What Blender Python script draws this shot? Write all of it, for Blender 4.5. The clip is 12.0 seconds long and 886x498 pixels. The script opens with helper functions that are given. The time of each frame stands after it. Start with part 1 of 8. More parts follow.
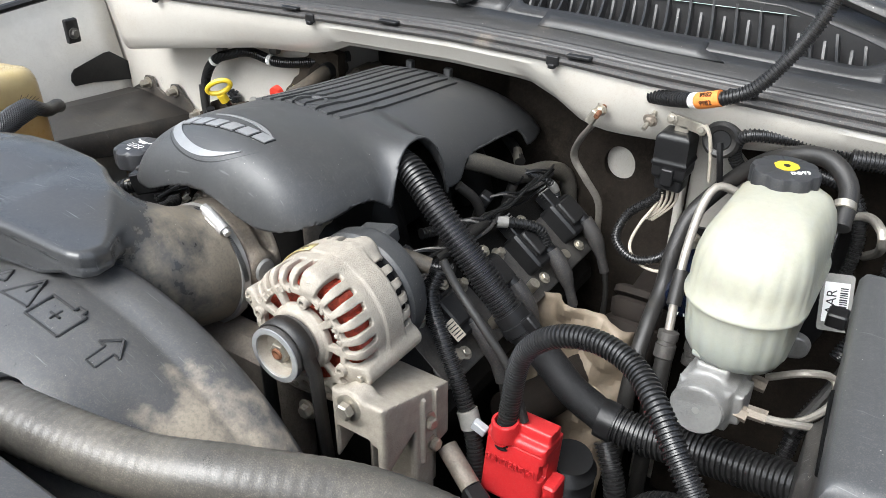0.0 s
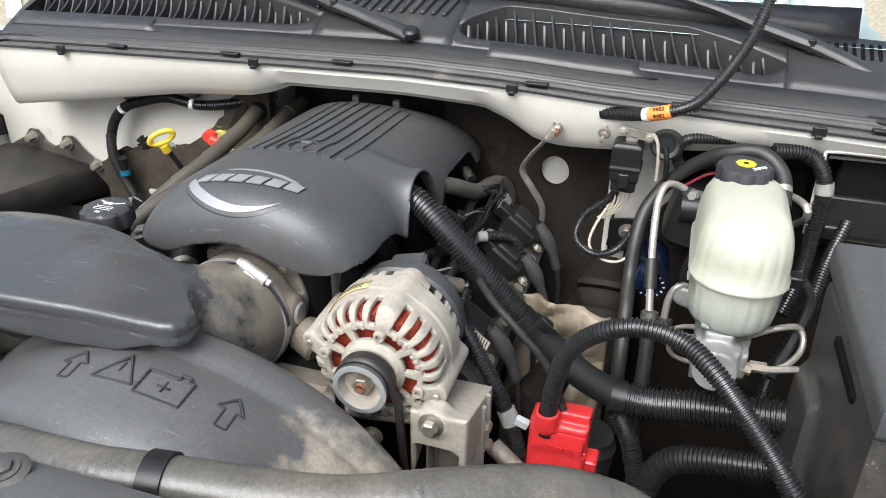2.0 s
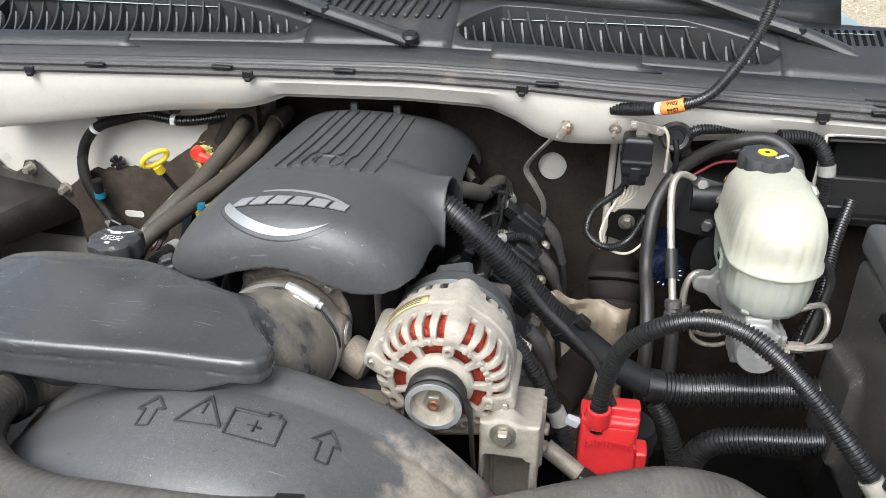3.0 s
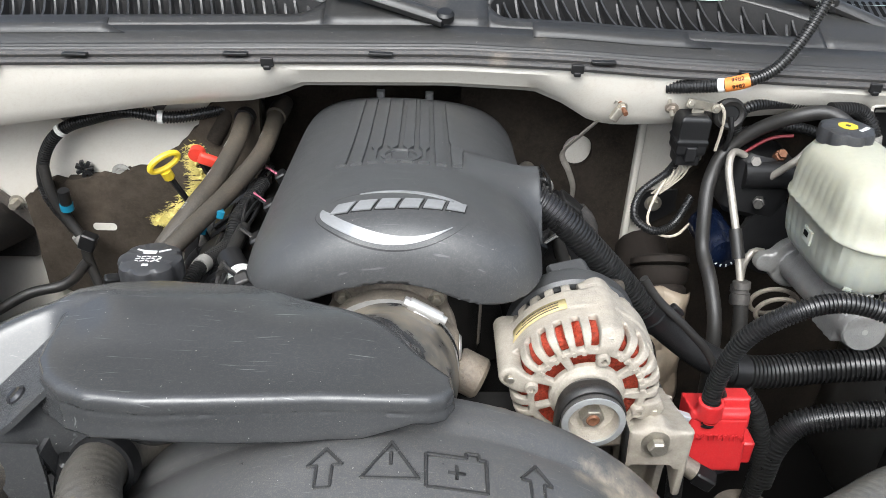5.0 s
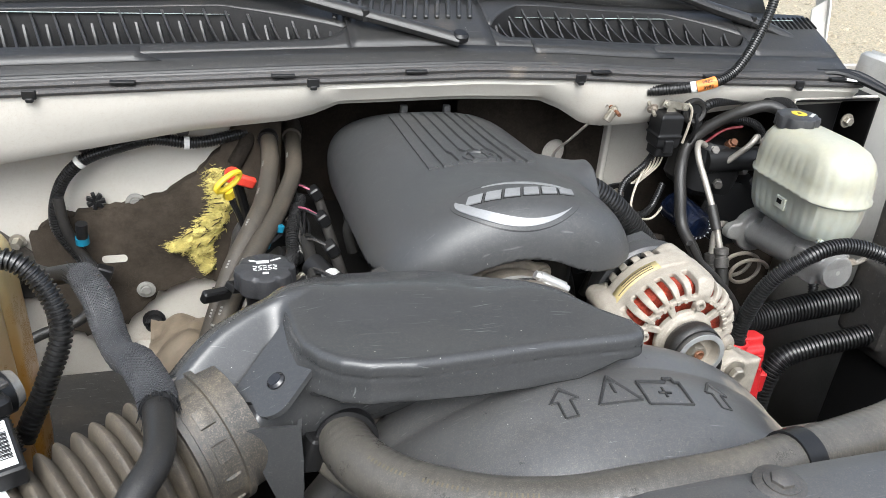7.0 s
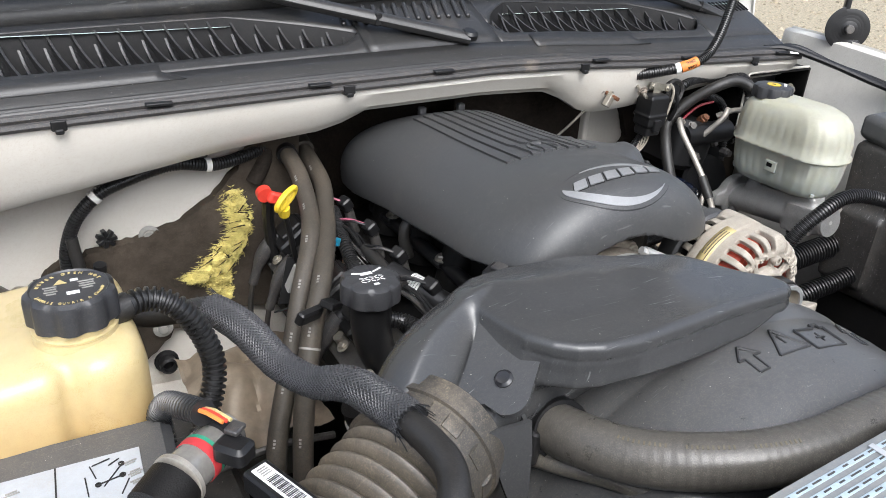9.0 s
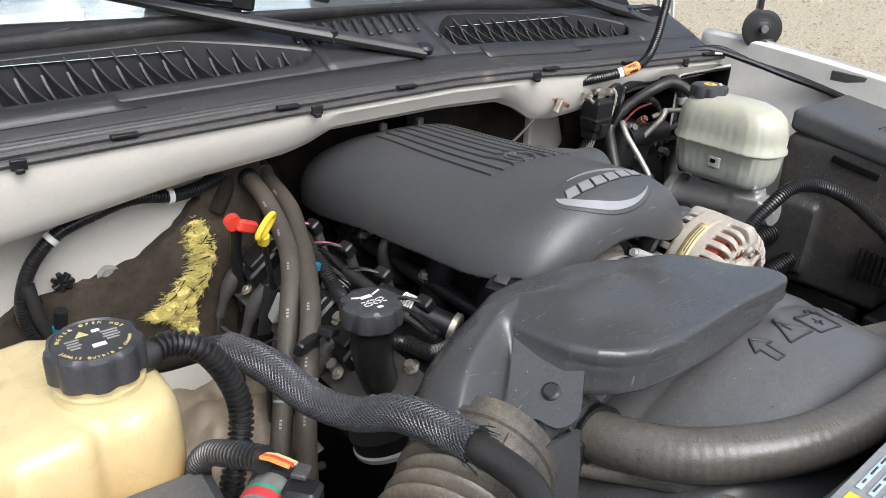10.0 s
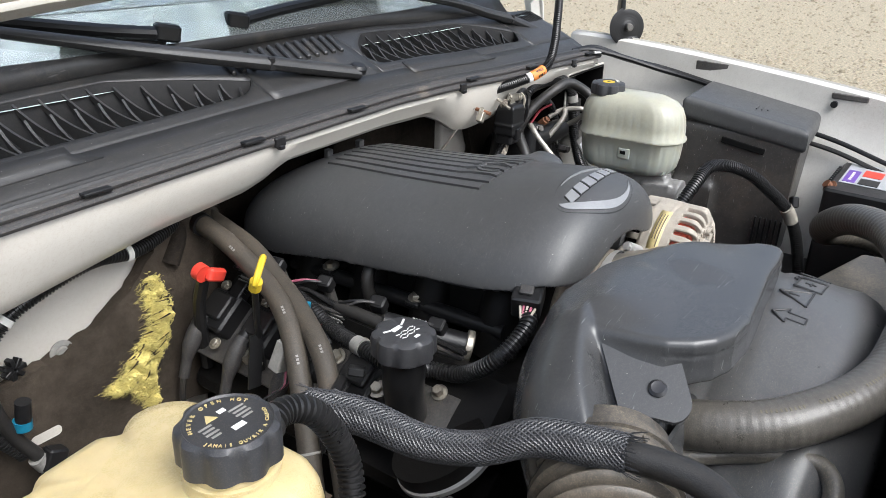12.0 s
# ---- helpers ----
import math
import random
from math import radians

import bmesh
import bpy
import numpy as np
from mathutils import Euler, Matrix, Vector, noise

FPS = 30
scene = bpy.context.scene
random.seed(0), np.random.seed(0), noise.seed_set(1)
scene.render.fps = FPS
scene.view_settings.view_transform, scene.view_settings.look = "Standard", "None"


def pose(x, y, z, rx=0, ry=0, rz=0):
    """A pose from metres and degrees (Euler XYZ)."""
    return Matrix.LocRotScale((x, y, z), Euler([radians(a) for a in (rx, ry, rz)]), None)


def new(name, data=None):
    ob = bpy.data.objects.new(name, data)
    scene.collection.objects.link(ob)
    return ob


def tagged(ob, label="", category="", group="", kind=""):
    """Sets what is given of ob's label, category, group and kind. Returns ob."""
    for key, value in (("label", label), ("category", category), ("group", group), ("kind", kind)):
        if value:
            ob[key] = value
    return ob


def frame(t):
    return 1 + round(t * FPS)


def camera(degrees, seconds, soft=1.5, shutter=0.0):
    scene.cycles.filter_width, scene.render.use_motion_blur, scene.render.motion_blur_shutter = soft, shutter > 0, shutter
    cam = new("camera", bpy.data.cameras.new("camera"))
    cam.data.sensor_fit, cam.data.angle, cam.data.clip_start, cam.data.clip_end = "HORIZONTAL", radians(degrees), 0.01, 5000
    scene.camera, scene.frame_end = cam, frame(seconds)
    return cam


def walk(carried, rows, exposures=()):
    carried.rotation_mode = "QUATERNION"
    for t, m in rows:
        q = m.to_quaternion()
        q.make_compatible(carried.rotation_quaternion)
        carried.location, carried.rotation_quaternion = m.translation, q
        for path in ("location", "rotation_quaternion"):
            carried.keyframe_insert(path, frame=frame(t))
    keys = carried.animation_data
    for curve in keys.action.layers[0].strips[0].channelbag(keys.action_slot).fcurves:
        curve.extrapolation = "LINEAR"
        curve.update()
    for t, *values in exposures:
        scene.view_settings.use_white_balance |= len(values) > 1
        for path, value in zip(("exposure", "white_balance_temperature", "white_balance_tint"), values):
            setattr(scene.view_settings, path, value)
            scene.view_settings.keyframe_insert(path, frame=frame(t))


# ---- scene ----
cam = camera(59.5, 12.0, soft=0.45)
METRES, EYE, TILT, LEAN, TURN = 1.9, 1.55, -30.0, 0.0, 34.0
ROWS = [
    (0.0, 0.0, 0.0, 0.0, -0.0, 0.0, 0.0),
    (0.5, -0.0128, 0.0069, 0.0046, -2.67, -0.31, 0.73),
    (1.0, -0.0599, -0.0076, 0.0092, -6.36, -0.3, 2.38),
    (1.5, -0.1087, -0.025, 0.0114, -10.47, -0.3, 4.91),
    (2.0, -0.1417, -0.0292, 0.0217, -14.47, -0.7, 7.73),
    (2.5, -0.1853, -0.0274, 0.0344, -18.02, -1.56, 10.13),
    (4.5, -0.2923, 0.0845, 0.0837, -28.37, -5.61, 14.06),
    (5.0, -0.3232, 0.1055, 0.0888, -31.54, -6.16, 14.84),
    (5.5, -0.3741, 0.1146, 0.0946, -35.38, -6.66, 15.79),
    (6.0, -0.4269, 0.1246, 0.1003, -39.42, -7.08, 16.72),
    (6.5, -0.4747, 0.1406, 0.1101, -43.22, -7.42, 17.64),
    (8.5, -0.5568, 0.2695, 0.1614, -56.4, -11.29, 22.16),
    (9.0, -0.6004, 0.2964, 0.1768, -60.75, -12.77, 23.39),
    (9.5, -0.6242, 0.3208, 0.1892, -65.28, -14.2, 24.6),
    (10.0, -0.6188, 0.3505, 0.2052, -70.07, -15.84, 25.71),
    (10.5, -0.6152, 0.3728, 0.221, -75.07, -17.6, 26.77),
    (11.0, -0.6433, 0.4119, 0.2401, -80.05, -19.54, 27.54),
    (11.5, -0.6557, 0.4484, 0.2554, -84.47, -21.37, 28.08),
    (12.0, -0.6316, 0.4644, 0.2675, -88.16, -23.31, 28.38),
]
walk(cam, [(t, pose(0.62, 0, EYE, TILT, LEAN, TURN) @ pose(METRES * x, METRES * y, METRES * z, 90 + pitch, roll, yaw)) for t, x, y, z, yaw, pitch, roll in ROWS],
     exposures=[(0.0, 0.72, 5850, 6), (2.5, 0.65, 5850, 6), (6.5, 0.63, 5850, 6), (8.5, 0.49, 5850, 8), (9.5, 0.39, 5850, 9), (12.0, 0.40, 5850, 8)])

# ---- light: bright overcast day ----
SUN_UP, SUN_TURN = 52.0, 192.0
world = bpy.data.worlds.new("sky")
scene.world = world
world.use_nodes = True
wn = world.node_tree.nodes
sky = wn.new("ShaderNodeTexSky")
sky.sky_type, sky.sun_disc = "NISHITA", False
sky.sun_elevation, sky.sun_rotation = radians(SUN_UP), radians(SUN_TURN)
sky.air_density, sky.dust_density, sky.ozone_density = 1.0, 8.0, 1.0
haze = wn.new("ShaderNodeHueSaturation")   # thin white cloud
haze.inputs["Saturation"].default_value = 0.6
world.node_tree.links.new(sky.outputs[0], haze.inputs["Color"])
world.node_tree.links.new(haze.outputs[0], wn["Background"].inputs[0])
wn["Background"].inputs[1].default_value = 0.205
sun = new("sun", bpy.data.lights.new("sun", "SUN"))
sun.data.energy, sun.data.angle, sun.data.color = 1.3, radians(50), (1.0, 0.96, 0.9)
sun.matrix_world = pose(0, 0, 20, 90 - SUN_UP, 0, 180 - SUN_TURN)


# ---- materials ----
def mat(name, col, rough=0.5, metal=0.0, var=0.15, scale=60.0, bump=0.15, fine=700.0, dust=0.0, dust_col=(0.33, 0.27, 0.2), dust_scale=9.0,
        spec=0.5, coat=0.0, sss=0.0, rvar=0.05, speck=0.0, scratch=0.0, film=0.12, liquid=None, pit=0.0, heavy=0.6, stain=None):
    """A surface with grain at two scales, a thin film of dust, dust in patches, pale specks and fine scratches."""
    m = bpy.data.materials.new(name)
    m.use_nodes = True
    n, l = m.node_tree.nodes, m.node_tree.links
    b = n["Principled BSDF"]
    tc = n.new("ShaderNodeTexCoord")
    def noise_node(s, detail=4.0, rough_=0.55, stretch=None):
        x = n.new("ShaderNodeTexNoise")
        x.inputs["Scale"].default_value, x.inputs["Detail"].default_value, x.inputs["Roughness"].default_value = s, detail, rough_
        src = tc.outputs["Object"]
        if stretch:
            mp = n.new("ShaderNodeMapping")
            mp.inputs["Scale"].default_value, mp.inputs["Rotation"].default_value = stretch[0], stretch[1]
            l.new(src, mp.inputs["Vector"])
            src = mp.outputs["Vector"]
        l.new(src, x.inputs["Vector"])
        return x.outputs["Fac"]
    def ramp(src, a, c, lo=0.0, hi=1.0):
        r = n.new("ShaderNodeMapRange")
        for k, v in (("From Min", a), ("From Max", c), ("To Min", lo), ("To Max", hi)):
            r.inputs[k].default_value = v
        l.new(src, r.inputs["Value"])
        return r.outputs["Result"]
    def maths(op, a, c, clamp=True):
        x = n.new("ShaderNodeMath")
        x.operation, x.use_clamp = op, clamp
        for k, v in enumerate((a, c)):
            if isinstance(v, float):
                x.inputs[k].default_value = v
            else:
                l.new(v, x.inputs[k])
        return x.outputs[0]
    def mix(f, a, c):
        x = n.new("ShaderNodeMix")
        x.data_type = "RGBA"
        for sock, v in ((x.inputs[0], f), (x.inputs[6], a), (x.inputs[7], c)):
            if isinstance(v, tuple):
                sock.default_value = (*v, 1)
            elif isinstance(v, float):
                sock.default_value = v
            else:
                l.new(v, sock)
        return x.outputs[2]
    n1, n2, n3 = noise_node(scale), noise_node(fine, 3.0, 0.6), noise_node(scale * 6, 3.0, 0.6)
    blend = maths("ADD", ramp(n1, 0.3, 0.7, 0.0, 0.6), ramp(n3, 0.3, 0.7, 0.0, 0.4))
    out = mix(blend, tuple(max(0.0, c * (1 - var)) for c in col), tuple(min(1.0, c * (1 + var)) for c in col))
    if liquid:
        sep = n.new("ShaderNodeSeparateXYZ")
        l.new(tc.outputs["Object"], sep.inputs[0])
        out = mix(ramp(sep.outputs["Z"], liquid[0], liquid[1], 1.0, 0.0), out, liquid[2])
    rough_out = ramp(n1, 0.2, 0.8, max(0.02, rough - rvar), min(1.0, rough + rvar))
    if dust:
        d1, d2, d3 = noise_node(dust_scale, 6.0, 0.65), noise_node(240.0, 4.0, 0.75), noise_node(900.0, 3.0, 0.7)
        patch = maths("MULTIPLY", ramp(d1, 0.68 - 0.3 * dust, 1.0 - 0.3 * dust, 0.0, heavy), ramp(d2, 0.25, 0.6, 0.35, 1.0))
        thin = maths("MULTIPLY", maths("MULTIPLY", ramp(d3, 0.46, 0.66), ramp(d2, 0.32, 0.62)), film + 0.1 + 0.35 * dust)
        cover = maths("ADD", patch, thin)
        out = mix(cover, out, dust_col)
        rough_out = maths("ADD", rough_out, maths("MULTIPLY", cover, 0.3))
    if stain:
        vd = n.new("ShaderNodeVectorMath")
        vd.operation = "DISTANCE"
        l.new(tc.outputs["Object"], vd.inputs[0])
        vd.inputs[1].default_value = stain[0]
        ragged = maths("ADD", maths("MULTIPLY", noise_node(15.0, 7.0, 0.62), 0.24, False), vd.outputs["Value"], False)
        sand = maths("MULTIPLY", ramp(ragged, 0.14 + stain[1], 0.10 + stain[1]), ramp(noise_node(320.0, 4.0, 0.7), 0.25, 0.55, 0.5, 0.95))
        out = mix(sand, out, stain[2] if len(stain) > 2 else (0.39, 0.335, 0.26))
        rough_out = maths("ADD", rough_out, maths("MULTIPLY", sand, 0.4))
    if speck:
        v = noise_node(420.0, 2.0, 0.5)
        out = mix(ramp(v, 0.76 - 0.03 * speck, 0.79 - 0.03 * speck), out, (0.42, 0.40, 0.36))
    if scratch:
        for turn in ((0.3, 0.2, 0.5), (0.1, 0.9, 2.1)):
            v = noise_node(1.0, 2.0, 0.5, ((22.0, 600.0, 60.0), turn))
            out = mix(maths("MULTIPLY", ramp(v, 0.70, 0.76), 0.35 * scratch), out, (0.32, 0.32, 0.32))
    l.new(out, b.inputs["Base Color"])
    l.new(rough_out, b.inputs["Roughness"])
    b.inputs["Metallic"].default_value = metal
    b.inputs["Specular IOR Level"].default_value = spec
    b.inputs["Coat Weight"].default_value = coat
    b.inputs["Coat Roughness"].default_value = 0.1
    if sss:
        b.inputs["Subsurface Weight"].default_value = sss
        b.inputs["Subsurface Radius"].default_value = (0.03, 0.025, 0.015)
        b.inputs["Subsurface Scale"].default_value = 0.6
    if bump:
        bp = n.new("ShaderNodeBump")
        bp.inputs["Strength"].default_value, bp.inputs["Distance"].default_value = bump, 0.0008
        l.new(maths("ADD", n2, maths("MULTIPLY", n3, pit), False) if pit else n2, bp.inputs["Height"])
        l.new(bp.outputs[0], b.inputs["Normal"])
    return m


M = dict(
    cover=mat("cover_plastic", (0.046, 0.047, 0.0485), 0.40, var=0.12, bump=0.18, fine=1100, dust=0.28, dust_scale=5, speck=0.35, dust_col=(0.24, 0.22, 0.19), scratch=0.5, heavy=0.35, film=0.0),
    duct=mat("duct_plastic", (0.045, 0.046, 0.0475), 0.23, var=0.05, rvar=0.015, bump=0.05, fine=900, dust=0.14, dust_scale=6, speck=0.35, dust_col=(0.26, 0.23, 0.19), scratch=0.7, heavy=0.10, film=-0.05, spec=0.5, stain=((0.135, 0.085, 0.02), 0.080, (0.24, 0.205, 0.155))),
    shroud=mat("shroud_plastic", (0.067, 0.068, 0.070), 0.31, var=0.12, bump=0.12, fine=800, dust=0.4, dust_scale=4, speck=0.4, dust_col=(0.36, 0.30, 0.22), scratch=0.8, heavy=0.35, film=-0.03, stain=((0.222, 0.030, 0.205), 0.052)),
    cowl=mat("cowl_plastic", (0.0205, 0.0212, 0.0222), 0.38, var=0.15, bump=0.2, fine=1100, dust=0.25, dust_scale=8, speck=0.2, scratch=0.6, heavy=0.35, film=-0.05),
    bellows=mat("bellows_rubber", (0.070, 0.061, 0.049), 0.45, var=0.3, bump=0.3, dust=0.55, dust_scale=8, dust_col=(0.31, 0.25, 0.175), heavy=0.62),
    neck=mat("dusty_neck", (0.040, 0.038, 0.035), 0.40, var=0.3, bump=0.3, dust=0.55, dust_scale=10, dust_col=(0.33, 0.27, 0.19), heavy=0.6),
    seal=mat("rubber_seal", (0.035, 0.035, 0.037), 0.55, var=0.2, bump=0.2, dust=0.3, dust_scale=12, speck=0.4),
    black=mat("black_plastic", (0.013, 0.013, 0.0135), 0.42, var=0.25, bump=0.2, dust=0.3, dust_scale=14, dust_col=(0.17, 0.14, 0.11), heavy=0.35, spec=0.35, film=-0.08),
    blackclean=mat("black_plastic_clean", (0.0105, 0.0105, 0.011), 0.36, var=0.2, bump=0.15, dust=0.15, dust_scale=20, dust_col=(0.12, 0.105, 0.09), spec=0.35, heavy=0.3, film=-0.1),
    loom=mat("split_loom", (0.013, 0.013, 0.0135), 0.30, var=0.25, bump=0.06, dust=0.2, dust_scale=14, dust_col=(0.16, 0.14, 0.11), heavy=0.3, film=-0.08),
    rubber=mat("hose_rubber", (0.015, 0.0145, 0.014), 0.46, var=0.25, bump=0.35, dust=0.35, dust_scale=12, dust_col=(0.14, 0.115, 0.085), heavy=0.45, film=-0.03),
    radhose=mat("radiator_hose_rubber", (0.075, 0.071, 0.064), 0.36, var=0.2, bump=0.3, dust=0.72, dust_scale=4, dust_col=(0.33, 0.28, 0.20), pit=0.3, heavy=0.6, film=0.05),
    fronthose=mat("sandy_hose_rubber", (0.072, 0.067, 0.059), 0.30, var=0.25, scale=30, bump=0.25, dust=0.62, dust_scale=4, dust_col=(0.34, 0.295, 0.225), pit=0.3, heavy=0.62, film=-0.02),
    heater=mat("heater_hose_rubber", (0.043, 0.037, 0.029), 0.6, var=0.35, bump=0.5, dust=0.5, dust_scale=12, dust_col=(0.15, 0.115, 0.077)),
    braid=mat("braided_sleeve", (0.008, 0.008, 0.009), 0.6, var=0.3, bump=0.4),
    strand=mat("sleeve_strand", (0.043, 0.043, 0.045), 0.35, var=0.4, bump=0.1),
    paint=mat("white_paint", (0.58, 0.555, 0.50), 0.3, var=0.05, scale=8, bump=0.03, dust=0.45, dust_scale=6, dust_col=(0.30, 0.22, 0.14), coat=0.4, speck=0.0, heavy=0.4, film=0.2),
    fender=mat("fender_paint", (0.56, 0.545, 0.505), 0.35, var=0.1, scale=8, bump=0.03, dust=0.6, dust_scale=6, dust_col=(0.24, 0.20, 0.155), coat=0.3, heavy=0.35),
    mat_=mat("insulation_mat", (0.020, 0.0165, 0.0135), 0.9, var=0.5, scale=20, bump=0.9, fine=250, dust=0.45, dust_scale=7, dust_col=(0.085, 0.066, 0.048), spec=0.1),
    mat_worn=mat("worn_felt", (0.038, 0.031, 0.024), 0.9, var=0.55, scale=9, bump=0.9, fine=250, dust=0.5, dust_scale=9, dust_col=(0.13, 0.105, 0.08), spec=0.1),
    fibre=mat("yellow_fibreglass", (0.62, 0.53, 0.17), 0.95, var=0.4, scale=70, bump=1.0, fine=450, dust=0.5, dust_scale=26, dust_col=(0.09, 0.075, 0.03), heavy=0.85, film=-0.05),
    alu=mat("cast_aluminium", (0.345, 0.312, 0.262), 0.6, metal=0.12, var=0.25, scale=90, bump=1.0, fine=600, dust=0.55, dust_scale=14, dust_col=(0.36, 0.305, 0.23), pit=2.5, heavy=0.7),
    aludark=mat("dirty_aluminium", (0.24, 0.21, 0.175), 0.55, metal=0.35, var=0.35, scale=50, bump=0.8, fine=400, dust=0.6, dust_scale=12, dust_col=(0.22, 0.165, 0.11), pit=2.0, heavy=0.8),
    steel=mat("machined_steel", (0.5, 0.49, 0.47), 0.35, metal=0.55, var=0.15, bump=0.1),
    darksteel=mat("dark_steel", (0.12, 0.115, 0.11), 0.5, metal=0.7, var=0.3, bump=0.3, dust=0.25, dust_scale=20),
    pulley=mat("pulley_face", (0.33, 0.335, 0.33), 0.35, metal=0.35, var=0.15, bump=0.15),
    mcyl=mat("grey_casting", (0.27, 0.268, 0.26), 0.45, metal=0.35, var=0.2, scale=50, bump=0.4, dust=0.25, dust_scale=15, pit=2.0),
    # darker than the cowl plastic: shade between the fins, plus some dust
    wellshade=mat("dusty_shaded_well", (0.0125, 0.0125, 0.013), 0.6, var=0.4, scale=25, bump=0.2, dust=0.3, dust_scale=12, dust_col=(0.06, 0.052, 0.045), spec=0.2),
    sandy=mat("sandy_plastic", (0.075, 0.072, 0.068), 0.5, var=0.2, scale=20, bump=0.2, dust=1.0, dust_scale=6, dust_col=(0.34, 0.295, 0.225), heavy=0.8, film=0.3),
    woven=mat("woven_tape", (0.012, 0.012, 0.0125), 0.55, var=0.6, scale=330, bump=0.8, fine=900, spec=0.3),
    # near-black that stands in for shade inside slots and recesses
    shade_black=mat("painted_shade", (0.004, 0.004, 0.004), 0.8, var=0.2, bump=0, spec=0.1),
    rustpipe=mat("brown_boot", (0.014, 0.011, 0.009), 0.75, var=0.4, scale=25, bump=0.6, dust=0.35, dust_col=(0.05, 0.038, 0.028), spec=0.2),
    stickerpaper=mat("bluish_label", (0.36, 0.38, 0.40), 0.4, var=0.1, scale=30, bump=0, dust=0.3, dust_scale=20),
    boot=mat("boot_rubber", (0.030, 0.030, 0.0315), 0.5, var=0.2, bump=0.2, dust=0.25, dust_scale=20),
    zinc=mat("zinc_bolt", (0.42, 0.39, 0.33), 0.42, metal=0.8, var=0.25, bump=0.3, dust=0.3, dust_scale=40),
    rust=mat("rusty_bolt", (0.17, 0.075, 0.038), 0.6, metal=0.4, var=0.4, scale=120, bump=0.5),
    pipe=mat("pale_steel_line", (0.36, 0.335, 0.295), 0.4, metal=0.5, var=0.25, bump=0.2, dust=0.3, dust_scale=20),
    copper=mat("red_winding", (0.33, 0.050, 0.026), 0.35, var=0.7, scale=260, bump=1.0, fine=380),
    red=mat("red_plastic", (0.50, 0.016, 0.02), 0.38, var=0.1, bump=0.15, dust=0.15, dust_scale=20, dust_col=(0.45, 0.2, 0.16), heavy=0.3),
    redtag=mat("red_handle", (0.60, 0.05, 0.03), 0.4, var=0.1, bump=0.1),
    yellow=mat("yellow_plastic", (0.66, 0.47, 0.015), 0.4, var=0.1, bump=0.1, dust=0.15, dust_scale=40),
    orange=mat("orange_tape", (0.75, 0.24, 0.05), 0.5, var=0.15, bump=0.1),
    white=mat("white_plastic", (0.75, 0.74, 0.7), 0.45, var=0.08, bump=0.1),
    tape=mat("grey_tape", (0.22, 0.215, 0.2), 0.5, var=0.25, bump=0.3, dust=0.3, dust_scale=30, dust_col=(0.3, 0.26, 0.2)),
    ink=mat("pale_print", (0.62, 0.62, 0.6), 0.5, var=0.05, bump=0),
    label=mat("yellow_label", (0.46, 0.375, 0.17), 0.45, var=0.2, bump=0.05, dust=0.3, dust_scale=30),
    label_faint=mat("faded_print", (0.115, 0.098, 0.062), 0.5, var=0.3, bump=0),
    paper=mat("white_label", (0.78, 0.78, 0.76), 0.4, var=0.04, bump=0),
    violet=mat("violet_print", (0.13, 0.06, 0.32), 0.4, var=0.1, bump=0),
    labelgrey=mat("grey_label", (0.17, 0.18, 0.185), 0.4, var=0.15, scale=40, bump=0.05, dust=0.4, dust_scale=20),
    skyblue=mat("sky_blue_print", (0.10, 0.33, 0.52), 0.4, var=0.1, bump=0),
    rivet=mat("shiny_black_rivet", (0.02, 0.02, 0.022), 0.15, var=0.1, bump=0.0),
    brace=mat("dusty_black_steel", (0.030, 0.029, 0.028), 0.45, var=0.35, scale=20, bump=0.3, dust=0.65, dust_scale=8, dust_col=(0.17, 0.14, 0.11), heavy=0.6, scratch=1.0),
    darkred=mat("dark_red_cable", (0.13, 0.008, 0.014), 0.45, var=0.2, bump=0.1),
    paleblue=mat("pale_blue_print", (0.34, 0.42, 0.48), 0.45, var=0.2, bump=0, dust=0.3, dust_scale=30),
    lblue=mat("light_blue_plastic", (0.015, 0.15, 0.24), 0.4, var=0.15, bump=0.05),
    pink=mat("pink_wire", (0.36, 0.10, 0.15), 0.5, var=0.2, bump=0),
    navy=mat("navy_steel", (0.003, 0.006, 0.018), 0.25, var=0.2, bump=0.05, coat=0.3),
    silver=mat("silver_badge", (0.27, 0.275, 0.28), 0.35, metal=0.3, var=0.12, bump=0.1, dust=0.2, dust_col=(0.2, 0.18, 0.15)),
    res=mat("milky_polyethylene", (0.375, 0.372, 0.30), 0.33, var=0.12, scale=25, bump=0.08, sss=0.35, liquid=(-0.02, 0.075, (0.365, 0.40, 0.365)), dust=0.2, dust_scale=12, dust_col=(0.30, 0.265, 0.19), heavy=0.25),
    tank=mat("amber_polyethylene", (0.49, 0.405, 0.215), 0.28, var=0.16, scale=9, bump=0.08, sss=0.35, liquid=(0.10, 0.275, (0.46, 0.22, 0.032)), dust=0.2, dust_scale=9, dust_col=(0.40, 0.24, 0.08), heavy=0.35),
    cap=mat("cap_plastic", (0.028, 0.029, 0.032), 0.42, var=0.15, bump=0.1, dust=0.15, dust_scale=25, heavy=0.3, film=-0.05),
    wire=mat("white_wire", (0.48, 0.43, 0.35), 0.5, var=0.2, bump=0.1),
    gravel=mat("gravel", (0.29, 0.25, 0.175), 0.95, var=0.75, scale=30, bump=0.0, fine=60, dust=0.45, dust_scale=0.8, dust_col=(0.35, 0.31, 0.225), heavy=0.45),
    stone=mat("pale_stone", (0.33, 0.29, 0.215), 0.9, var=0.6, scale=5, bump=0.3, fine=120),
    darkstone=mat("brown_stone", (0.30, 0.256, 0.18), 0.9, var=0.5, scale=5, bump=0.3, fine=120),
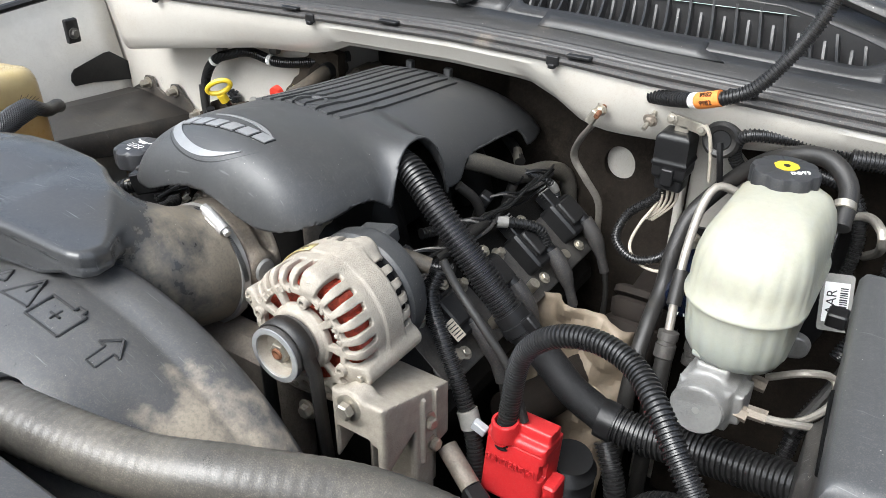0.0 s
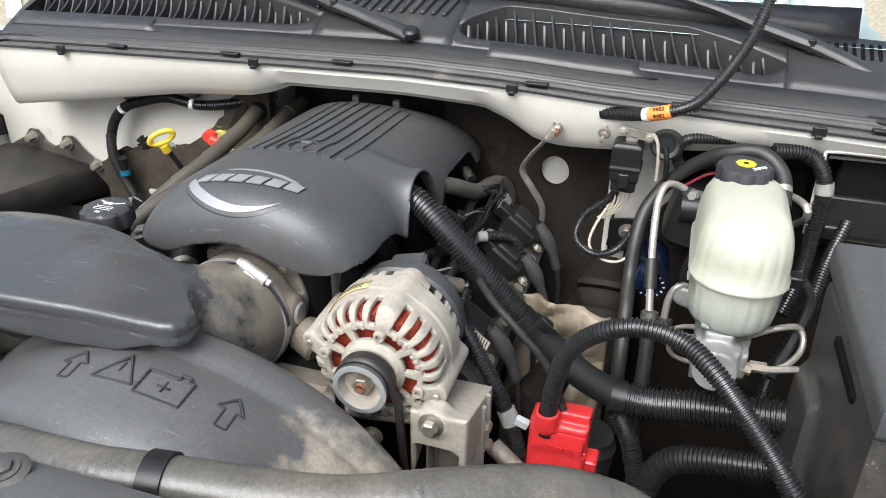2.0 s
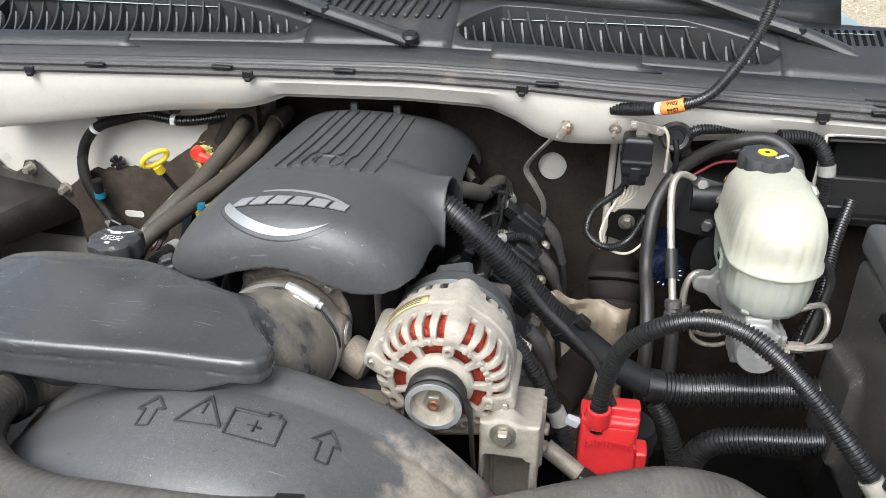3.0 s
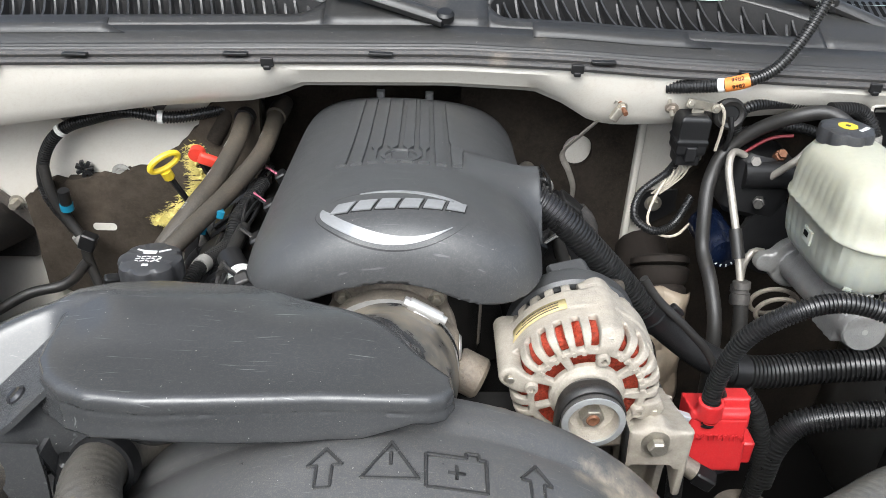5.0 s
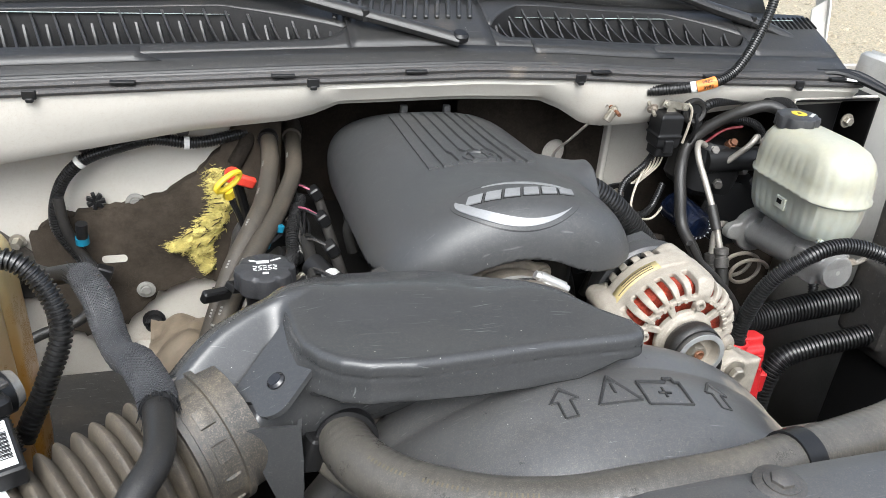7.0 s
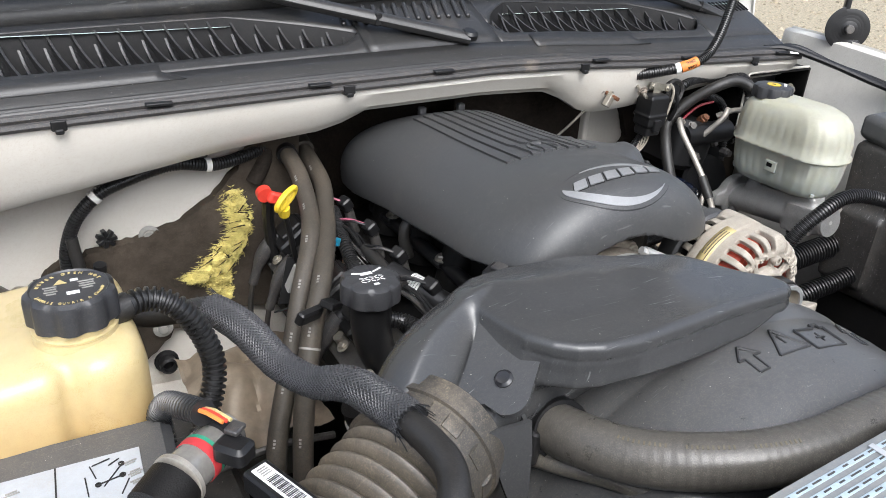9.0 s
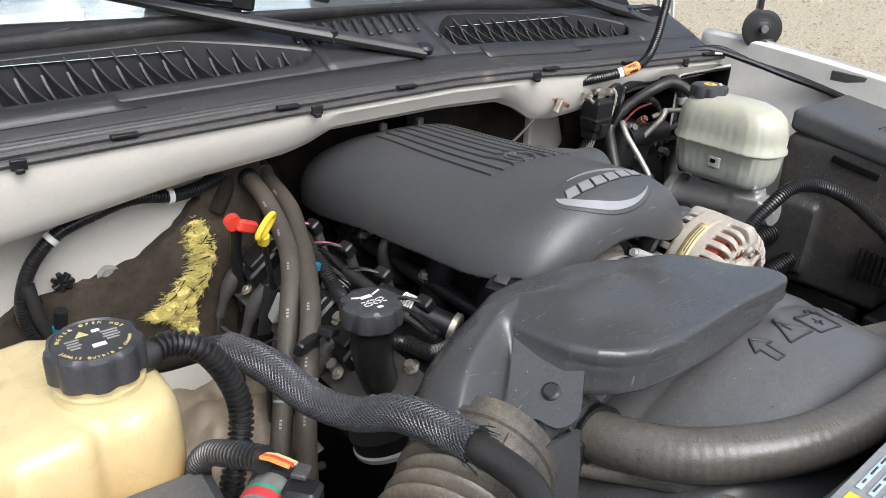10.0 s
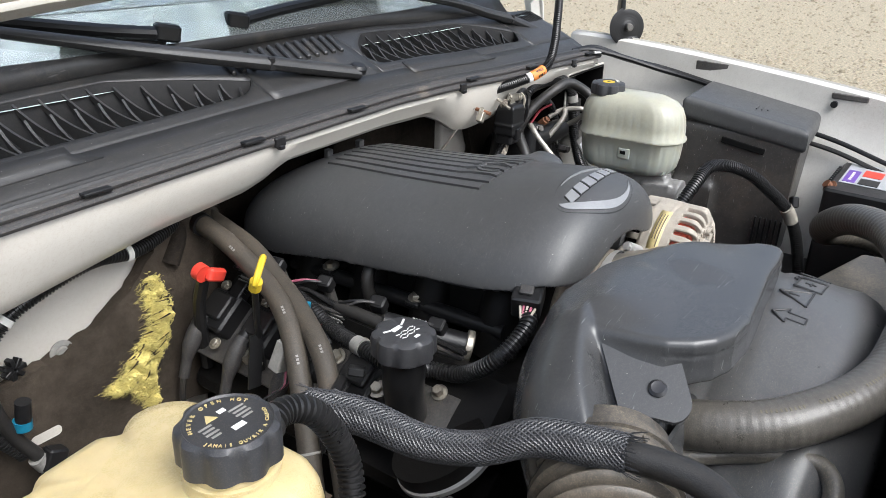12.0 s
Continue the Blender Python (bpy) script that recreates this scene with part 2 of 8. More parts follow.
    # raised to pale mint in place of sky reflected by the windscreen
    dash=mat("sky_pale_dashboard", (0.55, 0.62, 0.585), 0.7, var=0.08, bump=0.2),
    # near-black base carries the shade of the deep bay gaps
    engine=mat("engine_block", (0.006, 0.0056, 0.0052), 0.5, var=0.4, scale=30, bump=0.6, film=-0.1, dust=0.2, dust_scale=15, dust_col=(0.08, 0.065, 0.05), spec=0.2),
)


# ---- building helpers ----
ORIGIN = {}


def frame_of(axis):
    a = Vector(axis).normalized()
    side = a.cross(Vector((0, 0, 1)) if abs(a.z) < 0.9 else Vector((0, 1, 0))).normalized()
    return np.array(side), np.array(side.cross(a)), np.array(a)


def spline(pts, step):
    """Points at even steps along a smooth curve through pts, and their distances from its start."""
    p = np.array(pts, float)
    p = np.vstack([2 * p[0] - p[1], p, 2 * p[-1] - p[-2]])
    out = []
    u = np.linspace(0, 1, 24, endpoint=False)[:, None]
    for i in range(1, len(p) - 2):
        a, b, c, d = p[i - 1:i + 3]
        out.append(0.5 * (2 * b + (c - a) * u + (2 * a - 5 * b + 4 * c - d) * u ** 2 + (3 * b - a - 3 * c + d) * u ** 3))
    out = np.vstack(out + [p[-2:-1]])
    s = np.r_[0, np.cumsum(np.linalg.norm(np.diff(out, axis=0), axis=1))]
    want = np.arange(0, s[-1], step) if np.isscalar(step) else np.array([w for w in step(s[-1])])
    want = np.append(want[want < s[-1] - 1e-5], s[-1])
    return np.column_stack([np.interp(want, s, out[:, k]) for k in range(3)]), want


class Geo:
    """Points and faces of one mesh, in world metres."""

    def __init__(self):
        self.v, self.f = [], []

    def add(self, verts, faces):
        k = len(self.v)
        self.v += [tuple(map(float, p)) for p in verts]
        self.f += [tuple(i + k for i in f) for f in faces]
        return self

    def loft(self, rings, closed=True, cap=(True, True)):
        rings = [np.array(r, float) for r in rings]
        n = len(rings[0])
        f = []
        for i in range(len(rings) - 1):
            for j in range(n if closed else n - 1):
                a, b = i * n + j, i * n + (j + 1) % n
                f.append((a, b, b + n, a + n))
        if closed and cap[0]:
            f.append(tuple(range(n))[::-1])
        if closed and cap[1]:
            f.append(tuple(range((len(rings) - 1) * n, len(rings) * n)))
        return self.add(np.vstack(rings), f)

    def sweep(self, pts, r, n=14, step=0.008, ridge=None, flat=1.0, cap=(True, True), twist=0.0):
        """A tube along a curve; r is a number or a function of the share of its length; ridge: (pitch, depth)."""
        if ridge:
            pitch = ridge[0]
            place = lambda length: np.concatenate([np.array([0.0, 0.3, 0.45, 0.85]) * pitch + k * pitch for k in range(int(length / pitch) + 1)])
            c, s = spline(pts, place)
        else:
            c, s = spline(pts, step)
        tan = np.gradient(c, axis=0)
        tan /= np.linalg.norm(tan, axis=1)[:, None] + 1e-12
        side = frame_of(tan[0])[0]
        rings = []
        for i in range(len(c)):
            side = side - tan[i] * side.dot(tan[i])
            side /= np.linalg.norm(side)
            up = np.cross(tan[i], side)
            rad = r(s[i] / s[-1]) if callable(r) else r
            if ridge:
                ph = (s[i] / ridge[0]) % 1.0
                rad -= 1.5 * ridge[1] if 0.4 < ph < 0.97 else 0
            a = np.arange(n) * 2 * math.pi / n + twist
            rings.append(c[i] + rad * (np.cos(a)[:, None] * side + flat * np.sin(a)[:, None] * up))
        return self.loft(rings, cap=cap)

    def lathe(self, prof, origin=(0, 0, 0), axis=(0, 0, 1), n=24, cap=(True, True), wave=None):
        """prof: (radius, distance along the axis). wave(angle, i): a factor on the radius."""
        sx, sy, sz = frame_of(axis)
        a = np.arange(n) * 2 * math.pi / n
        rings = []
        for i, (r, h) in enumerate(prof):
            rr = r * (np.array([wave(t, i) for t in a]) if wave else np.ones(n))
            rings.append(np.array(origin) + h * sz + rr[:, None] * (np.cos(a)[:, None] * sx + np.sin(a)[:, None] * sy))
        return self.loft(rings, cap=cap)

    def rod(self, a, b, r, n=12, r2=None):
        a, b = np.array(a, float), np.array(b, float)
        return self.lathe([(r, 0), (r if r2 is None else r2, np.linalg.norm(b - a))], a, b - a, n)

    def rbox(self, centre, size, r=0.004, turn=(0, 0, 0), seg=3, taper=1.0):
        """A box with rounded upright edges and chamfered rims."""
        hx, hy, hz = (s / 2 for s in size)
        r = min(r, hx * 0.95, hy * 0.95, hz * 0.95)
        c = min(r * 0.6, hz * 0.9)
        def ring(inset, z, k=1.0):
            q = []
            rr = max(r - inset, 1e-4)
            for cx, cy, a0 in ((1, 1, 0), (-1, 1, 90), (-1, -1, 180), (1, -1, 270)):
                for j in range(seg + 1):
                    a = radians(a0 + 90 * j / seg)
                    q.append(((cx * (hx - inset - rr) + rr * math.cos(a)) * k, (cy * (hy - inset - rr) + rr * math.sin(a)) * k, z))
            return q
        m = Matrix.Translation(centre) @ Euler([radians(a) for a in turn]).to_matrix().to_4x4()
        rings = [ring(c, -hz), ring(0, -hz + c), ring(0, hz - c, taper), ring(c, hz, taper)]
        return self.loft([[m @ Vector(p) for p in q] for q in rings])

    def plate(self, outline, origin, ax, ay, thick):
        """A flat piece: outline in the plane of ax and ay, thick towards their normal."""
        ax, ay = np.array(Vector(ax).normalized()), np.array(Vector(ay).normalized())
        nz = np.cross(ax, ay)
        base = np.array([np.array(origin) + u * ax + v * ay for u, v in outline])
        return self.loft([base, base + nz * thick])

    def bolt(self, p, axis, r=0.007, h=0.006, washer=True):
        a = np.array(Vector(axis).normalized())
        if washer:
            self.lathe([(r * 1.5, 0), (r * 1.5, r * 0.25), (r * 1.2, r * 0.3)], p, axis, 14)
        return self.lathe([(r, r * 0.25), (r, h * 0.85), (r * 0.8, h)], p, axis, 6)

    def grid(self, rows):
        """An open sheet from rows of points."""
        return self.loft(rows, closed=False)


def rounded(w, h, r, seg=5):
    q = []
    for cx, cy, a0 in ((1, 1, 0), (-1, 1, 90), (-1, -1, 180), (1, -1, 270)):
        for j in range(seg + 1):
            a = radians(a0 + 90 * j / seg)
            q.append((cx * (w / 2 - r) + r * math.cos(a), cy * (h / 2 - r) + r * math.sin(a)))
    return q


def circle(r, n=24, ry=None):
    return [(r * math.cos(2 * math.pi * i / n), (ry or r) * math.sin(2 * math.pi * i / n)) for i in range(n)]


def mesh_object(name, g, m, origin, sharp=35):
    me = bpy.data.meshes.new(name)
    o = Vector(origin)
    me.from_pydata([Vector(p) - o for p in g.v], [], g.f)
    bm = bmesh.new()
    bm.from_mesh(me)
    bmesh.ops.recalc_face_normals(bm, faces=bm.faces)
    bm.to_mesh(me)
    bm.free()
    me.polygons.foreach_set("use_smooth", [True] * len(me.polygons))
    me.set_sharp_from_angle(angle=radians(sharp))
    me.materials.append(M[m] if isinstance(m, str) else m)
    return new(name, me)


def thing(name, at, label, category, group=""):
    ob = new(name)
    ob.empty_display_size = 0.02
    ob.location = at
    ORIGIN[ob.name] = Vector(at)
    return tagged(ob, label, category, group)


def part(name, g, m, parent, label="", sharp=35, thick=0.0):
    o = ORIGIN[parent.name]
    ob = mesh_object(name, g, m, o, sharp)
    ob.parent = parent
    ORIGIN[ob.name] = o
    if label:
        tagged(ob, label)
    if thick:
        so = ob.modifiers.new("thickness", "SOLIDIFY")
        so.thickness, so.offset = thick, 0
    return ob


def solo(name, g, m, label, category="", kind="", group="", sharp=35, thick=0.0):
    """A thing or a piece of the setting that is one mesh."""
    a = np.array(g.v)
    o = Vector(((a[:, 0].min() + a[:, 0].max()) / 2, (a[:, 1].min() + a[:, 1].max()) / 2, a[:, 2].min()))
    ob = mesh_object(name, g, m, o, sharp)
    ob.location = o
    ORIGIN[ob.name] = o
    if thick:
        so = ob.modifiers.new("thickness", "SOLIDIFY")
        so.thickness, so.offset = thick, 0
    return tagged(ob, label, category, group, kind)


def writing(text, size, at, ax, ay, m, parent, name="lettering", depth=0.0006):
    """Raised letters in the built-in font, centred at a place in the plane of ax and ay."""
    cu = bpy.data.curves.new(name, "FONT")
    cu.body, cu.size, cu.extrude, cu.align_x, cu.align_y = text, size, depth, "CENTER", "CENTER"
    tmp = new(name + "_curve", cu)
    bpy.context.view_layer.update()
    me = bpy.data.meshes.new_from_object(tmp.evaluated_get(bpy.context.evaluated_depsgraph_get()))
    bpy.data.objects.remove(tmp)
    ax, ay = Vector(ax).normalized(), Vector(ay).normalized()
    o = ORIGIN[parent.name]
    nz = ax.cross(ay)
    mtx = Matrix((ax, ay, nz)).transposed().to_4x4()
    mtx.translation = Vector(at) - o
    me.transform(mtx)
    me.materials.clear()
    me.materials.append(M[m])
    ob = new(name, me)
    ob.parent = parent
    ORIGIN[ob.name] = o
    return ob


def hose(name, pts, r, m, label, category="hose", ridge=None, n=14, group="", **kw):
    return solo(name, Geo().sweep(pts, r, n=n, ridge=ridge, **kw), m, label, category, group=group)


def table(xs, rows):
    """Linear look-up in rows of (key, value)."""
    k, v = zip(*rows)
    return np.interp(xs, k, v)


def smax(k, *fs):
    """Soft maximum of several fields."""
    g = np.stack(np.broadcast_arrays(*fs))
    m = g.max(0)
    return m + k * np.log(np.exp((g - m) / k).sum(0))


def join(a, b, k):
    """Soft union of two solids."""
    h = np.clip(0.5 + 0.5 * (b - a) / k, 0, 1)
    return b + (a - b) * h - k * h * (1 - h)


def carve(a, b, k):
    """Soft difference: a without b."""
    return -join(-a, b, k)


def tube_field(x, y, z, pts, step=0.006):
    """Distance to a tube along a curve; each of pts is (x, y, z, radius)."""
    c, s = spline([p[:3] for p in pts], step)
    q = np.array([p[:3] for p in pts], float)
    key = [s[np.argmin(np.linalg.norm(c - p, axis=1))] for p in q]
    rad = np.interp(s, key, [p[3] for p in pts])
    d = np.full(np.shape(x), 9.0)
    for (a, b, e), r in zip(c, rad):
        d = np.minimum(d, np.sqrt((x - a) ** 2 + (y - b) ** 2 + (z - e) ** 2) - r)
    return d


def outline_field(u, v, pts):
    """Signed distance in the plane to a closed outline."""
    d2, inside = np.full(np.shape(u), 9.0), np.zeros(np.shape(u), bool)
    for (ax, ay), (bx, by) in zip(pts, pts[1:] + pts[:1]):
        ex, ey, wx, wy = bx - ax, by - ay, u - ax, v - ay
        k = np.clip((wx * ex + wy * ey) / (ex * ex + ey * ey), 0, 1)
        d2 = np.minimum(d2, (wx - ex * k) ** 2 + (wy - ey * k) ** 2)
        if ey:
            inside ^= ((ay > v) != (by > v)) & (wx < ex * wy / ey)
    return np.where(inside, -1.0, 1.0) * np.sqrt(d2)


def slab(d, h, r):
    """A rounded solid from its distance in a plane d and over its thickness h."""
    a, b = d + r, h + r
    return np.minimum(np.maximum(a, b), 0) + np.hypot(np.maximum(a, 0), np.maximum(b, 0)) - r


def moulded(field, lo, hi, step, trim=None):
    """The skin of the solid where field(x, y, z) < 0, as a smooth net of quads; trim(x, y, z) > 0 is left open."""
    n = [int(math.ceil((b - a) / step)) + 1 for a, b in zip(lo, hi)]
    ax = [a + step * np.arange(k) for a, k in zip(lo, n)]
    val = field(*np.meshgrid(*ax, indexing="ij")) * np.ones(n)
    neg = val < 0
    cnt, acc = np.zeros([k - 1 for k in n]), np.zeros([k - 1 for k in n] + [3])
    for axis in range(3):
        o1, o2 = [k for k in range(3) if k != axis]
        for da in (0, 1):
            for db in (0, 1):
                sl = [slice(0, k - 1) for k in n]
                sl[o1], sl[o2] = slice(da, n[o1] - 1 + da), slice(db, n[o2] - 1 + db)
                sl2 = list(sl)
                sl2[axis] = slice(1, n[axis])
                a, b = val[tuple(sl)], val[tuple(sl2)]
                hit = (a < 0) != (b < 0)
                w = np.where(hit, a / np.where(hit, a - b, 1), 0)
                cnt += hit
                acc[..., axis] += w
                acc[..., o1] += hit * da
                acc[..., o2] += hit * db
    live = cnt > 0
    idx = np.full(cnt.shape, -1)
    idx[live] = np.arange(live.sum())
    cell = np.argwhere(live)
    p = np.array(lo) + step * (cell + acc[live] / cnt[live][:, None])
    e = step * 0.25
    for _ in range(3):
        f0 = field(*p.T)
        gr = np.stack([(field(*(p + d).T) - field(*(p - d).T)) / (2 * e) for d in np.eye(3) * e], 1)
        move = -f0[:, None] * gr / np.maximum((gr ** 2).sum(1), 0.05)[:, None]
        ln = np.linalg.norm(move, axis=1)[:, None]
        p += move * np.minimum(1, 0.6 * step / np.maximum(ln, 1e-9))
    quads = []
    for axis in range(3):
        o1, o2 = [k for k in range(3) if k != axis]
        sl = [slice(1, k - 1) for k in n]
        sl[axis] = slice(0, n[axis] - 1)
        sl2 = list(sl)
        sl2[axis] = slice(1, n[axis])
        edge = np.argwhere(neg[tuple(sl)] != neg[tuple(sl2)]) + [s_.start for s_ in sl]
        d1, d2 = np.eye(3, dtype=int)[o1], np.eye(3, dtype=int)[o2]
        quads.append(np.stack([idx[tuple((edge - q).T)] for q in (d1 + d2, d2, 0 * d1, d1)], 1))
    q = np.vstack(quads)
    q = q[(q >= 0).all(1)]
    if trim is not None:
        for _ in range(4):
            t0 = trim(*p.T)
            gt = np.stack([(trim(*(p + d).T) - trim(*(p - d).T)) / (2 * e) for d in np.eye(3) * e], 1)
            mv = -t0[:, None] * gt / np.maximum((gt ** 2).sum(1), 0.05)[:, None]
            near = np.abs(t0) < 0.8 * step
            p[near] += mv[near]
        q = q[(trim(*p.T)[q] < 0.12 * step).all(1)]
        keep = np.unique(q)
        back = np.full(len(p), -1)
        back[keep] = np.arange(len(keep))
        p, q = p[keep], back[q]
        sides = np.vstack([q[:, [k, (k + 1) % 4]] for k in range(4)])
        key = np.sort(sides, axis=1)
        _, first, count = np.unique(key, axis=0, return_index=True, return_counts=True)
        cut = key[first[count == 1]]
        for _ in range(14):
            acc, num = np.zeros_like(p), np.zeros(len(p))
            for a, b in ((0, 1), (1, 0)):
                np.add.at(acc, cut[:, a], p[cut[:, b]])
                np.add.at(num, cut[:, a], 1)
            two = num == 2
            p[two] = 0.5 * p[two] + 0.25 * acc[two]
    g = Geo()
    g.v, g.f = [tuple(map(float, v)) for v in p], [tuple(map(int, f)) for f in q]
    return g



# ---- setting ----
def ground_sheet():
    g = Geo()
    g.grid([[(x, y, 0.0) for x in (-300, -20, -4, 4, 20, 300)] for y in (-300, -20, -4, 4, 20, 300)])
    return solo("ground", g, "gravel", "pale tan gravel yard around the parked truck", "ground", "structure")


LIP_LOW = [(-0.95, 1.085), (-0.85, 1.10), (-0.64, 1.134), (-0.43, 1.168), (-0.29, 1.18), (-0.25, 1.19), (-0.214, 1.205), (-0.01, 1.21), (0.12, 1.206), (0.165, 1.188), (0.21, 1.161), (0.25, 1.156),
           (0.315, 1.159), (0.53, 1.184), (0.80, 1.19)]
SEAL_Z = [(-0.95, 1.225), (-0.64, 1.236), (-0.45, 1.242), (-0.26, 1.248), (0.0, 1.254), (0.18, 1.25), (0.28, 1.244), (0.5, 1.237), (0.62, 1.234), (0.80, 1.228)]


def cowl_lip():
    """The painted panel under the cowl seal, with its rolled lower edge."""
    g, rows = Geo(), []
    for x in np.linspace(-0.81, 0.74, 79):
        lo, hi = table(x, LIP_LOW), table(x, SEAL_Z)
        h = hi - lo
        rows.append([(x, 0.932, hi + 0.004), (x, 0.930, hi - 0.01), (x, 0.936, lo + h * 0.6), (x, 0.946, lo + h * 0.25), (x, 0.955, lo + 0.008), (x, 0.962, lo + 0.001), (x, 0.972, lo),
                     (x, 1.0, lo + 0.012), (x, 1.06, lo + 0.02), (x, 1.2, lo + 0.02)])
    return solo("cowl_lip", g.grid(rows), "paint", "dirty white painted body panel under the windscreen cowl", "body panel", "structure", thick=0.002)


M["mcyl_paint"] = mat("dusty_white_paint", (0.30, 0.28, 0.24), 0.45, var=0.15, scale=14, bump=0.1, dust=0.6, dust_scale=14, dust_col=(0.24, 0.19, 0.13))


def firewall():
    t = thing("wall_firewall", (0.0, 1.10, 0.3), "white painted steel firewall behind the engine", "firewall")
    tagged(t, kind="structure")
    for at, size in (((-0.64, 1.055, 0.75), (0.64, 0.012, 0.95)), ((0.62, 1.095, 0.75), (0.60, 0.012, 0.95)), ((-0.87, 1.065, 0.75), (0.30, 0.012, 0.95)),
                     ((-0.326, 1.12, 0.75), (0.012, 0.14, 0.95)), ((0.326, 1.125, 0.75), (0.012, 0.11, 0.95)), ((0.0, 1.19, 0.75), (0.66, 0.012, 0.95))):
        part("panel", Geo().rbox(at, size, 0.004), "paint", t)
    solo("firewall_ledge", Geo().rbox((-0.53, 1.015, 0.725), (0.075, 0.07, 0.022), 0.006, (0, 4, 0)), "paint", "white painted ledge on the lower firewall", "ledge")
    # tall tray under the windscreen
    solo("cowl_plenum", Geo().rbox((-0.07, 1.30, 1.12), (1.72, 0.2, 0.2), 0.01), "black", "dark cowl box under the windscreen", "cowl", "structure")


def wavy(outline, amp, seed, per=6):
    """An outline with more points and uneven edges."""
    rnd = random.Random(seed)
    out = []
    for i, (a, b) in enumerate(zip(outline, outline[1:] + outline[:1])):
        for k in range(per):
            u = k / per
            out.append((a[0] + (b[0] - a[0]) * u + rnd.uniform(-amp, amp), a[1] + (b[1] - a[1]) * u + rnd.uniform(-amp, amp)))
    return out


def insulation():
    left = [(-0.70, 0.97), (-0.67, 1.0), (-0.60, 1.012), (-0.55, 1.02), (-0.49, 1.033), (-0.43, 1.075), (-0.39, 1.12), (-0.365, 1.16), (-0.30, 1.16), (-0.30, 0.85), (-0.40, 0.862), (-0.455, 0.874), (-0.515, 0.848), (-0.575, 0.788), (-0.64, 0.772), (-0.705, 0.80)]
    solo("insulation_mat", Geo().plate(wavy(left, 0.004, 1), (0, 1.046, 0), (1, 0, 0), (0, 0, 1), 0.02), "mat_worn", "dirty dark grey felt insulation mat on the firewall, torn open", "insulation mat", group="firewall mats")
    far = [(0.36, 1.19), (0.42, 1.10), (0.44, 1.05), (0.39, 0.99), (0.36, 0.93), (0.36, 0.4), (0.92, 0.4), (0.92, 1.19)]
    solo("insulation_mat", Geo().plate(wavy(far, 0.003, 3), (0, 1.086, 0), (1, 0, 0), (0, 0, 1), 0.015), "mat_", "dark insulation mat behind the brake booster", "insulation mat", group="firewall mats")
    hole = circle(0.0255, 24, 0.029)
    g = Geo()
    cx, cz = 0.223, 1.057
    ring_in = [(cx + u, 1.085, cz + v) for u, v in hole]
    ring_out = []
    for u, v in hole:
        k = min((0.335 - cx) / abs(u) if u > 1e-6 else ((cx - 0.02) / abs(u) if u < -1e-6 else 99), (1.2 - cz) / abs(v) if v > 1e-6 else ((cz - 0.4) / abs(v) if v < -1e-6 else 99))
        ring_out.append((cx + u * k, 1.085, cz + v * k))
    back = [(x, y + 0.012, z) for x, y, z in ring_in]
    g.loft([ring_out, ring_in, back], cap=(False, False))
    solo("insulation_mat", g, "mat_", "dark insulation mat with a round hole showing white paint", "insulation mat", group="firewall mats")
    solo("hole_backing", Geo().rbox((cx, 1.104, cz), (0.07, 0.008, 0.075), 0.003), "paint", "white painted steel behind the hole in the mat", "body panel", "structure")
    solo("insulation_mat", Geo().plate([(-0.32, 0.4), (0.32, 0.4), (0.32, 1.22), (-0.32, 1.22)], (0, 1.184, 0), (1, 0, 0), (0, 0, 1), 0.015), "mat_", "dark felt mat lining the firewall recess behind the engine", "insulation mat", group="firewall mats")


FIBRE = [(-0.404, 1.052, 0.0208, 0.0286), (-0.408, 0.990, 0.0140, 0.0180), (-0.396, 1.018, 0.0182, 0.0234), (-0.424, 0.974, 0.0234, 0.0208), (-0.446, 0.952, 0.0260, 0.0208), (-0.438, 0.922, 0.0208, 0.0221), (-0.480, 0.942, 0.0182, 0.0065), (-0.428, 0.896, 0.0104, 0.0130)]


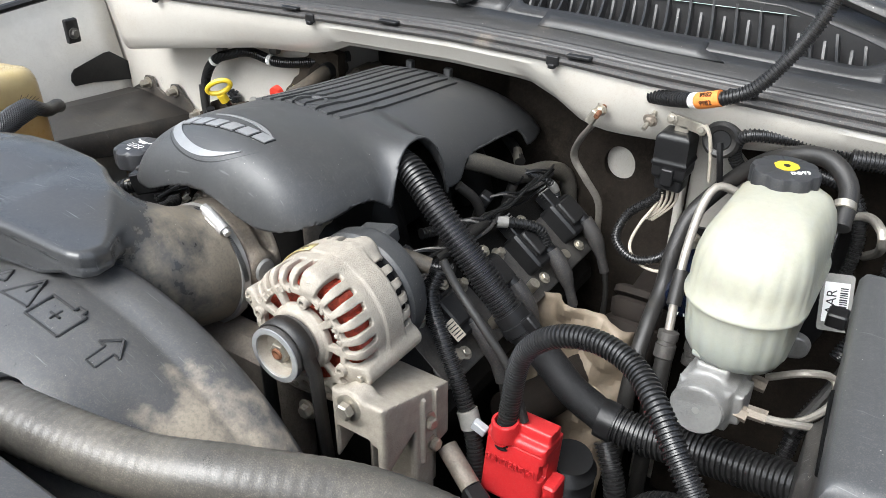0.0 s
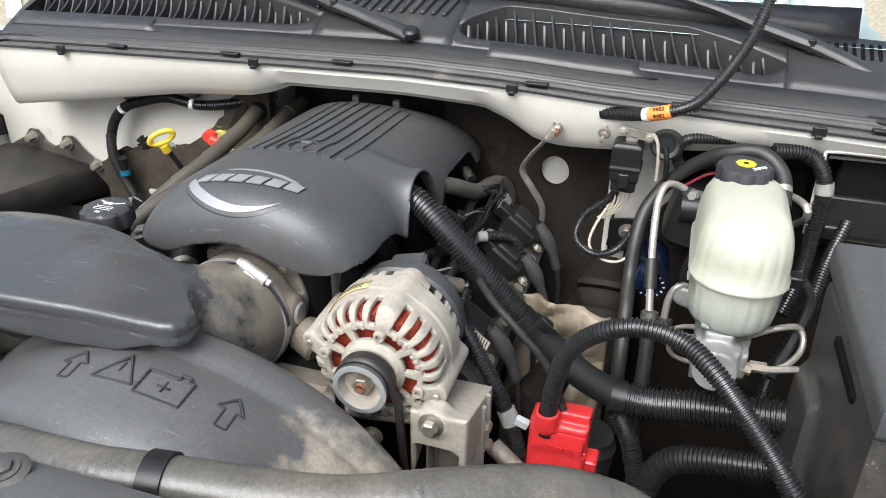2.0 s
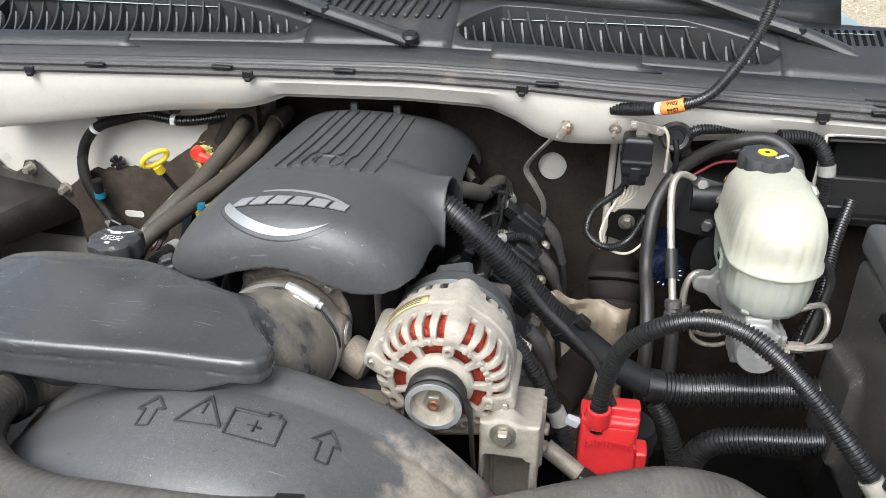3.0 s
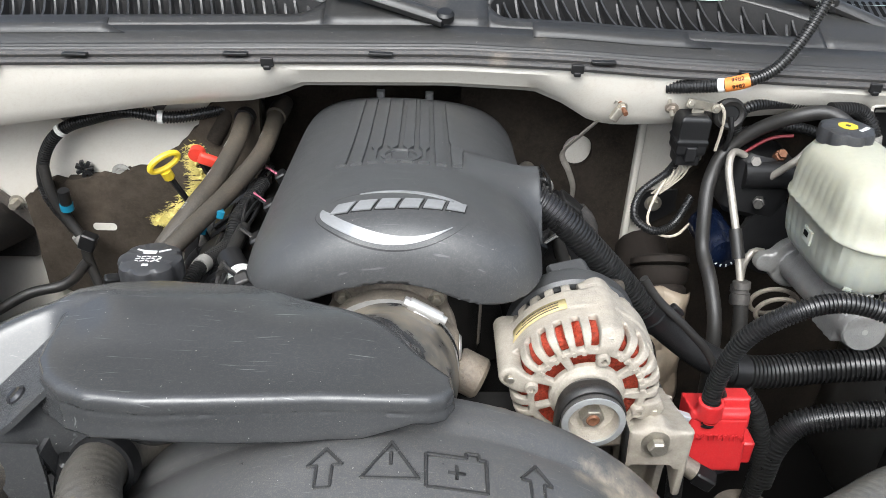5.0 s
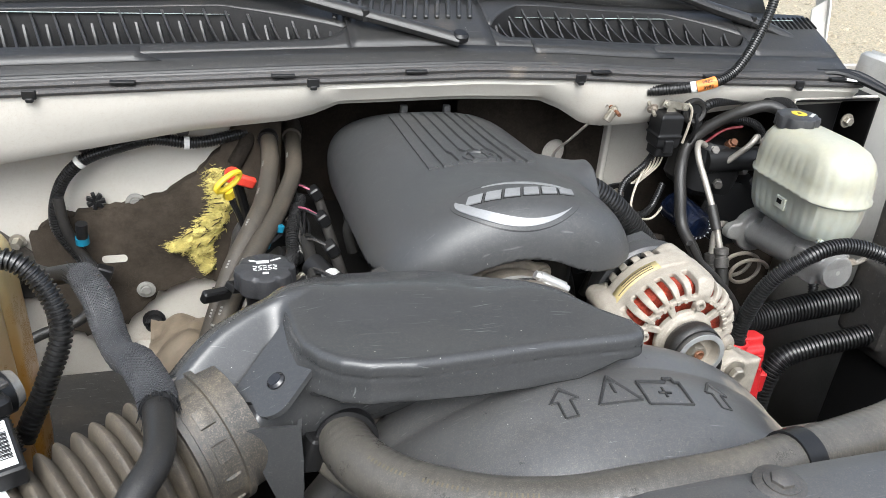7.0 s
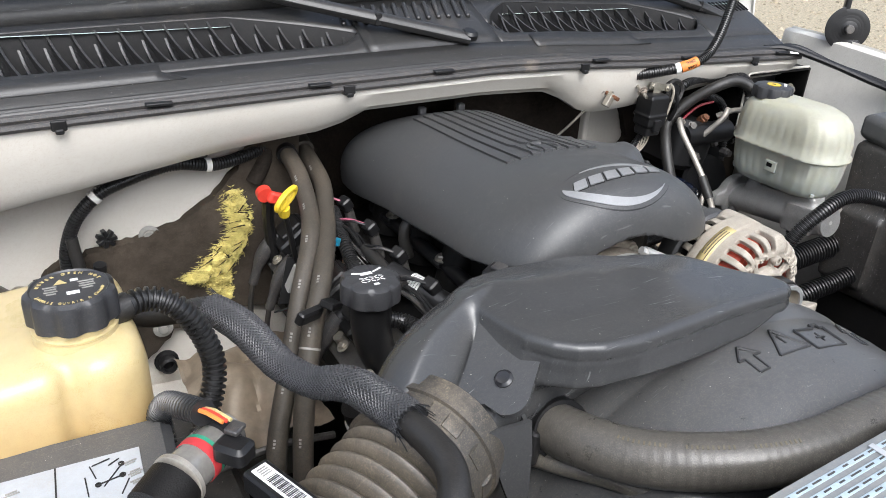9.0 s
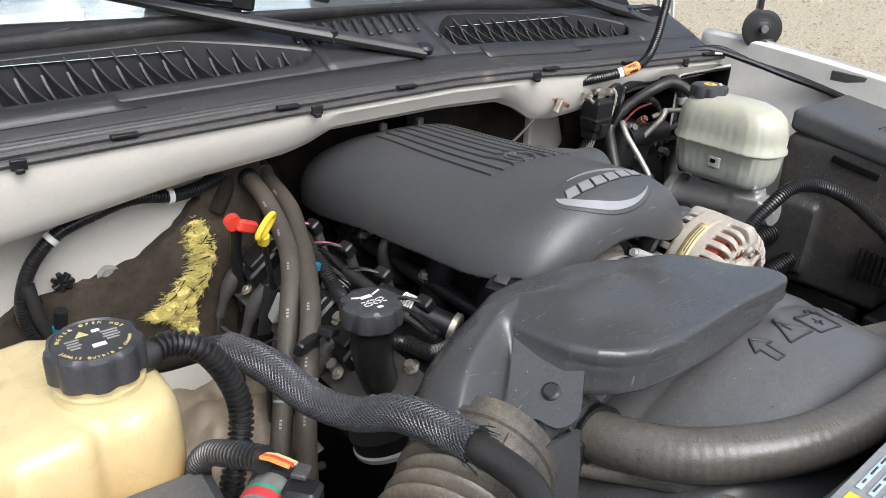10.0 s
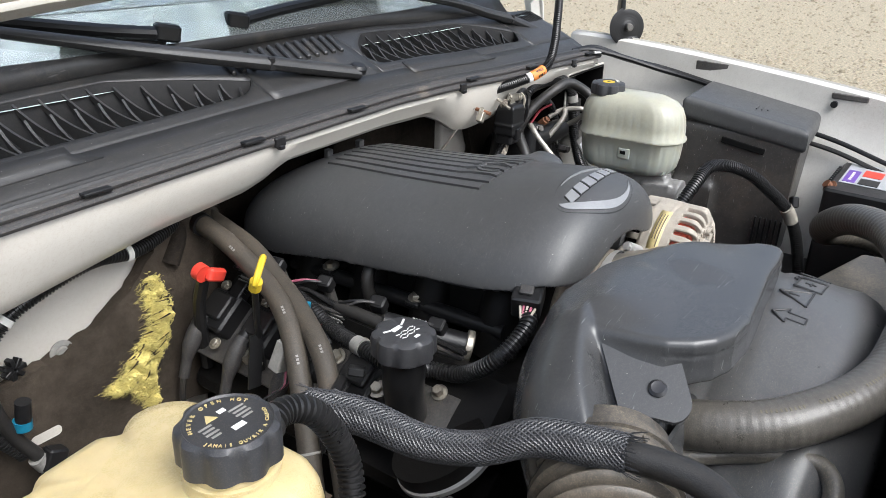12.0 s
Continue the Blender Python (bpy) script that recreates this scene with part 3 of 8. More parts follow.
def torn_fibre():
    """Clumps of bare fibre where the mat is torn: a woolly bed with fine strands over it, and dark shreds."""
    rnd = random.Random(5)
    def wool(x, z):
        d = sum(math.exp(-((x - a) / p) ** 2 - ((z - b) / q) ** 2) for a, b, p, q in FIBRE)
        return d * (0.72 + 0.75 * noise.fractal((x * 60 + 3, z * 150, 1.7), 0.7, 2.1, 4))
    g = Geo()
    xs, zs = np.arange(-0.515, -0.365, 0.0016), np.arange(0.872, 1.095, 0.0016)
    h = np.array([[wool(x, z) for z in zs] for x in xs])
    top = lambda x, z, d: 1.030 - 0.022 * min(1.0, max(0.0, d - 0.25)) - 0.004 * noise.fractal((x * 240, z * 420, 0.3), 0.8, 2.0, 3)
    verts = [(x, top(x, z, h[i, k]), z) for i, x in enumerate(xs) for k, z in enumerate(zs)]
    nz = len(zs)
    g.add(verts, [(i * nz + k, (i + 1) * nz + k, (i + 1) * nz + k + 1, i * nz + k + 1) for i in range(len(xs) - 1) for k in range(nz - 1) if min(h[i, k], h[i + 1, k], h[i, k + 1], h[i + 1, k + 1]) > 0.30])
    for k in range(7000):
        a, b, p, q = rnd.choice(FIBRE)
        x, z = a + rnd.gauss(0, 0.72) * p, b + rnd.gauss(0, 0.72) * q
        d = wool(x, z)
        if d < 0.2:
            continue
        y = top(x, z, d) - rnd.uniform(0.0, 0.004)
        an, ln, w = rnd.gauss(3.45, 0.45), rnd.uniform(0.004, 0.013), rnd.uniform(0.00018, 0.0005)
        e = np.array((math.cos(an), rnd.uniform(-0.35, 0.25), math.sin(an)))
        n_ = np.array((-math.sin(an), rnd.uniform(-0.3, 0.3), math.cos(an)))
        p0 = np.array((x, y, z))
        tip = p0 + e * ln + (0, 0.003, 0)
        g.grid([[p0 - n_ * w, p0 + n_ * w], [p0 + e * ln * 0.6 - n_ * w * 0.8, p0 + e * ln * 0.6 + n_ * w * 0.8], [tip - n_ * 0.0001, tip + n_ * 0.0001]])
    shred = Geo()
    for k in range(60):
        a, b, p, q = rnd.choice(FIBRE[:5])
        x, z = a + rnd.uniform(-1.0, 1.5) * p, b + rnd.uniform(-1.2, 1.2) * q
        an, ln = rnd.gauss(3.5, 0.5), rnd.uniform(0.008, 0.024)
        y = top(x, z, wool(x, z)) - 0.001
        shred.sweep([(x, y, z), (x + math.cos(an) * ln * 0.5, y - 0.003, z + math.sin(an) * ln * 0.5 + 0.002), (x + math.cos(an) * ln, y + 0.001, z + math.sin(an) * ln)], lambda u: 0.0014 * (1 - 0.9 * u), n=5, step=0.004)
    tagged(solo("mat_shreds", shred, "mat_", "dark shreds of torn insulation over the bare fibre", "shreds"), kind="stuff")
    return tagged(solo("torn_fibreglass", g, "fibre", "ragged yellow fibreglass wool bursting from the torn mat", "fibreglass"), kind="stuff")


def cowl_panel():
    """The black plastic grille panel in front of the windscreen, with louvre fins as parts."""
    top = thing("cowl_panel", (-0.07, 0.95, 1.25), "black plastic cowl grille panel below the windscreen, dusty", "cowl panel")
    tagged(top, kind="structure")
    prof = [(0.938, 0.012), (0.945, 0.018), (0.955, 0.012), (0.966, 0.013), (0.972, 0.019), (0.985, 0.0255), (1.0, 0.0325)]
    g, rows = Geo(), []
    for x in np.linspace(-0.81, 0.74, 60):
        z = table(x, SEAL_Z)
        rows.append([(x, y, z + h) for y, h in prof])
    part("apron", g.grid(rows), "cowl", top, "ribbed plastic lip along the seal", thick=0.002)
    def rim(x, y):
        """Height of the sloping panel over the seal line."""
        return table(x, SEAL_Z) + table(y, [(1.0, 0.0325), (1.02, 0.0425), (1.05, 0.0555), (1.08, 0.067), (1.10, 0.0745), (1.115, 0.080), (1.128, 0.0835)])
    vents = [(-0.80, -0.188), (0.052, 0.556)]
    well, wall = Geo(), Geo()
    def front(x, a, b):
        """The opening's front edge, drawn back at its tip."""
        return 1.020 + (0.028 * max(0.0, 1 - (b - x) / 0.05) ** 2 if b < 0 else 0.030 * max(0.0, 1 - (b - x) / 0.035) ** 2 + 0.028 * max(0.0, 1 - (x - a) / 0.03) ** 2)
    def depth(x, a, b):
        left = 1.0 if a < -0.5 else min(1.0, max(0.0, (x - a) / 0.07)) ** 0.45
        return 1.020 + 0.0005 + 0.088 * left * (min(1.0, max(0.0, (b - x + 0.035) / 0.23)) ** 0.75 if b < 0 else min(1.0, max(0.0, (b - x + 0.025) / 0.17)) ** 0.6) - front(x, a, b) if a < x < b else 0.0005
    g = Geo()
    for a, b in ((-0.81, -0.80), (-0.188, 0.052), (0.556, 0.74)):
        g.grid([[(x, y, rim(x, y)) for y in (1.0, 1.02, 1.035, 1.05, 1.065, 1.08, 1.10, 1.128)] for x in np.linspace(a, b, 14)])
    for a, b in vents:
        xs = np.linspace(a, b, 90)
        low = lambda x: table(x, SEAL_Z) - 0.004
        g.grid([[(x, y, rim(x, y)) for y in np.linspace(1.0, front(x, a, b), 4)] for x in xs])
        g.grid([[(x, y, rim(x, y)) for k, y in enumerate(np.linspace(front(x, a, b) + depth(x, a, b), 1.128, 5))] for x in xs])
        floor_rows, wall_rows = [], []
        for x in xs:
            f, e = front(x, a, b), front(x, a, b) + depth(x, a, b)
            floor_rows.append([(x, f, rim(x, f) - 0.0005), (x, f + 0.002, low(x)), (x, max(f + 0.003, e - 0.014), low(x))])
            wall_rows.append([(x, max(f + 0.003, e - 0.014), low(x)), (x, e - 0.004, rim(x, e) - 0.012), (x, e + 0.0005, rim(x, e) + 0.0004)])
        well.grid(floor_rows)
        wall.grid(wall_rows)
    # skirt up to the glass
    g.grid([[(x, 1.128, rim(x, 1.128) - 0.001), (x, 1.127 + 0.02 * ((x + 0.07) / 0.73) ** 2, 0.5 * (rim(x, 1.128) + 1.354)), (x, 1.124 + 0.04 * ((x + 0.07) / 0.73) ** 2, 1.354)] for x in np.linspace(-0.80, 0.655, 30)])
    part("grille_body", g, "cowl", top, thick=0.002)
    # floor and back wall are painted with the shade of the openings
    part("well", well, "wellshade", top, "openings under the louvres, shade put into their colour")
    part("well_wall", wall, "wellshade", top)
    for a, b in vents:
        n = int((b - a) / 0.0155)
        for k in range(n):
            x = a + (k + 0.5) * (b - a) / n
            dp = depth(x, a, b)
            if dp < 0.018:
                continue
            long = k % 2 == 0
            f = Geo()
            share = np.linspace(0, 1.0 if long else 0.62, 9)
            rings = []
            for v in share:
                y = front(x, a, b) + dp * v
                crest = rim(x, y) - 0.003 - (0.011 if long else 0.017) * math.sin(math.pi * min(1.0, v / share[-1])) ** 0.8 - (0.004 if v == 0 else 0.0)
                low = crest - 0.020 * (1.0 - 0.75 * v / share[-1]) - 0.004
                xo = x - 0.024 * v ** 1.25 * dp / 0.088
                w0, w1 = 0.0017, 0.0028
                rings.append([(xo - w1 + 0.003, y, low), (xo + w1 + 0.003, y, low), (xo + w0, y, crest), (xo - w0, y, crest)])
            f.loft(rings)
            part("louvre_fin", f, "cowl", top)
    # coarse grate in the middle, behind the wiper pivot
    for k in range(13):
        x = -0.20 + k * 0.019
        z = table(x, SEAL_Z)
        part("grate_bar", Geo().rbox((x, 1.085, z + 0.0715), (0.008, 0.05, 0.010), 0.003, (21, 0, -14)), "cowl", top)
    # plates laid on the panel, black in place of shade in slots
    for k in range(13):
        x = 0.600 + k * 0.0118
        y = 1.088 + 0.012 * k / 12
        part("grate_slot", Geo().plate(rounded(0.0058, 0.040, 0.0028, 3), (x, y, rim(x, y) + 0.0012), (1, 0, 0), (0, 1, 0.38), 0.0006), "shade_black", top, "black plate for a shaded slot")
    # raised plates on the apron
    for a, b in ((-0.80, -0.50), (0.117, 0.348)):
        f = Geo()
        f.grid([[(x + sl * 0.6, 0.984, table(x, SEAL_Z) + 0.0265), (x, 1.000, table(x, SEAL_Z) + 0.0345), (x, 1.012, table(x, SEAL_Z) + 0.0402)] for x, sl in [(a, -0.0)] + [(q, 0.0) for q in np.linspace(a + 0.01, b - 0.01, 10)] + [(b, 0.05)]])
        part("raised_plate", f, "cowl", top, thick=0.003)
    return top


def seal_strip():
    """Channel and rubber strip along the panel's edge with plastic clips."""
    s = thing("hood_seal", (-0.07, 0.93, 1.24), "black rubber hood seal in a channel with plastic clips", "seal")
    for dy, dz, r, mm in ((0.926, 0.004, 0.0055, "seal"), (0.933, 0.013, 0.006, "seal"), (0.948, 0.019, 0.004, "cowl")):
        g = Geo().sweep([(x, dy, table(x, SEAL_Z) + dz) for x in np.linspace(-0.81, 0.74, 22)], r, n=8, step=0.02)
        part("strip", g, mm, s)
    for x in (-0.64, -0.257, 0.174, 0.60):
        z = table(x, SEAL_Z)
        g = Geo().rbox((x, 0.921, z + 0.003), (0.018, 0.006, 0.013), 0.002)
        g.rbox((x, 0.919, z - 0.004), (0.010, 0.008, 0.006), 0.002)
        part("clip", g, "blackclean", s)
    for x in (-0.52, -0.30, -0.10, 0.21, 0.42, 0.68):
        z = table(x, SEAL_Z)
        part("clip", Geo().rbox((x, 0.926, z + 0.0145), (0.034, 0.016, 0.004), 0.0015), "blackclean", s)
    return s


def windscreen():
    g, rows = Geo(), []
    for x in np.linspace(-0.8, 0.66, 15):
        bow = 0.10 * ((x + 0.07) / 0.73) ** 2
        rows.append([(x, 1.105 + bow * 0.4 + 0.83 * s, 1.33 + 0.56 * s) for s in np.linspace(0.03, 1.0, 6)])
    m = bpy.data.materials.new("windscreen_glass")
    m.use_nodes = True
    b = m.node_tree.nodes["Principled BSDF"]
    b.inputs["Base Color"].default_value = (0.92, 0.985, 0.955, 1)
    b.inputs["Roughness"].default_value = 0.02
    b.inputs["Transmission Weight"].default_value = 0.9
    b.inputs["IOR"].default_value = 1.52
    M["glass"] = m
    ob = solo("windscreen", g.grid(rows), "glass", "green-tinted windscreen reflecting the pale sky", "windscreen", "structure", thick=0.005)
    ob.visible_shadow = False
    # cabin behind the glass, painted pale to add the sky's reflection
    g = Geo()
    g.grid([[(x, 1.10, 1.31), (x, 1.3, 1.30), (x, 1.9, 1.35), (x, 2.2, 1.9)] for x in (-0.85, 0.7)])
    solo("dashboard", g, "dash", "pale mint dashboard, its colour brightened for sky reflection in the glass", "dashboard", "structure")
    return ob


def fenders():
    for sx, name in ((1, "fender_driver"), (-1, "fender_passenger")):
        # top flange falls gently towards the front
        xe = 0.815 if sx > 0 else -0.99
        g, rows = Geo(), []
        for y in np.linspace(-0.15, 1.05, 25):
            z = 1.262 - 0.10 * max(0.0, 1.0 - y) ** 1.5
            xi = xe + sx * (0.02 - 0.03 * (1 - y) * 0.3)
            rows.append([(xi - sx * 0.07, y, 0.40), (xi - sx * 0.055, y, z - 0.32), (xi - sx * 0.012, y, z - 0.105), (xi - sx * 0.003, y, z - 0.092), (xi, y, z - 0.03), (xi + sx * 0.002, y, z - 0.004), (xi + sx * 0.01, y, z),
                         (xi + sx * 0.018, y, z + 0.001), (xi + sx * 0.020, y, z - 0.005), (xi + sx * 0.024, y, z - 0.005), (xi + sx * 0.026, y, z + 0.004), (xi + sx * 0.034, y, z + 0.001), (xi + sx * 0.045, y, z - 0.03), (xi + sx * 0.075, y, z - 0.2), (xi + sx * 0.085, y, 0.6)])
        solo(name, g.grid(rows), "fender", "pale grey-white painted fender along the engine bay", "fender", "structure", thick=0.002)


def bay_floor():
    # floor coloured near-black in place of the shade down here
    solo("bay_floor", Geo().rbox((-0.03, 0.5, 0.42), (1.8, 1.4, 0.05), 0.01), "engine", "bay floor with the shade under the engine put into its colour", "bay floor", "structure")
    solo("wall_front", Geo().rbox((-0.03, 0.06, 0.75), (1.8, 0.05, 0.7), 0.01), "black", "black radiator and its frame", "radiator", "structure")


def support_panel():
    g, rows = Geo(), []
    for x in np.linspace(-0.85, 0.8, 30):
        q = 0.015 * min(1.0, max(0.0, (-0.10 - x) / 0.10))
        rows.append([(x, 0.146 - q, 1.06), (x, 0.146 - q, 1.155), (x, 0.148 - q, 1.170), (x, 0.143 - q, 1.180), (x, 0.125 - q, 1.1885), (x, 0.10, 1.1905), (x, 0.02, 1.1905), (x, -0.15, 1.15), (x, -0.16, 0.8)])
    t = thing("radiator_cover", (0, 0.05, 0.8), "grey-black plastic cover over the radiator support", "radiator cover")
    part("panel", g.grid(rows), "shroud", t, thick=0.003)
    for x in (-0.016, -0.46, 0.42):
        part("bolt", Geo().lathe([(0.02, 0), (0.02, 0.002), (0.016, 0.004)], (x, 0.1215 if x > -0.1 else 0.105, 1.1885), (0, 0, 1), 20).bolt((x, 0.1215 if x > -0.1 else 0.105, 1.1915), (0, 0, 1), 0.009, 0.006), "darksteel", t)
    # service label
    lb = part("label", Geo().rbox((-0.235, 0.090, 1.1925), (0.19, 0.075, 0.001), 0.0004, (0, 0, 3)), "labelgrey", t, "dusty grey service label with pale blue rows")
    part("label_patch", Geo().rbox((-0.317, 0.112, 1.1935), (0.018, 0.011, 0.001), 0.0004, (0, 0, 3)), "yellow", lb)
    part("label_patch", Geo().rbox((-0.317, 0.101, 1.1935), (0.018, 0.009, 0.001), 0.0004, (0, 0, 3)), "skyblue", lb)
    for k in range(8):
        part("blue_band", Geo().rbox((-0.223, 0.120 - 0.0085 * k, 1.1935), (0.155, 0.0042, 0.001), 0.0004, (0, 0, 3)), "paleblue", lb)
        for j in range(9):
            part("print_bar", Geo().rbox((-0.290 + 0.0165 * j, 0.1165 - 0.0085 * k + 0.0165 * 0.052 * j, 1.1941), (0.006 + 0.002 * ((j * 7 + k * 3) % 4), 0.0014, 0.0008), 0.0003, (0, 0, 3)), "boot", lb)
    part("print_strip", Geo().rbox((-0.185, 0.090, 1.1943), (0.006, 0.072, 0.001), 0.0004, (0, 0, 3)), "stickerpaper", lb)
    part("label", Geo().rbox((0.135, 0.075, 1.1925), (0.11, 0.072, 0.001), 0.0004, (0, 0, 2)), "boot", t, "second label with a dark border")
    part("label_patch", Geo().rbox((0.140, 0.072, 1.1935), (0.096, 0.058, 0.001), 0.0004, (0, 0, 2)), "stickerpaper", t)
    return t


ground_sheet()
cowl_lip()
firewall()
insulation()
torn_fibre()
windscreen()
fenders()
bay_floor()
support_panel()
seal_strip()


# ---- engine ----
CX = -0.068     # the engine's middle


def cover_field(x, y, z):
    """The cover's outer form: planes for top, shoulders, sides, front and rear, softly joined, and the scoop over the loom."""
    u, c = y - 0.75, x + 0.068
    body = smax(0.0368, z - 1.2143 + 0.1199 * u - 0.2455 * u * u,
                -(x + 0.2478 + 0.3797 * (z - 1.10) - 0.0108 * u) / 1.07, -(x + 0.2242 - 0.96 * (z - 1.17) - 0.0276 * u) / 1.386,
                (x - 0.1155 - 0.2007 * (z - 1.10) - 0.0354 * u) / 1.02, (x - 0.1107 + 1.1112 * (z - 1.17) + 0.1368 * u) / 1.495,
                -(y - 0.5013 + 0.2125 * (z - 1.13) + 0.5889 * c * c) / 1.022, -(y - 0.4355 - 0.4911 * (z - 1.17) - 0.1828 * c * c) / 1.114,
                (y - 1.0415 + 0.2505 * (z - 1.15) - 2.4824 * c * c) / 1.031)
    r = (np.abs((y - 0.711) / (0.047 + 0.10 * np.maximum(0, x - 0.10))) ** 2.6 + np.abs(np.maximum(z - 1.095, 0) / 0.100) ** 2.6) ** (1 / 2.6)
    scoop = np.maximum((r - 1) * 0.047, np.maximum(x - 0.15, 0.02 - x))
    return join(body, scoop, 0.022)


def cover_edge(x, y, z):
    """Height of the cover's lower rim over z, and the mouth of the scoop."""
    front = table(x, [(-0.24, 1.142), (-0.215, 1.140), (-0.178, 1.139), (-0.155, 1.140), (-0.132, 1.150), (-0.112, 1.158), (-0.085, 1.165), (-0.06, 1.167), (-0.03, 1.163), (0.0, 1.150), (0.027, 1.142), (0.05, 1.142), (0.07, 1.146), (0.09, 1.150)])
    right = table(y, [(0.53, 1.146), (0.56, 1.148), (0.60, 1.151), (0.627, 1.147), (0.644, 1.136), (0.660, 1.121), (0.668, 1.114), (0.70, 1.106), (0.764, 1.107), (0.800, 1.103), (0.812, 1.108), (0.822, 1.119), (0.836, 1.127), (0.87, 1.128), (0.937, 1.124), (0.98, 1.120), (0.990, 1.112), (0.998, 1.092), (1.02, 1.089), (1.05, 1.092)])
    left = table(y, [(0.52, 1.142), (0.545, 1.138), (0.576, 1.128), (0.614, 1.12), (0.70, 1.110), (0.78, 1.098), (0.85, 1.090), (0.93, 1.073), (0.98, 1.062), (1.05, 1.056)])
    rim = np.where(y < 0.575, front, np.where(x > -0.068, right, left))
    rim = np.where((y < 0.575) & (x > 0.085), right, np.where((y < 0.575) & (x < -0.215), left, rim))
    mouth = x - (0.1005 + 0.05 * np.maximum(0.0, 1.19 - z) + 0.22 * np.maximum(0.0, y - 0.72))
    mouth = np.where((y > 0.645) & (y < 0.785), mouth, -0.05)
    return np.maximum(rim - z, mouth)


def on_cover(p, lift=0.0):
    """The place on the cover's skin nearest to p, lifted off it."""
    p, e = np.array(p, float), np.eye(3) * 0.0005
    for _ in range(6):
        gr = np.array([(cover_field(*(p + d)) - cover_field(*(p - d))) / 0.001 for d in e])
        p = p - cover_field(*p) * gr / gr.dot(gr)
    return p + gr / np.linalg.norm(gr) * lift


def engine_cover():
    t = thing("engine_cover", (CX, 0.75, 1.10), "dark grey moulded plastic engine cover with ribs and silver badge", "engine cover")
    part("shell", moulded(cover_field, (-0.27, 0.49, 1.04), (0.16, 1.10, 1.24), 0.0028, cover_edge), "cover", t, thick=0.003, sharp=70)
    for k in range(8):
        x0 = -0.1325 + 0.0192 * k
        g, rows = Geo(), []
        for y in np.linspace(0.677 + 0.004 * (k in (0, 7)), 0.955, 24):
            w = 0.0072
            if 1 < k < 6 and abs(y - 0.7045) < 0.021:
                w *= 0.15 if k in (3, 4) else 0.45
            rows.append([on_cover((x0 - w, y, 1.21), -0.0015), on_cover((x0 - w + 0.0010, y, 1.21), 0.0046), on_cover((x0 + w - 0.0010, y, 1.21), 0.0046), on_cover((x0 + w, y, 1.21), -0.0015)])
        g.loft(rows)
        part("rib", g, "cover", t)
    c = on_cover((-0.0637, 0.7045, 1.21))
    part("fixing_well", Geo().lathe([(0.024, -0.001), (0.0235, 0.0032), (0.019, 0.0034), (0.0175, -0.001)], c, (0, 0.09, 1), 32, cap=(False, False)), "cover", t)
    part("fixing_nut", Geo().lathe([(0.0175, -0.001), (0.0175, 0.001), (0.012, 0.0022), (0.004, 0.0026)], c, (0, 0.09, 1), 24), "cover", t)
    for x in (-0.105, -0.03):
        p = on_cover((x, 0.985, 1.20))
        part("rear_tab", Geo().rbox(p + (0, 0, 0.004), (0.012, 0.010, 0.020), 0.002), "cover", t)
    # badge: crescents and plain slanted blocks on the cover's brow
    o, ax = np.array((-0.0655, 0.5615, 1.213)), np.array((1.0, 0.0, 0.0))
    ay = np.array((0, 0.74, 0.67))
    flat = lambda u, v, lift: on_cover(o + ax * u + ay * v, lift)
    def crescent(r0, squash, wide, a0, a1, peak, lift, n=44, dv=0.0):
        """A ring piece, widest at a share of its run."""
        rows = []
        for i in range(n + 1):
            f = i / n
            a = radians(a0 + (a1 - a0) * f)
            w = wide * (math.sin(math.pi * 0.5 * min(1, (f + 0.02) / peak)) if f < peak else max(0.02, 1 - (f - peak) / (1 - peak)) ** 0.8)
            rows.append([flat((r0 + q) * math.cos(a), (r0 * squash + q) * math.sin(a) + dv, h) for q, h in ((-w, -0.001), (-w, lift), (0, lift), (0, -0.001))])
        return Geo().loft(rows)
    part("badge_crescent", crescent(0.074, 0.46, 0.0115, 172, 318, 0.22, 0.0028), "silver", t, "silver crescent")
    part("badge_crescent", crescent(0.074, 0.46, 0.0075, 120, 14, 0.72, 0.0028), "silver", t, "silver crescent")
    part("badge_rim", crescent(0.080, 0.48, 0.0014, 150, 14, 0.5, 0.0016), "blackclean", t)
    part("badge_rim", crescent(0.080, 0.48, 0.0014, 168, 335, 0.5, 0.0016), "blackclean", t)
    for k in range(6):
        u0, v0 = -0.0605 + 0.0222 * k, -0.0085 + 0.0008 * k
        for name, grow, lift, m in (("badge_block_edge", 0.0011, 0.0022, "blackclean"), ("badge_block", 0.0, 0.0036, "silver")):
            rows = []
            for f in np.linspace(0, 1, 4):
                y0 = v0 - grow + (0.0155 + 2 * grow) * f
                sl = 0.0052 * (y0 - v0) / 0.0155
                rows.append([flat(u0 - grow + sl + (0.0178 + 2 * grow) * e, y0, h) for e, h in ((0, -0.001), (0, lift), (0.5, lift), (1, lift), (1, -0.001))])
            part(name, Geo().loft(rows), m, t)
    return t


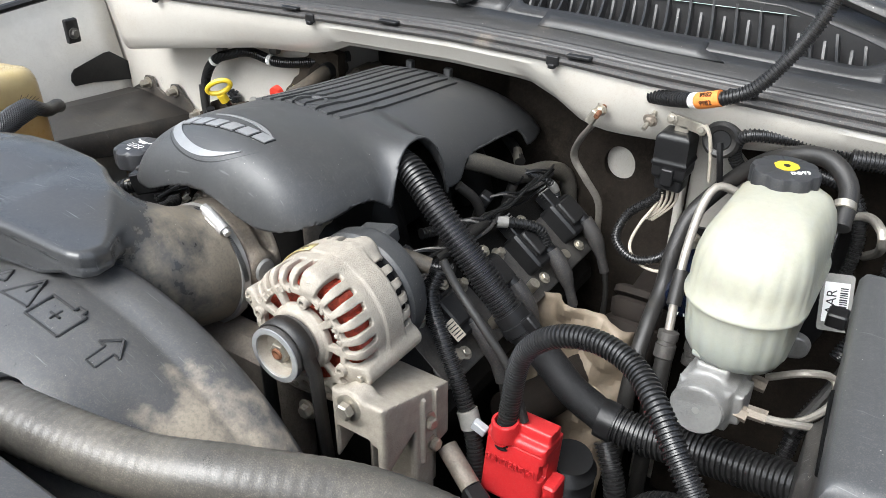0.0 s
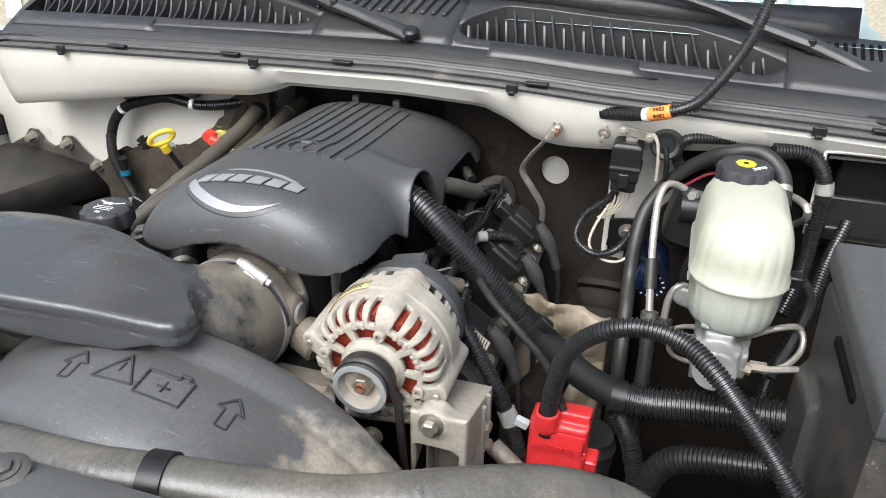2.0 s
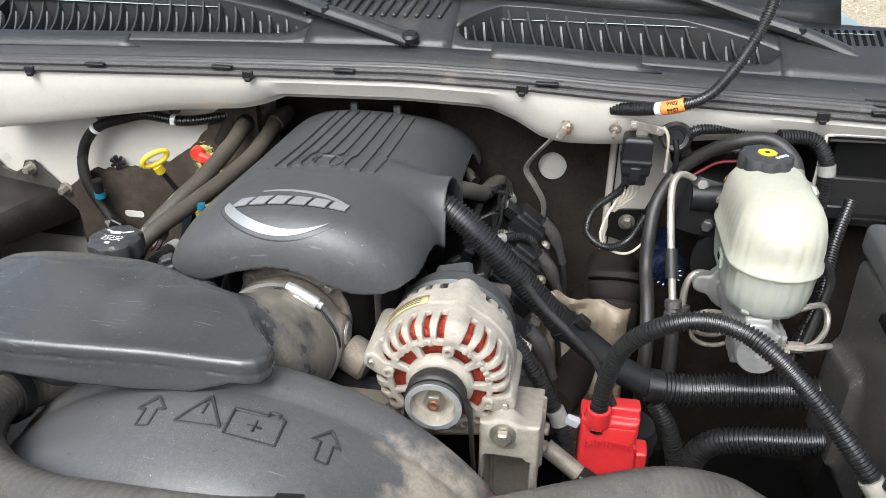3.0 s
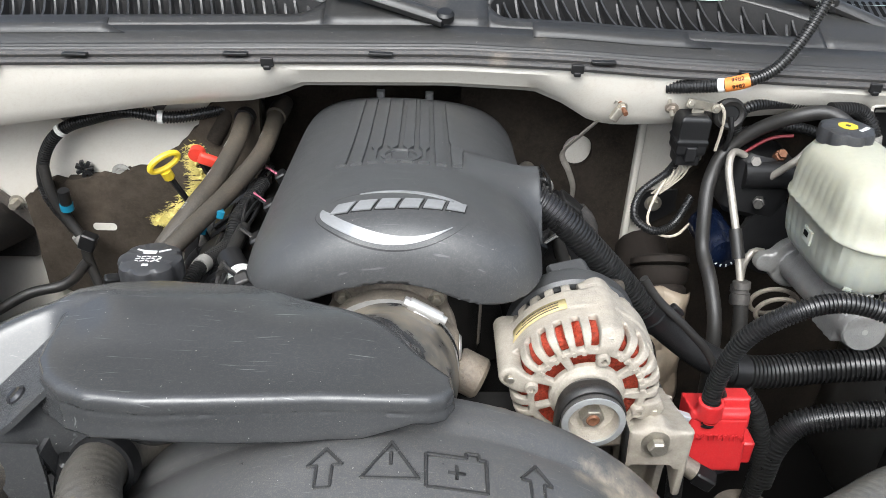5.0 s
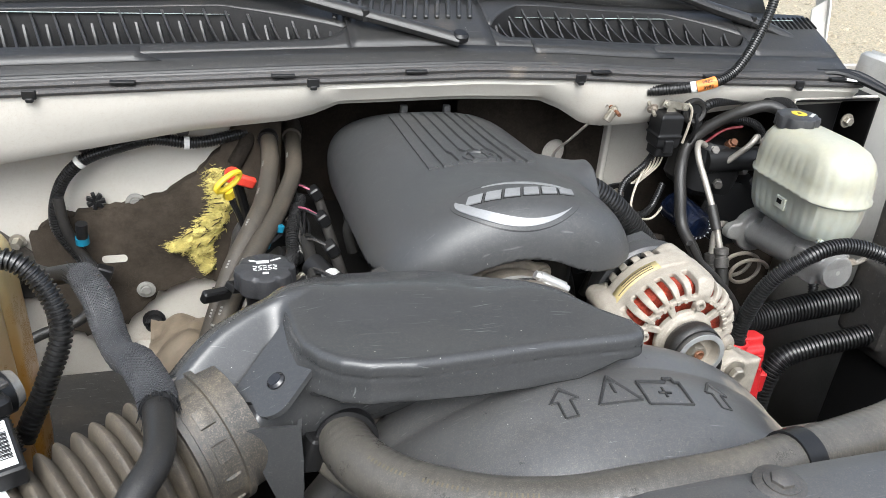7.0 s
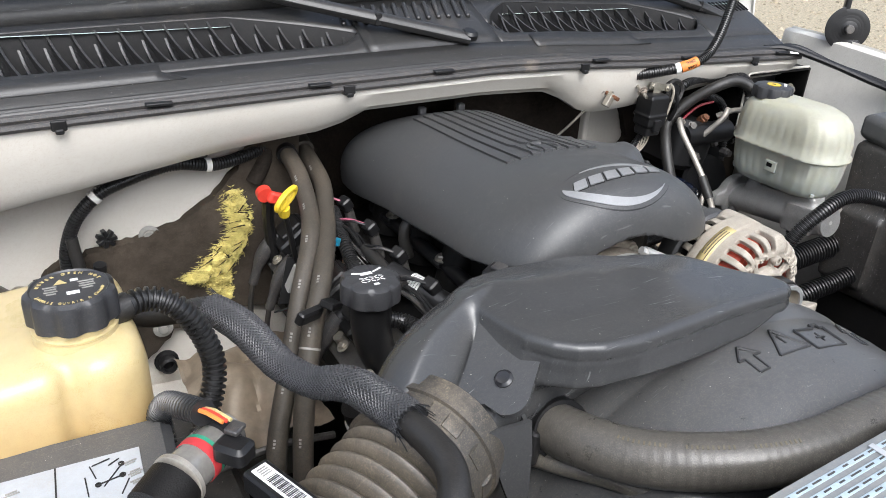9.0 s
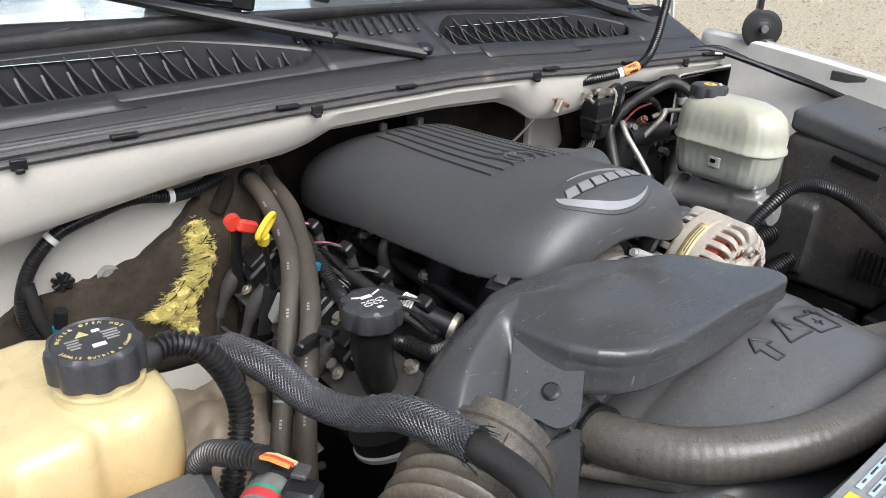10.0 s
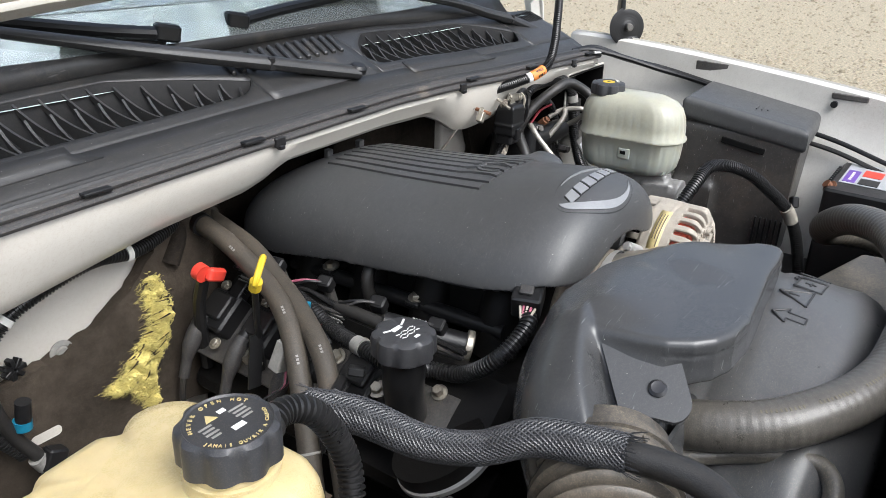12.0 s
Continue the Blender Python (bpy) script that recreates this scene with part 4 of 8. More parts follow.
def throttle():
    t = thing("throttle_body", (-0.07, 0.55, 1.02), "dirty cast aluminium throttle body at the engine's front", "throttle body")
    o = np.array((-0.070, 0.50, 1.068))
    def cast(x, y, z):
        r = np.hypot(x - o[0], z - o[2])
        d = slab(r - 0.0700, np.abs(y - 0.530) - 0.012, 0.004)
        d = join(d, slab(r - 0.0600, np.abs(y - 0.56) - 0.05, 0.004), 0.006)
        d = join(d, slab(r - 0.0740, np.abs(y - 0.563) - 0.008, 0.004), 0.006)
        # shaft housing on the side, with a round end boss
        q = np.sqrt((y - 0.532) ** 2 + (z - 1.068) ** 2)
        d = join(d, slab(q - 0.021, np.abs(x + 0.025) - 0.030, 0.006), 0.012)
        # flange corners
        for a in (45, 135, 225, 315):
            d = join(d, slab(np.hypot(x - o[0] - 0.071 * math.cos(radians(a)), z - o[2] - 0.071 * math.sin(radians(a))) - 0.011, np.abs(y - 0.563) - 0.010, 0.003), 0.010)
        return d
    part("housing", moulded(cast, (-0.165, 0.50, 0.98), (0.03, 0.62, 1.175), 0.0028), "aludark", t, sharp=50)
    part("shaft_cap", Geo().lathe([(0.0005, 0.0), (0.012, 0.0), (0.0145, -0.002), (0.0145, -0.006)], (0.0085, 0.532, 1.068), (1, 0, 0), 24), "steel", t)
    part("motor", Geo().lathe([(0.022, 0.0), (0.024, 0.004), (0.024, 0.03), (0.020, 0.034), (0.008, 0.034)], (0.003, 0.536, 1.038), (0.9, -0.25, -0.35), 24), "aludark", t)
    for a in (45, 135):
        part("flange_bolt", Geo().bolt(o + (0.071 * math.cos(radians(a)), 0.052, 0.071 * math.sin(radians(a))), (0, -1, 0), 0.006, 0.008), "zinc", t)
    part("manifold_neck", moulded(lambda x, y, z: slab(np.maximum(np.abs(x + 0.062) - 0.095, np.abs(z - 1.083) - 0.052), np.abs(y - 0.605) - 0.03, 0.012), (-0.17, 0.57, 1.02), (0.05, 0.65, 1.15), 0.004), "aludark", t)
    part("manifold_rib", Geo().rbox((-0.115, 0.572, 1.135), (0.006, 0.016, 0.03), 0.002), "aludark", t)
    part("manifold_rib", Geo().rbox((-0.045, 0.572, 1.138), (0.006, 0.016, 0.03), 0.002), "aludark", t)
    return t


PAD = [(-0.345, 0.412), (-0.343, 0.376), (-0.338, 0.350), (-0.325, 0.328), (-0.308, 0.313), (-0.285, 0.304), (-0.245, 0.301), (-0.190, 0.307), (-0.110, 0.317), (-0.048, 0.320), (-0.026, 0.322), (-0.014, 0.327), (-0.007, 0.339), (-0.009, 0.357), (-0.026, 0.376), (-0.063, 0.406), (-0.110, 0.437), (-0.165, 0.467), (-0.200, 0.476), (-0.240, 0.478), (-0.280, 0.481), (-0.320, 0.472), (-0.345, 0.450)]


def intake_duct():
    t = thing("intake_duct", (-0.2, 0.38, 1.05), "black plastic air intake duct sweeping over the fan shroud, dusty", "air duct")
    tl, tr, bl_ = np.array((-0.3455, 0.408, 1.1755)), np.array((-0.327, 0.337, 1.1715)), np.array((-0.401, 0.360, 1.1335))
    nrm = np.cross(tr - tl, bl_ - tl)
    nrm = nrm / np.linalg.norm(nrm) * np.sign(nrm[2])
    along = (bl_ - tl) / np.linalg.norm(bl_ - tl)
    across = np.cross(along, nrm)
    across *= np.sign(across.dot(tr - tl))
    def body(x, y, z):
        # chamber over the shroud: rolled rim, walls that tuck in below
        rim = outline_field(x, y, PAD) - 0.15 * np.clip(1.168 - z, 0.0, 0.014)
        top = 1.1906 + 0.0113 * np.exp(-((x + 0.20) / 0.10) ** 2 - ((y - 0.44) / 0.06) ** 2) - 0.103 * (y - 0.33) - 0.048 * (x + 0.18)
        under = table(x, [(-0.345, 1.1490), (-0.300, 1.1520), (-0.250, 1.1534), (-0.190, 1.1451), (-0.130, 1.1401), (-0.080, 1.1412), (-0.040, 1.1553), (-0.012, 1.1535)])
        pad = slab(rim, np.maximum(z - top, under - z), 0.008)
        # parting line under the rolled rim
        pad = carve(pad, np.hypot(rim, z - top + 0.016) - 0.0013, 0.001)
        # elbow down to the collar, flattened under the flap
        d = tube_field(x, y, z, [(-0.22, 0.416, 1.130, 0.058), (-0.28, 0.417, 1.128, 0.069), (-0.33, 0.413, 1.124, 0.0735), (-0.375, 0.399, 1.114, 0.0705), (-0.405, 0.379, 1.100, 0.0645), (-0.428, 0.361, 1.089, 0.061)])
        h = (x - tl[0]) * nrm[0] + (y - tl[1]) * nrm[1] + (z - tl[2]) * nrm[2]
        s = (x - tl[0]) * across[0] + (y - tl[1]) * across[1] + (z - tl[2]) * across[2]
        d = smax(0.003, d, h + 0.004 - 1.5 * np.maximum(0.0, -s - 0.002))
        d = join(d, pad, 0.022)
        neck = tube_field(x, y, z, [(-0.140, 0.392, 1.140, 0.042), (-0.100, 0.408, 1.122, 0.058), (-0.074, 0.430, 1.102, 0.0675), (-0.069, 0.462, 1.080, 0.0725), (-0.0707, 0.520, 1.062, 0.0730)])
        neck = np.maximum(neck, y - 0.515)
        return join(d, neck, 0.040)
    part("body", moulded(body, (-0.50, 0.28, 0.975), (0.03, 0.53, 1.22), 0.0027), "duct", t, sharp=70)
    clamp = part("hose_clamp", Geo().lathe([(0.0728, 0), (0.0758, 0.001), (0.0758, 0.013), (0.0728, 0.014)], (-0.0707, 0.4975, 1.0655), (0, 1, -0.1), 64), "steel", t, "steel worm-drive hose clamp")
    a, b = np.array((-0.0475, 0.505, 1.1445)), np.array((-0.016, 0.501, 1.129))
    d = (b - a) / np.linalg.norm(b - a)
    part("screw", Geo().rod(a, b, 0.0068, 14).rod(b, b + d * 0.006, 0.0045, 8).rod(a - d * 0.006, a, 0.0052, 6), "steel", clamp)
    part("screw_seat", Geo().rbox((a + b) / 2 + (0.0, 0.0, -0.006), (0.028, 0.014, 0.008), 0.002, (0, 26, 0)), "steel", clamp)
    for k in range(26):
        f = radians(2 + 1.7 * k)
        q = np.array((-0.0707, 0.5045, 1.0648)) + 0.0760 * np.array((math.cos(f), 0, math.sin(f)))
        part("slot", Geo().rbox(q, (0.0008, 0.007, 0.0012), 0.0003, (0, -math.degrees(f), 0)), "blackclean", clamp)
    # flap with a push rivet
    span = (tr - tl).dot(across)
    run = np.linalg.norm(bl_ - tl)
    drop = (tr - tl).dot(along)
    edge = [(0.0, 0.0), (span, drop)]
    edge += [(span - 0.020 + 0.020 * math.cos(a), drop + run * 0.42 + 0.020 * math.sin(a)) for a in np.linspace(0, math.pi / 2, 9)]
    edge += [(span * 0.45, run * 0.93), (span * 0.2, run * 1.0), (0.004, run)]
    base = [tl + across * u + along * v for u, v in edge]
    part("flap", Geo().loft([[p - nrm * 0.001 for p in base], [p + nrm * 0.0042 for p in base]]), "duct", t)
    part("push_rivet", Geo().lathe([(0.0085, 0.003), (0.0085, 0.0062), (0.006, 0.0082), (0.003, 0.0079)], tuple(np.array((-0.3559, 0.3461, 1.1534)) - nrm * (np.array((-0.3559, 0.3461, 1.1534)) - tl).dot(nrm)), tuple(nrm), 18), "rivet", t)
    part("bracket", Geo().plate([(0.0, 0.01), (0.05, 0.005), (0.052, -0.03), (0.05, -0.1), (0.04, -0.105), (0.02, -0.05)], (-0.392, 0.322, 1.120), (1, 0.05, 0), (0, 0.1, 1), 0.004), "duct", t)
    part("bracket_web", Geo().plate([(0.0, 0.0), (0.055, 0.012), (0.05, -0.085), (0.03, -0.10)], (-0.345, 0.322, 1.118), (0.15, 1, 0), (0, 0.0, 1), 0.004), "duct", t)
    # collar and bellows down to the filter box
    c0, d = np.array((-0.413, 0.364, 1.095)), np.array(Vector((-0.86, -0.47, -0.15)).normalized())
    col = part("collar", Geo().lathe([(0.05, -0.02), (0.0615, -0.018), (0.062, 0.0), (0.066, 0.001), (0.066, 0.007), (0.063, 0.008), (0.063, 0.034), (0.066, 0.035), (0.066, 0.041), (0.058, 0.043)], c0, d, 48), "neck", t, "dusty rubber collar with moulded tabs")
    sx, sy, sz = frame_of(d)
    for k in range(12):
        a = 2 * math.pi * k / 12
        n_ = sx * math.cos(a) + sy * math.sin(a)
        tt = -sx * math.sin(a) + sy * math.cos(a)
        p = c0 + n_ * 0.0635
        part("tab", Geo().loft([[p + d * h - tt * 0.009 + n_ * e, p + d * h + tt * 0.009 + n_ * e, p + d * h + tt * 0.008 + n_ * (e + 0.003), p + d * h - tt * 0.008 + n_ * (e + 0.003)] for h, e in ((0.012, -0.0025), (0.02, -0.0012), (0.026, -0.0025))]), "neck", col)
    part("bellows", Geo().lathe([(0.0495 + 0.0135 * (0.5 + 0.5 * math.cos(k * math.pi / 4)) ** 0.45, 0.040 + 0.00195 * k) for k in range(65)], c0, d, 48), "bellows", t, "dusty corrugated rubber bellows")
    part("sleeve", Geo().lathe([(0.060, 0.162), (0.062, 0.165), (0.062, 0.25)], c0, d, 36), "paper", t, "pale grey plastic sleeve")
    return t


def fan_shroud():
    t = thing("fan_shroud", (CX, 0.28, 0.85), "dark grey plastic fan shroud with raised warning symbols, sandy dust", "fan shroud")
    xc, zc = -0.061, 0.817
    prof = [(0.168, 0.240), (0.178, 0.258), (0.19, 0.277), (0.205, 0.295), (0.22, 0.308), (0.24, 0.318), (0.265, 0.3245), (0.295, 0.3270), (0.322, 0.3262), (0.328, 0.3235), (0.334, 0.3232), (0.341, 0.3258), (0.352, 0.3275), (0.364, 0.3268), (0.374, 0.3238), (0.381, 0.318), (0.384, 0.30)]
    rows = []
    for y, r in prof:
        rows.append([(xc + (r + (0.03 if y < 0.25 else 0.0)) * math.cos(a) * (1.0 + 0.10 * max(0, (0.27 - y) / 0.07)), y, zc + r * math.sin(a)) for a in np.linspace(radians(-5), radians(185), 60)])
    part("shell", Geo().grid(rows), "shroud", t, thick=0.003, sharp=50)
    def shoulder(x, y, z):
        back = 0.335 - 0.30 * np.maximum(0.0, x - 0.24)
        return slab(np.maximum(np.maximum(y - back, 0.17 - y), np.maximum(0.12 - x, x - 0.425)), np.maximum(z - 1.032 - 0.06 * (0.33 - y), 0.95 - z), 0.014)
    part("shoulder", moulded(shoulder, (0.10, 0.15, 0.93), (0.44, 0.35, 1.06), 0.005), "sandy", t, "flat shoulder under a film of tan sand", sharp=50)
    def at(ang, y):
        r = table(y, prof) + 0.0005
        a = radians(ang)
        return np.array((xc + r * math.cos(a), y, zc + r * math.sin(a))), np.array((math.sin(a), 0, -math.cos(a))), np.array((0, 1, 0.1))
    def outline_part(name, ang, y, pts, w=0.0026, closed=True):
        o, ax, ay = at(ang, y)
        nn = np.array(Vector(np.cross(ax, ay)).normalized())
        p = [o + ax * u + ay * v + nn * 0.0008 for u, v in pts]
        g = Geo()
        for a, b in zip(p, p[1:] + (p[:1] if closed else [])):
            g.rod(a, b, w * 0.6, 6)
        # darker than the shroud: edge shading of the symbols put into colour
        part(name, g, "cowl", t)
    arrow = [(-0.006, -0.018), (0.006, -0.018), (0.006, 0.002), (0.014, 0.002), (0, 0.018), (-0.014, 0.002), (-0.006, 0.002)]
    for ang, y, k in ((98.0, 0.290, 1), (68.5, 0.293, 1)):
        outline_part("raised_arrow", ang, y, arrow)
    outline_part("raised_triangle", 89.1, 0.295, [(-0.022, -0.016), (0.022, -0.016), (0, 0.018)])
    outline_part("raised_mark", 89.1, 0.295, [(0, -0.004), (0, 0.008)], closed=False)
    outline_part("raised_battery", 80.2, 0.291, [(-0.024, -0.018), (0.024, -0.018), (0.024, 0.012), (0.018, 0.012), (0.018, 0.017), (0.008, 0.017), (0.008, 0.012), (-0.024, 0.012)])
    outline_part("raised_mark", 80.2, 0.291, [(-0.007, -0.003), (0.007, -0.003), (0, -0.003), (0, -0.009), (0, 0.004)], closed=False)
    return t


ALT = np.array((0.133, 0.0, 1.068))     # the alternator's shaft line
ALT_LOBES = ((77.2, 0.0697), (169.0, 0.0795), (-19.0, 0.0777), (-105.0, 0.075))


def alternator():
    t = thing("alternator", (0.14, 0.52, 0.98), "dusty cast aluminium alternator with red windings and grey pulley", "alternator")
    ax, az = ALT[0], ALT[2]
    Y = (0, 1, 0)
    L = lambda prof, n=40, **k: Geo().lathe(prof, (ax, 0, az), Y, n, **k)
    def case(x, y, z):
        u, v = x - ax, z - az
        r, a = np.hypot(u, v), np.degrees(np.arctan2(v, u))
        d = slab(r - 0.0765, np.abs(y - 0.508) - 0.050, 0.017)
        d = join(d, slab(r - 0.0785, np.abs(y - 0.5195) - 0.014, 0.002), 0.003)
        for la, lr in ALT_LOBES:
            q = np.hypot(u - lr * math.cos(radians(la)), v - lr * math.sin(radians(la)))
            d = join(d, slab(q - 0.0115, np.abs(y - 0.511) - 0.046, 0.004), 0.012)
        d = join(d, slab(r - 0.034, np.abs(y - 0.470) - 0.018, 0.003), 0.006)
        # hollow inside, joint line, long windows over the shoulder, windows round the hub, gaps between the rear fins
        d = carve(d, slab(r - 0.0695, np.abs(y - 0.510) - 0.0445, 0.010), 0.002)
        d = np.maximum(d, np.minimum(0.0012 - np.abs(y - 0.5225 - 0.002 * np.sin(np.radians(3 * a))), 0.0764 - r) )
        for la, lb, n in ((77.2, 169.0, 6), (-19.0, 77.2, 6), (169.0, 255.0, 5), (-105.0, -19.0, 5)):
            for k in range(n):
                m = la + (lb - la) * (k + 0.9) / (n + 0.8)
                da = (a - m + 180) % 360 - 180
                s = r * np.radians(da)
                slot = slab(np.abs(s) - 0.0042, np.maximum(0.0595 - r, y - 0.4905), 0.0025)
                d = carve(d, np.maximum(slot, np.abs(da) - 40), 0.0015)
        for k in range(9):
            da = (a - 20 - 40 * k + 180) % 360 - 180
            s = 0.045 * np.radians(da)
            d = carve(d, slab(np.maximum(np.abs(r - 0.0455) - 0.0072, np.abs(s) - (0.0125 if k % 3 else 0.0105)), y - 0.480, 0.002), 0.0015)
        for k in range(26):
            da = (a - 360 / 26 * k + 180) % 360 - 180
            lobe = min(abs((360 / 26 * k - la + 180) % 360 - 180) for la, _ in ALT_LOBES)
            if lobe > 11:
                d = carve(d, slab(np.abs(r * np.radians(da)) - 0.0042, np.maximum(0.060 - r, 0.536 - y), 0.0015), 0.001)
        return d
    part("case", moulded(case, (ax - 0.10, 0.448, az - 0.095), (ax + 0.10, 0.572, az + 0.095), 0.0017), "alu", t, sharp=45)
    part("winding", L([(0.03, 0.478), (0.060, 0.472), (0.0665, 0.474), (0.0685, 0.480), (0.0685, 0.51)], 96, wave=lambda a, i: 1 + 0.045 * math.sin(30 * a) + 0.012 * math.sin(71 * a)), "copper", t, "red varnished copper windings")
    part("inner_fan", L([(0.03, 0.484), (0.056, 0.484), (0.056, 0.50)], 40), "engine", t)
    part("rear_winding", L([(0.03, 0.51), (0.066, 0.512), (0.066, 0.553), (0.03, 0.554)], 40), "engine", t)
    part("rear_cover", L([(0.070, 0.556), (0.0735, 0.560), (0.0735, 0.578), (0.069, 0.588), (0.055, 0.592), (0.02, 0.592)], 48), "cover", t, "black plastic rear cover")
    for la, lr in ALT_LOBES:
        p = ALT + lr * np.array((math.cos(radians(la)), 0, math.sin(radians(la))))
        part("case_bolt", Geo().bolt(p + (0, 0.4655, 0), (0, -1, 0), 0.0042, 0.005), "zinc", t)
    # cast bosses with holes round the hub
    for a, r in ((78, 0.0485), (-19, 0.0575), (170, 0.058)):
        p = ALT + r * np.array((math.cos(radians(a)), 0, math.sin(radians(a))))
        part("boss", Geo().lathe([(0.0032, 0.462), (0.0032, 0.4535), (0.006, 0.4535), (0.0068, 0.456), (0.0072, 0.462)], p, Y, 18, cap=(True, False)), "alu", t)
    p = part("pulley", L([(0.012, 0.452), (0.027, 0.452), (0.0305, 0.450), (0.0305, 0.446), (0.0295, 0.4455)] + [(0.0295 - (0.002 if k % 2 else 0.0), 0.4445 - 0.0020 * k) for k in range(9)] + [(0.0308, 0.4265), (0.0312, 0.4235), (0.0305, 0.4205), (0.027, 0.4205), (0.0245, 0.424), (0.0225, 0.437), (0.017, 0.438)], 48), "darksteel", t, "grooved steel pulley")
    part("pulley_face", L([(0.0312, 0.4203), (0.0309, 0.419), (0.0252, 0.4186), (0.0242, 0.4206)], 48, cap=(False, False)), "pulley", p)
    part("pulley_recess", L([(0.0246, 0.4192), (0.0222, 0.432), (0.019, 0.434), (0.010, 0.4345)], 48, cap=(False, True)), "alu", p)
    part("pulley_nut", Geo().lathe([(0.0118, 0), (0.0118, 0.009), (0.0104, 0.011), (0.007, 0.011)], (ax, 0.4345, az), (0, -1, 0), 6), "zinc", p)
    part("shaft_end", Geo().lathe([(0.0066, 0.0), (0.0066, 0.012), (0.005, 0.0135), (0.002, 0.012)], (ax, 0.4345, az), (0, -1, 0), 18), "rust", p)
    # data label on the case, cast marks round the hub
    strip = lambda a0, a1, r, y0, y1: Geo().grid([[ALT + np.array((math.cos(a), 0, math.sin(a))) * r + (0, y, 0) for y in (y0, y1)] for a in np.linspace(radians(a0), radians(a1), 12)])
    lb = part("label", strip(106, 158, 0.0790, 0.503, 0.519), "label", t, "worn yellow data label", thick=0.0006)
    for y in (0.507, 0.511, 0.515):
        part("print_bar", strip(112, 152 - 8 * (y > 0.51), 0.0795, y - 0.0006, y + 0.0006), "heater", lb, thick=0.0003)
    for k, a in enumerate(list(np.linspace(100, 150, 6)) + list(np.linspace(60, 8, 8))):
        d = np.array((math.cos(radians(a)), 0, math.sin(radians(a))))
        part("raised_bar", Geo().rbox(ALT + d * 0.0555 + (0, 0.4575, 0), (0.0042, 0.0020, 0.0055), 0.0006, (0, 90 - a, 0)), "alu", t)
    part("stud_boot", Geo().sweep([(0.150, 0.592, 1.108), (0.172, 0.600, 1.104), (0.192, 0.609, 1.098)], lambda u: 0.0115 - 0.002 * u, n=14), "heater", t, "tan rubber cable boot")
    part("plug", Geo().rbox((0.128, 0.596, 1.123), (0.045, 0.03, 0.022), 0.006, (0, -10, 8)), "cover", t, "grey connector plug")
    return t


def bracket():
    t = thing("alternator_bracket", (0.22, 0.52, 0.85), "cast aluminium alternator bracket bolted to the engine", "bracket")
    def cast(x, y, z):
        roof = z - (1.031 - 0.36 * (y - 0.45))
        b = slab(np.maximum(np.abs(x - 0.214) - 0.034, roof), np.abs(y - 0.505) - 0.060, 0.005)
        b = np.maximum(b, 0.83 - z)
        b = carve(b, slab(np.maximum(np.abs(x - 0.214) - 0.024, z - 0.978), np.abs(y - 0.47) - 0.055, 0.004), 0.003)
        b = carve(b, np.maximum(np.maximum(z - 0.985, 0.185 - x), 0.0) + np.where((z < 0.985) & (x > 0.185) & (x < 0.232) & (y < 0.52), -0.002, 0.004), 0.001)
        side = slab(np.maximum(np.abs(x - 0.214) - 0.060, z - 0.955 - 0.5 * (y - 0.48)), np.abs(y - 0.47) - 0.030, 0.004)
        b = carve(carve(b, side, 0.004), slab(np.maximum(np.abs(x - 0.252) - 0.022, z - 0.915), np.abs(y - 0.556) - 0.022, 0.004), 0.004)
        # ribs along the outer wall
        for q in (0.512, 0.535):
            b = join(b, slab(np.maximum(np.abs(x - 0.247) - 0.005, np.abs(z - 0.955) - 0.045), np.abs(y - q) - 0.003, 0.0015), 0.003)
        # round eye for the pivot bolt
        q = np.hypot(x - 0.207, z - 1.020)
        b = join(b, slab(q - 0.019, np.abs(y - 0.457) - 0.013, 0.004), 0.008)
        return b
    part("casting", moulded(cast, (0.165, 0.435, 0.82), (0.26, 0.575, 1.05), 0.0028), "alu", t, sharp=50)
    part("brace", Geo().sweep([(0.06, 0.475, 1.0), (0.10, 0.478, 0.985), (0.15, 0.48, 0.988), (0.19, 0.47, 1.005)], 0.012, n=14, flat=0.7), "aludark", t)
    part("pivot_bolt", Geo().lathe([(0.0150, 0.0), (0.0150, 0.003), (0.012, 0.004)], (0.207, 0.4445, 1.020), (0, -1, 0), 24).bolt((0.207, 0.4415, 1.020), (0, -1, 0), 0.0098, 0.011, False), "zinc", t)
    part("side_bolt", Geo().bolt((0.2475, 0.522, 0.962), (1, -0.1, 0), 0.008, 0.010), "zinc", t)
    part("side_bolt", Geo().bolt((0.2475, 0.530, 0.925), (1, -0.1, 0), 0.008, 0.010), "zinc", t)
    part("support_bolt", Geo().bolt((0.128, 0.462, 0.965), (0, -1, 0), 0.0085, 0.010), "zinc", t)
    return t


def belt():
    g = Geo()
    rows = []
    path = [(0.1005, 0.85), (0.1005, 1.06)] + [(0.133 + 0.0318 * math.cos(a), 1.068 + 0.0318 * math.sin(a)) for a in np.linspace(math.pi, -0.1, 14)] + [(0.171, 1.05), (0.183, 0.85)]
    for x, z in path:
        rows.append([(x, 0.4275, z), (x, 0.4445, z)])
    return solo("drive_belt", g.grid(rows), "rubber", "black ribbed rubber drive belt over the pulley", "drive belt", thick=0.003)


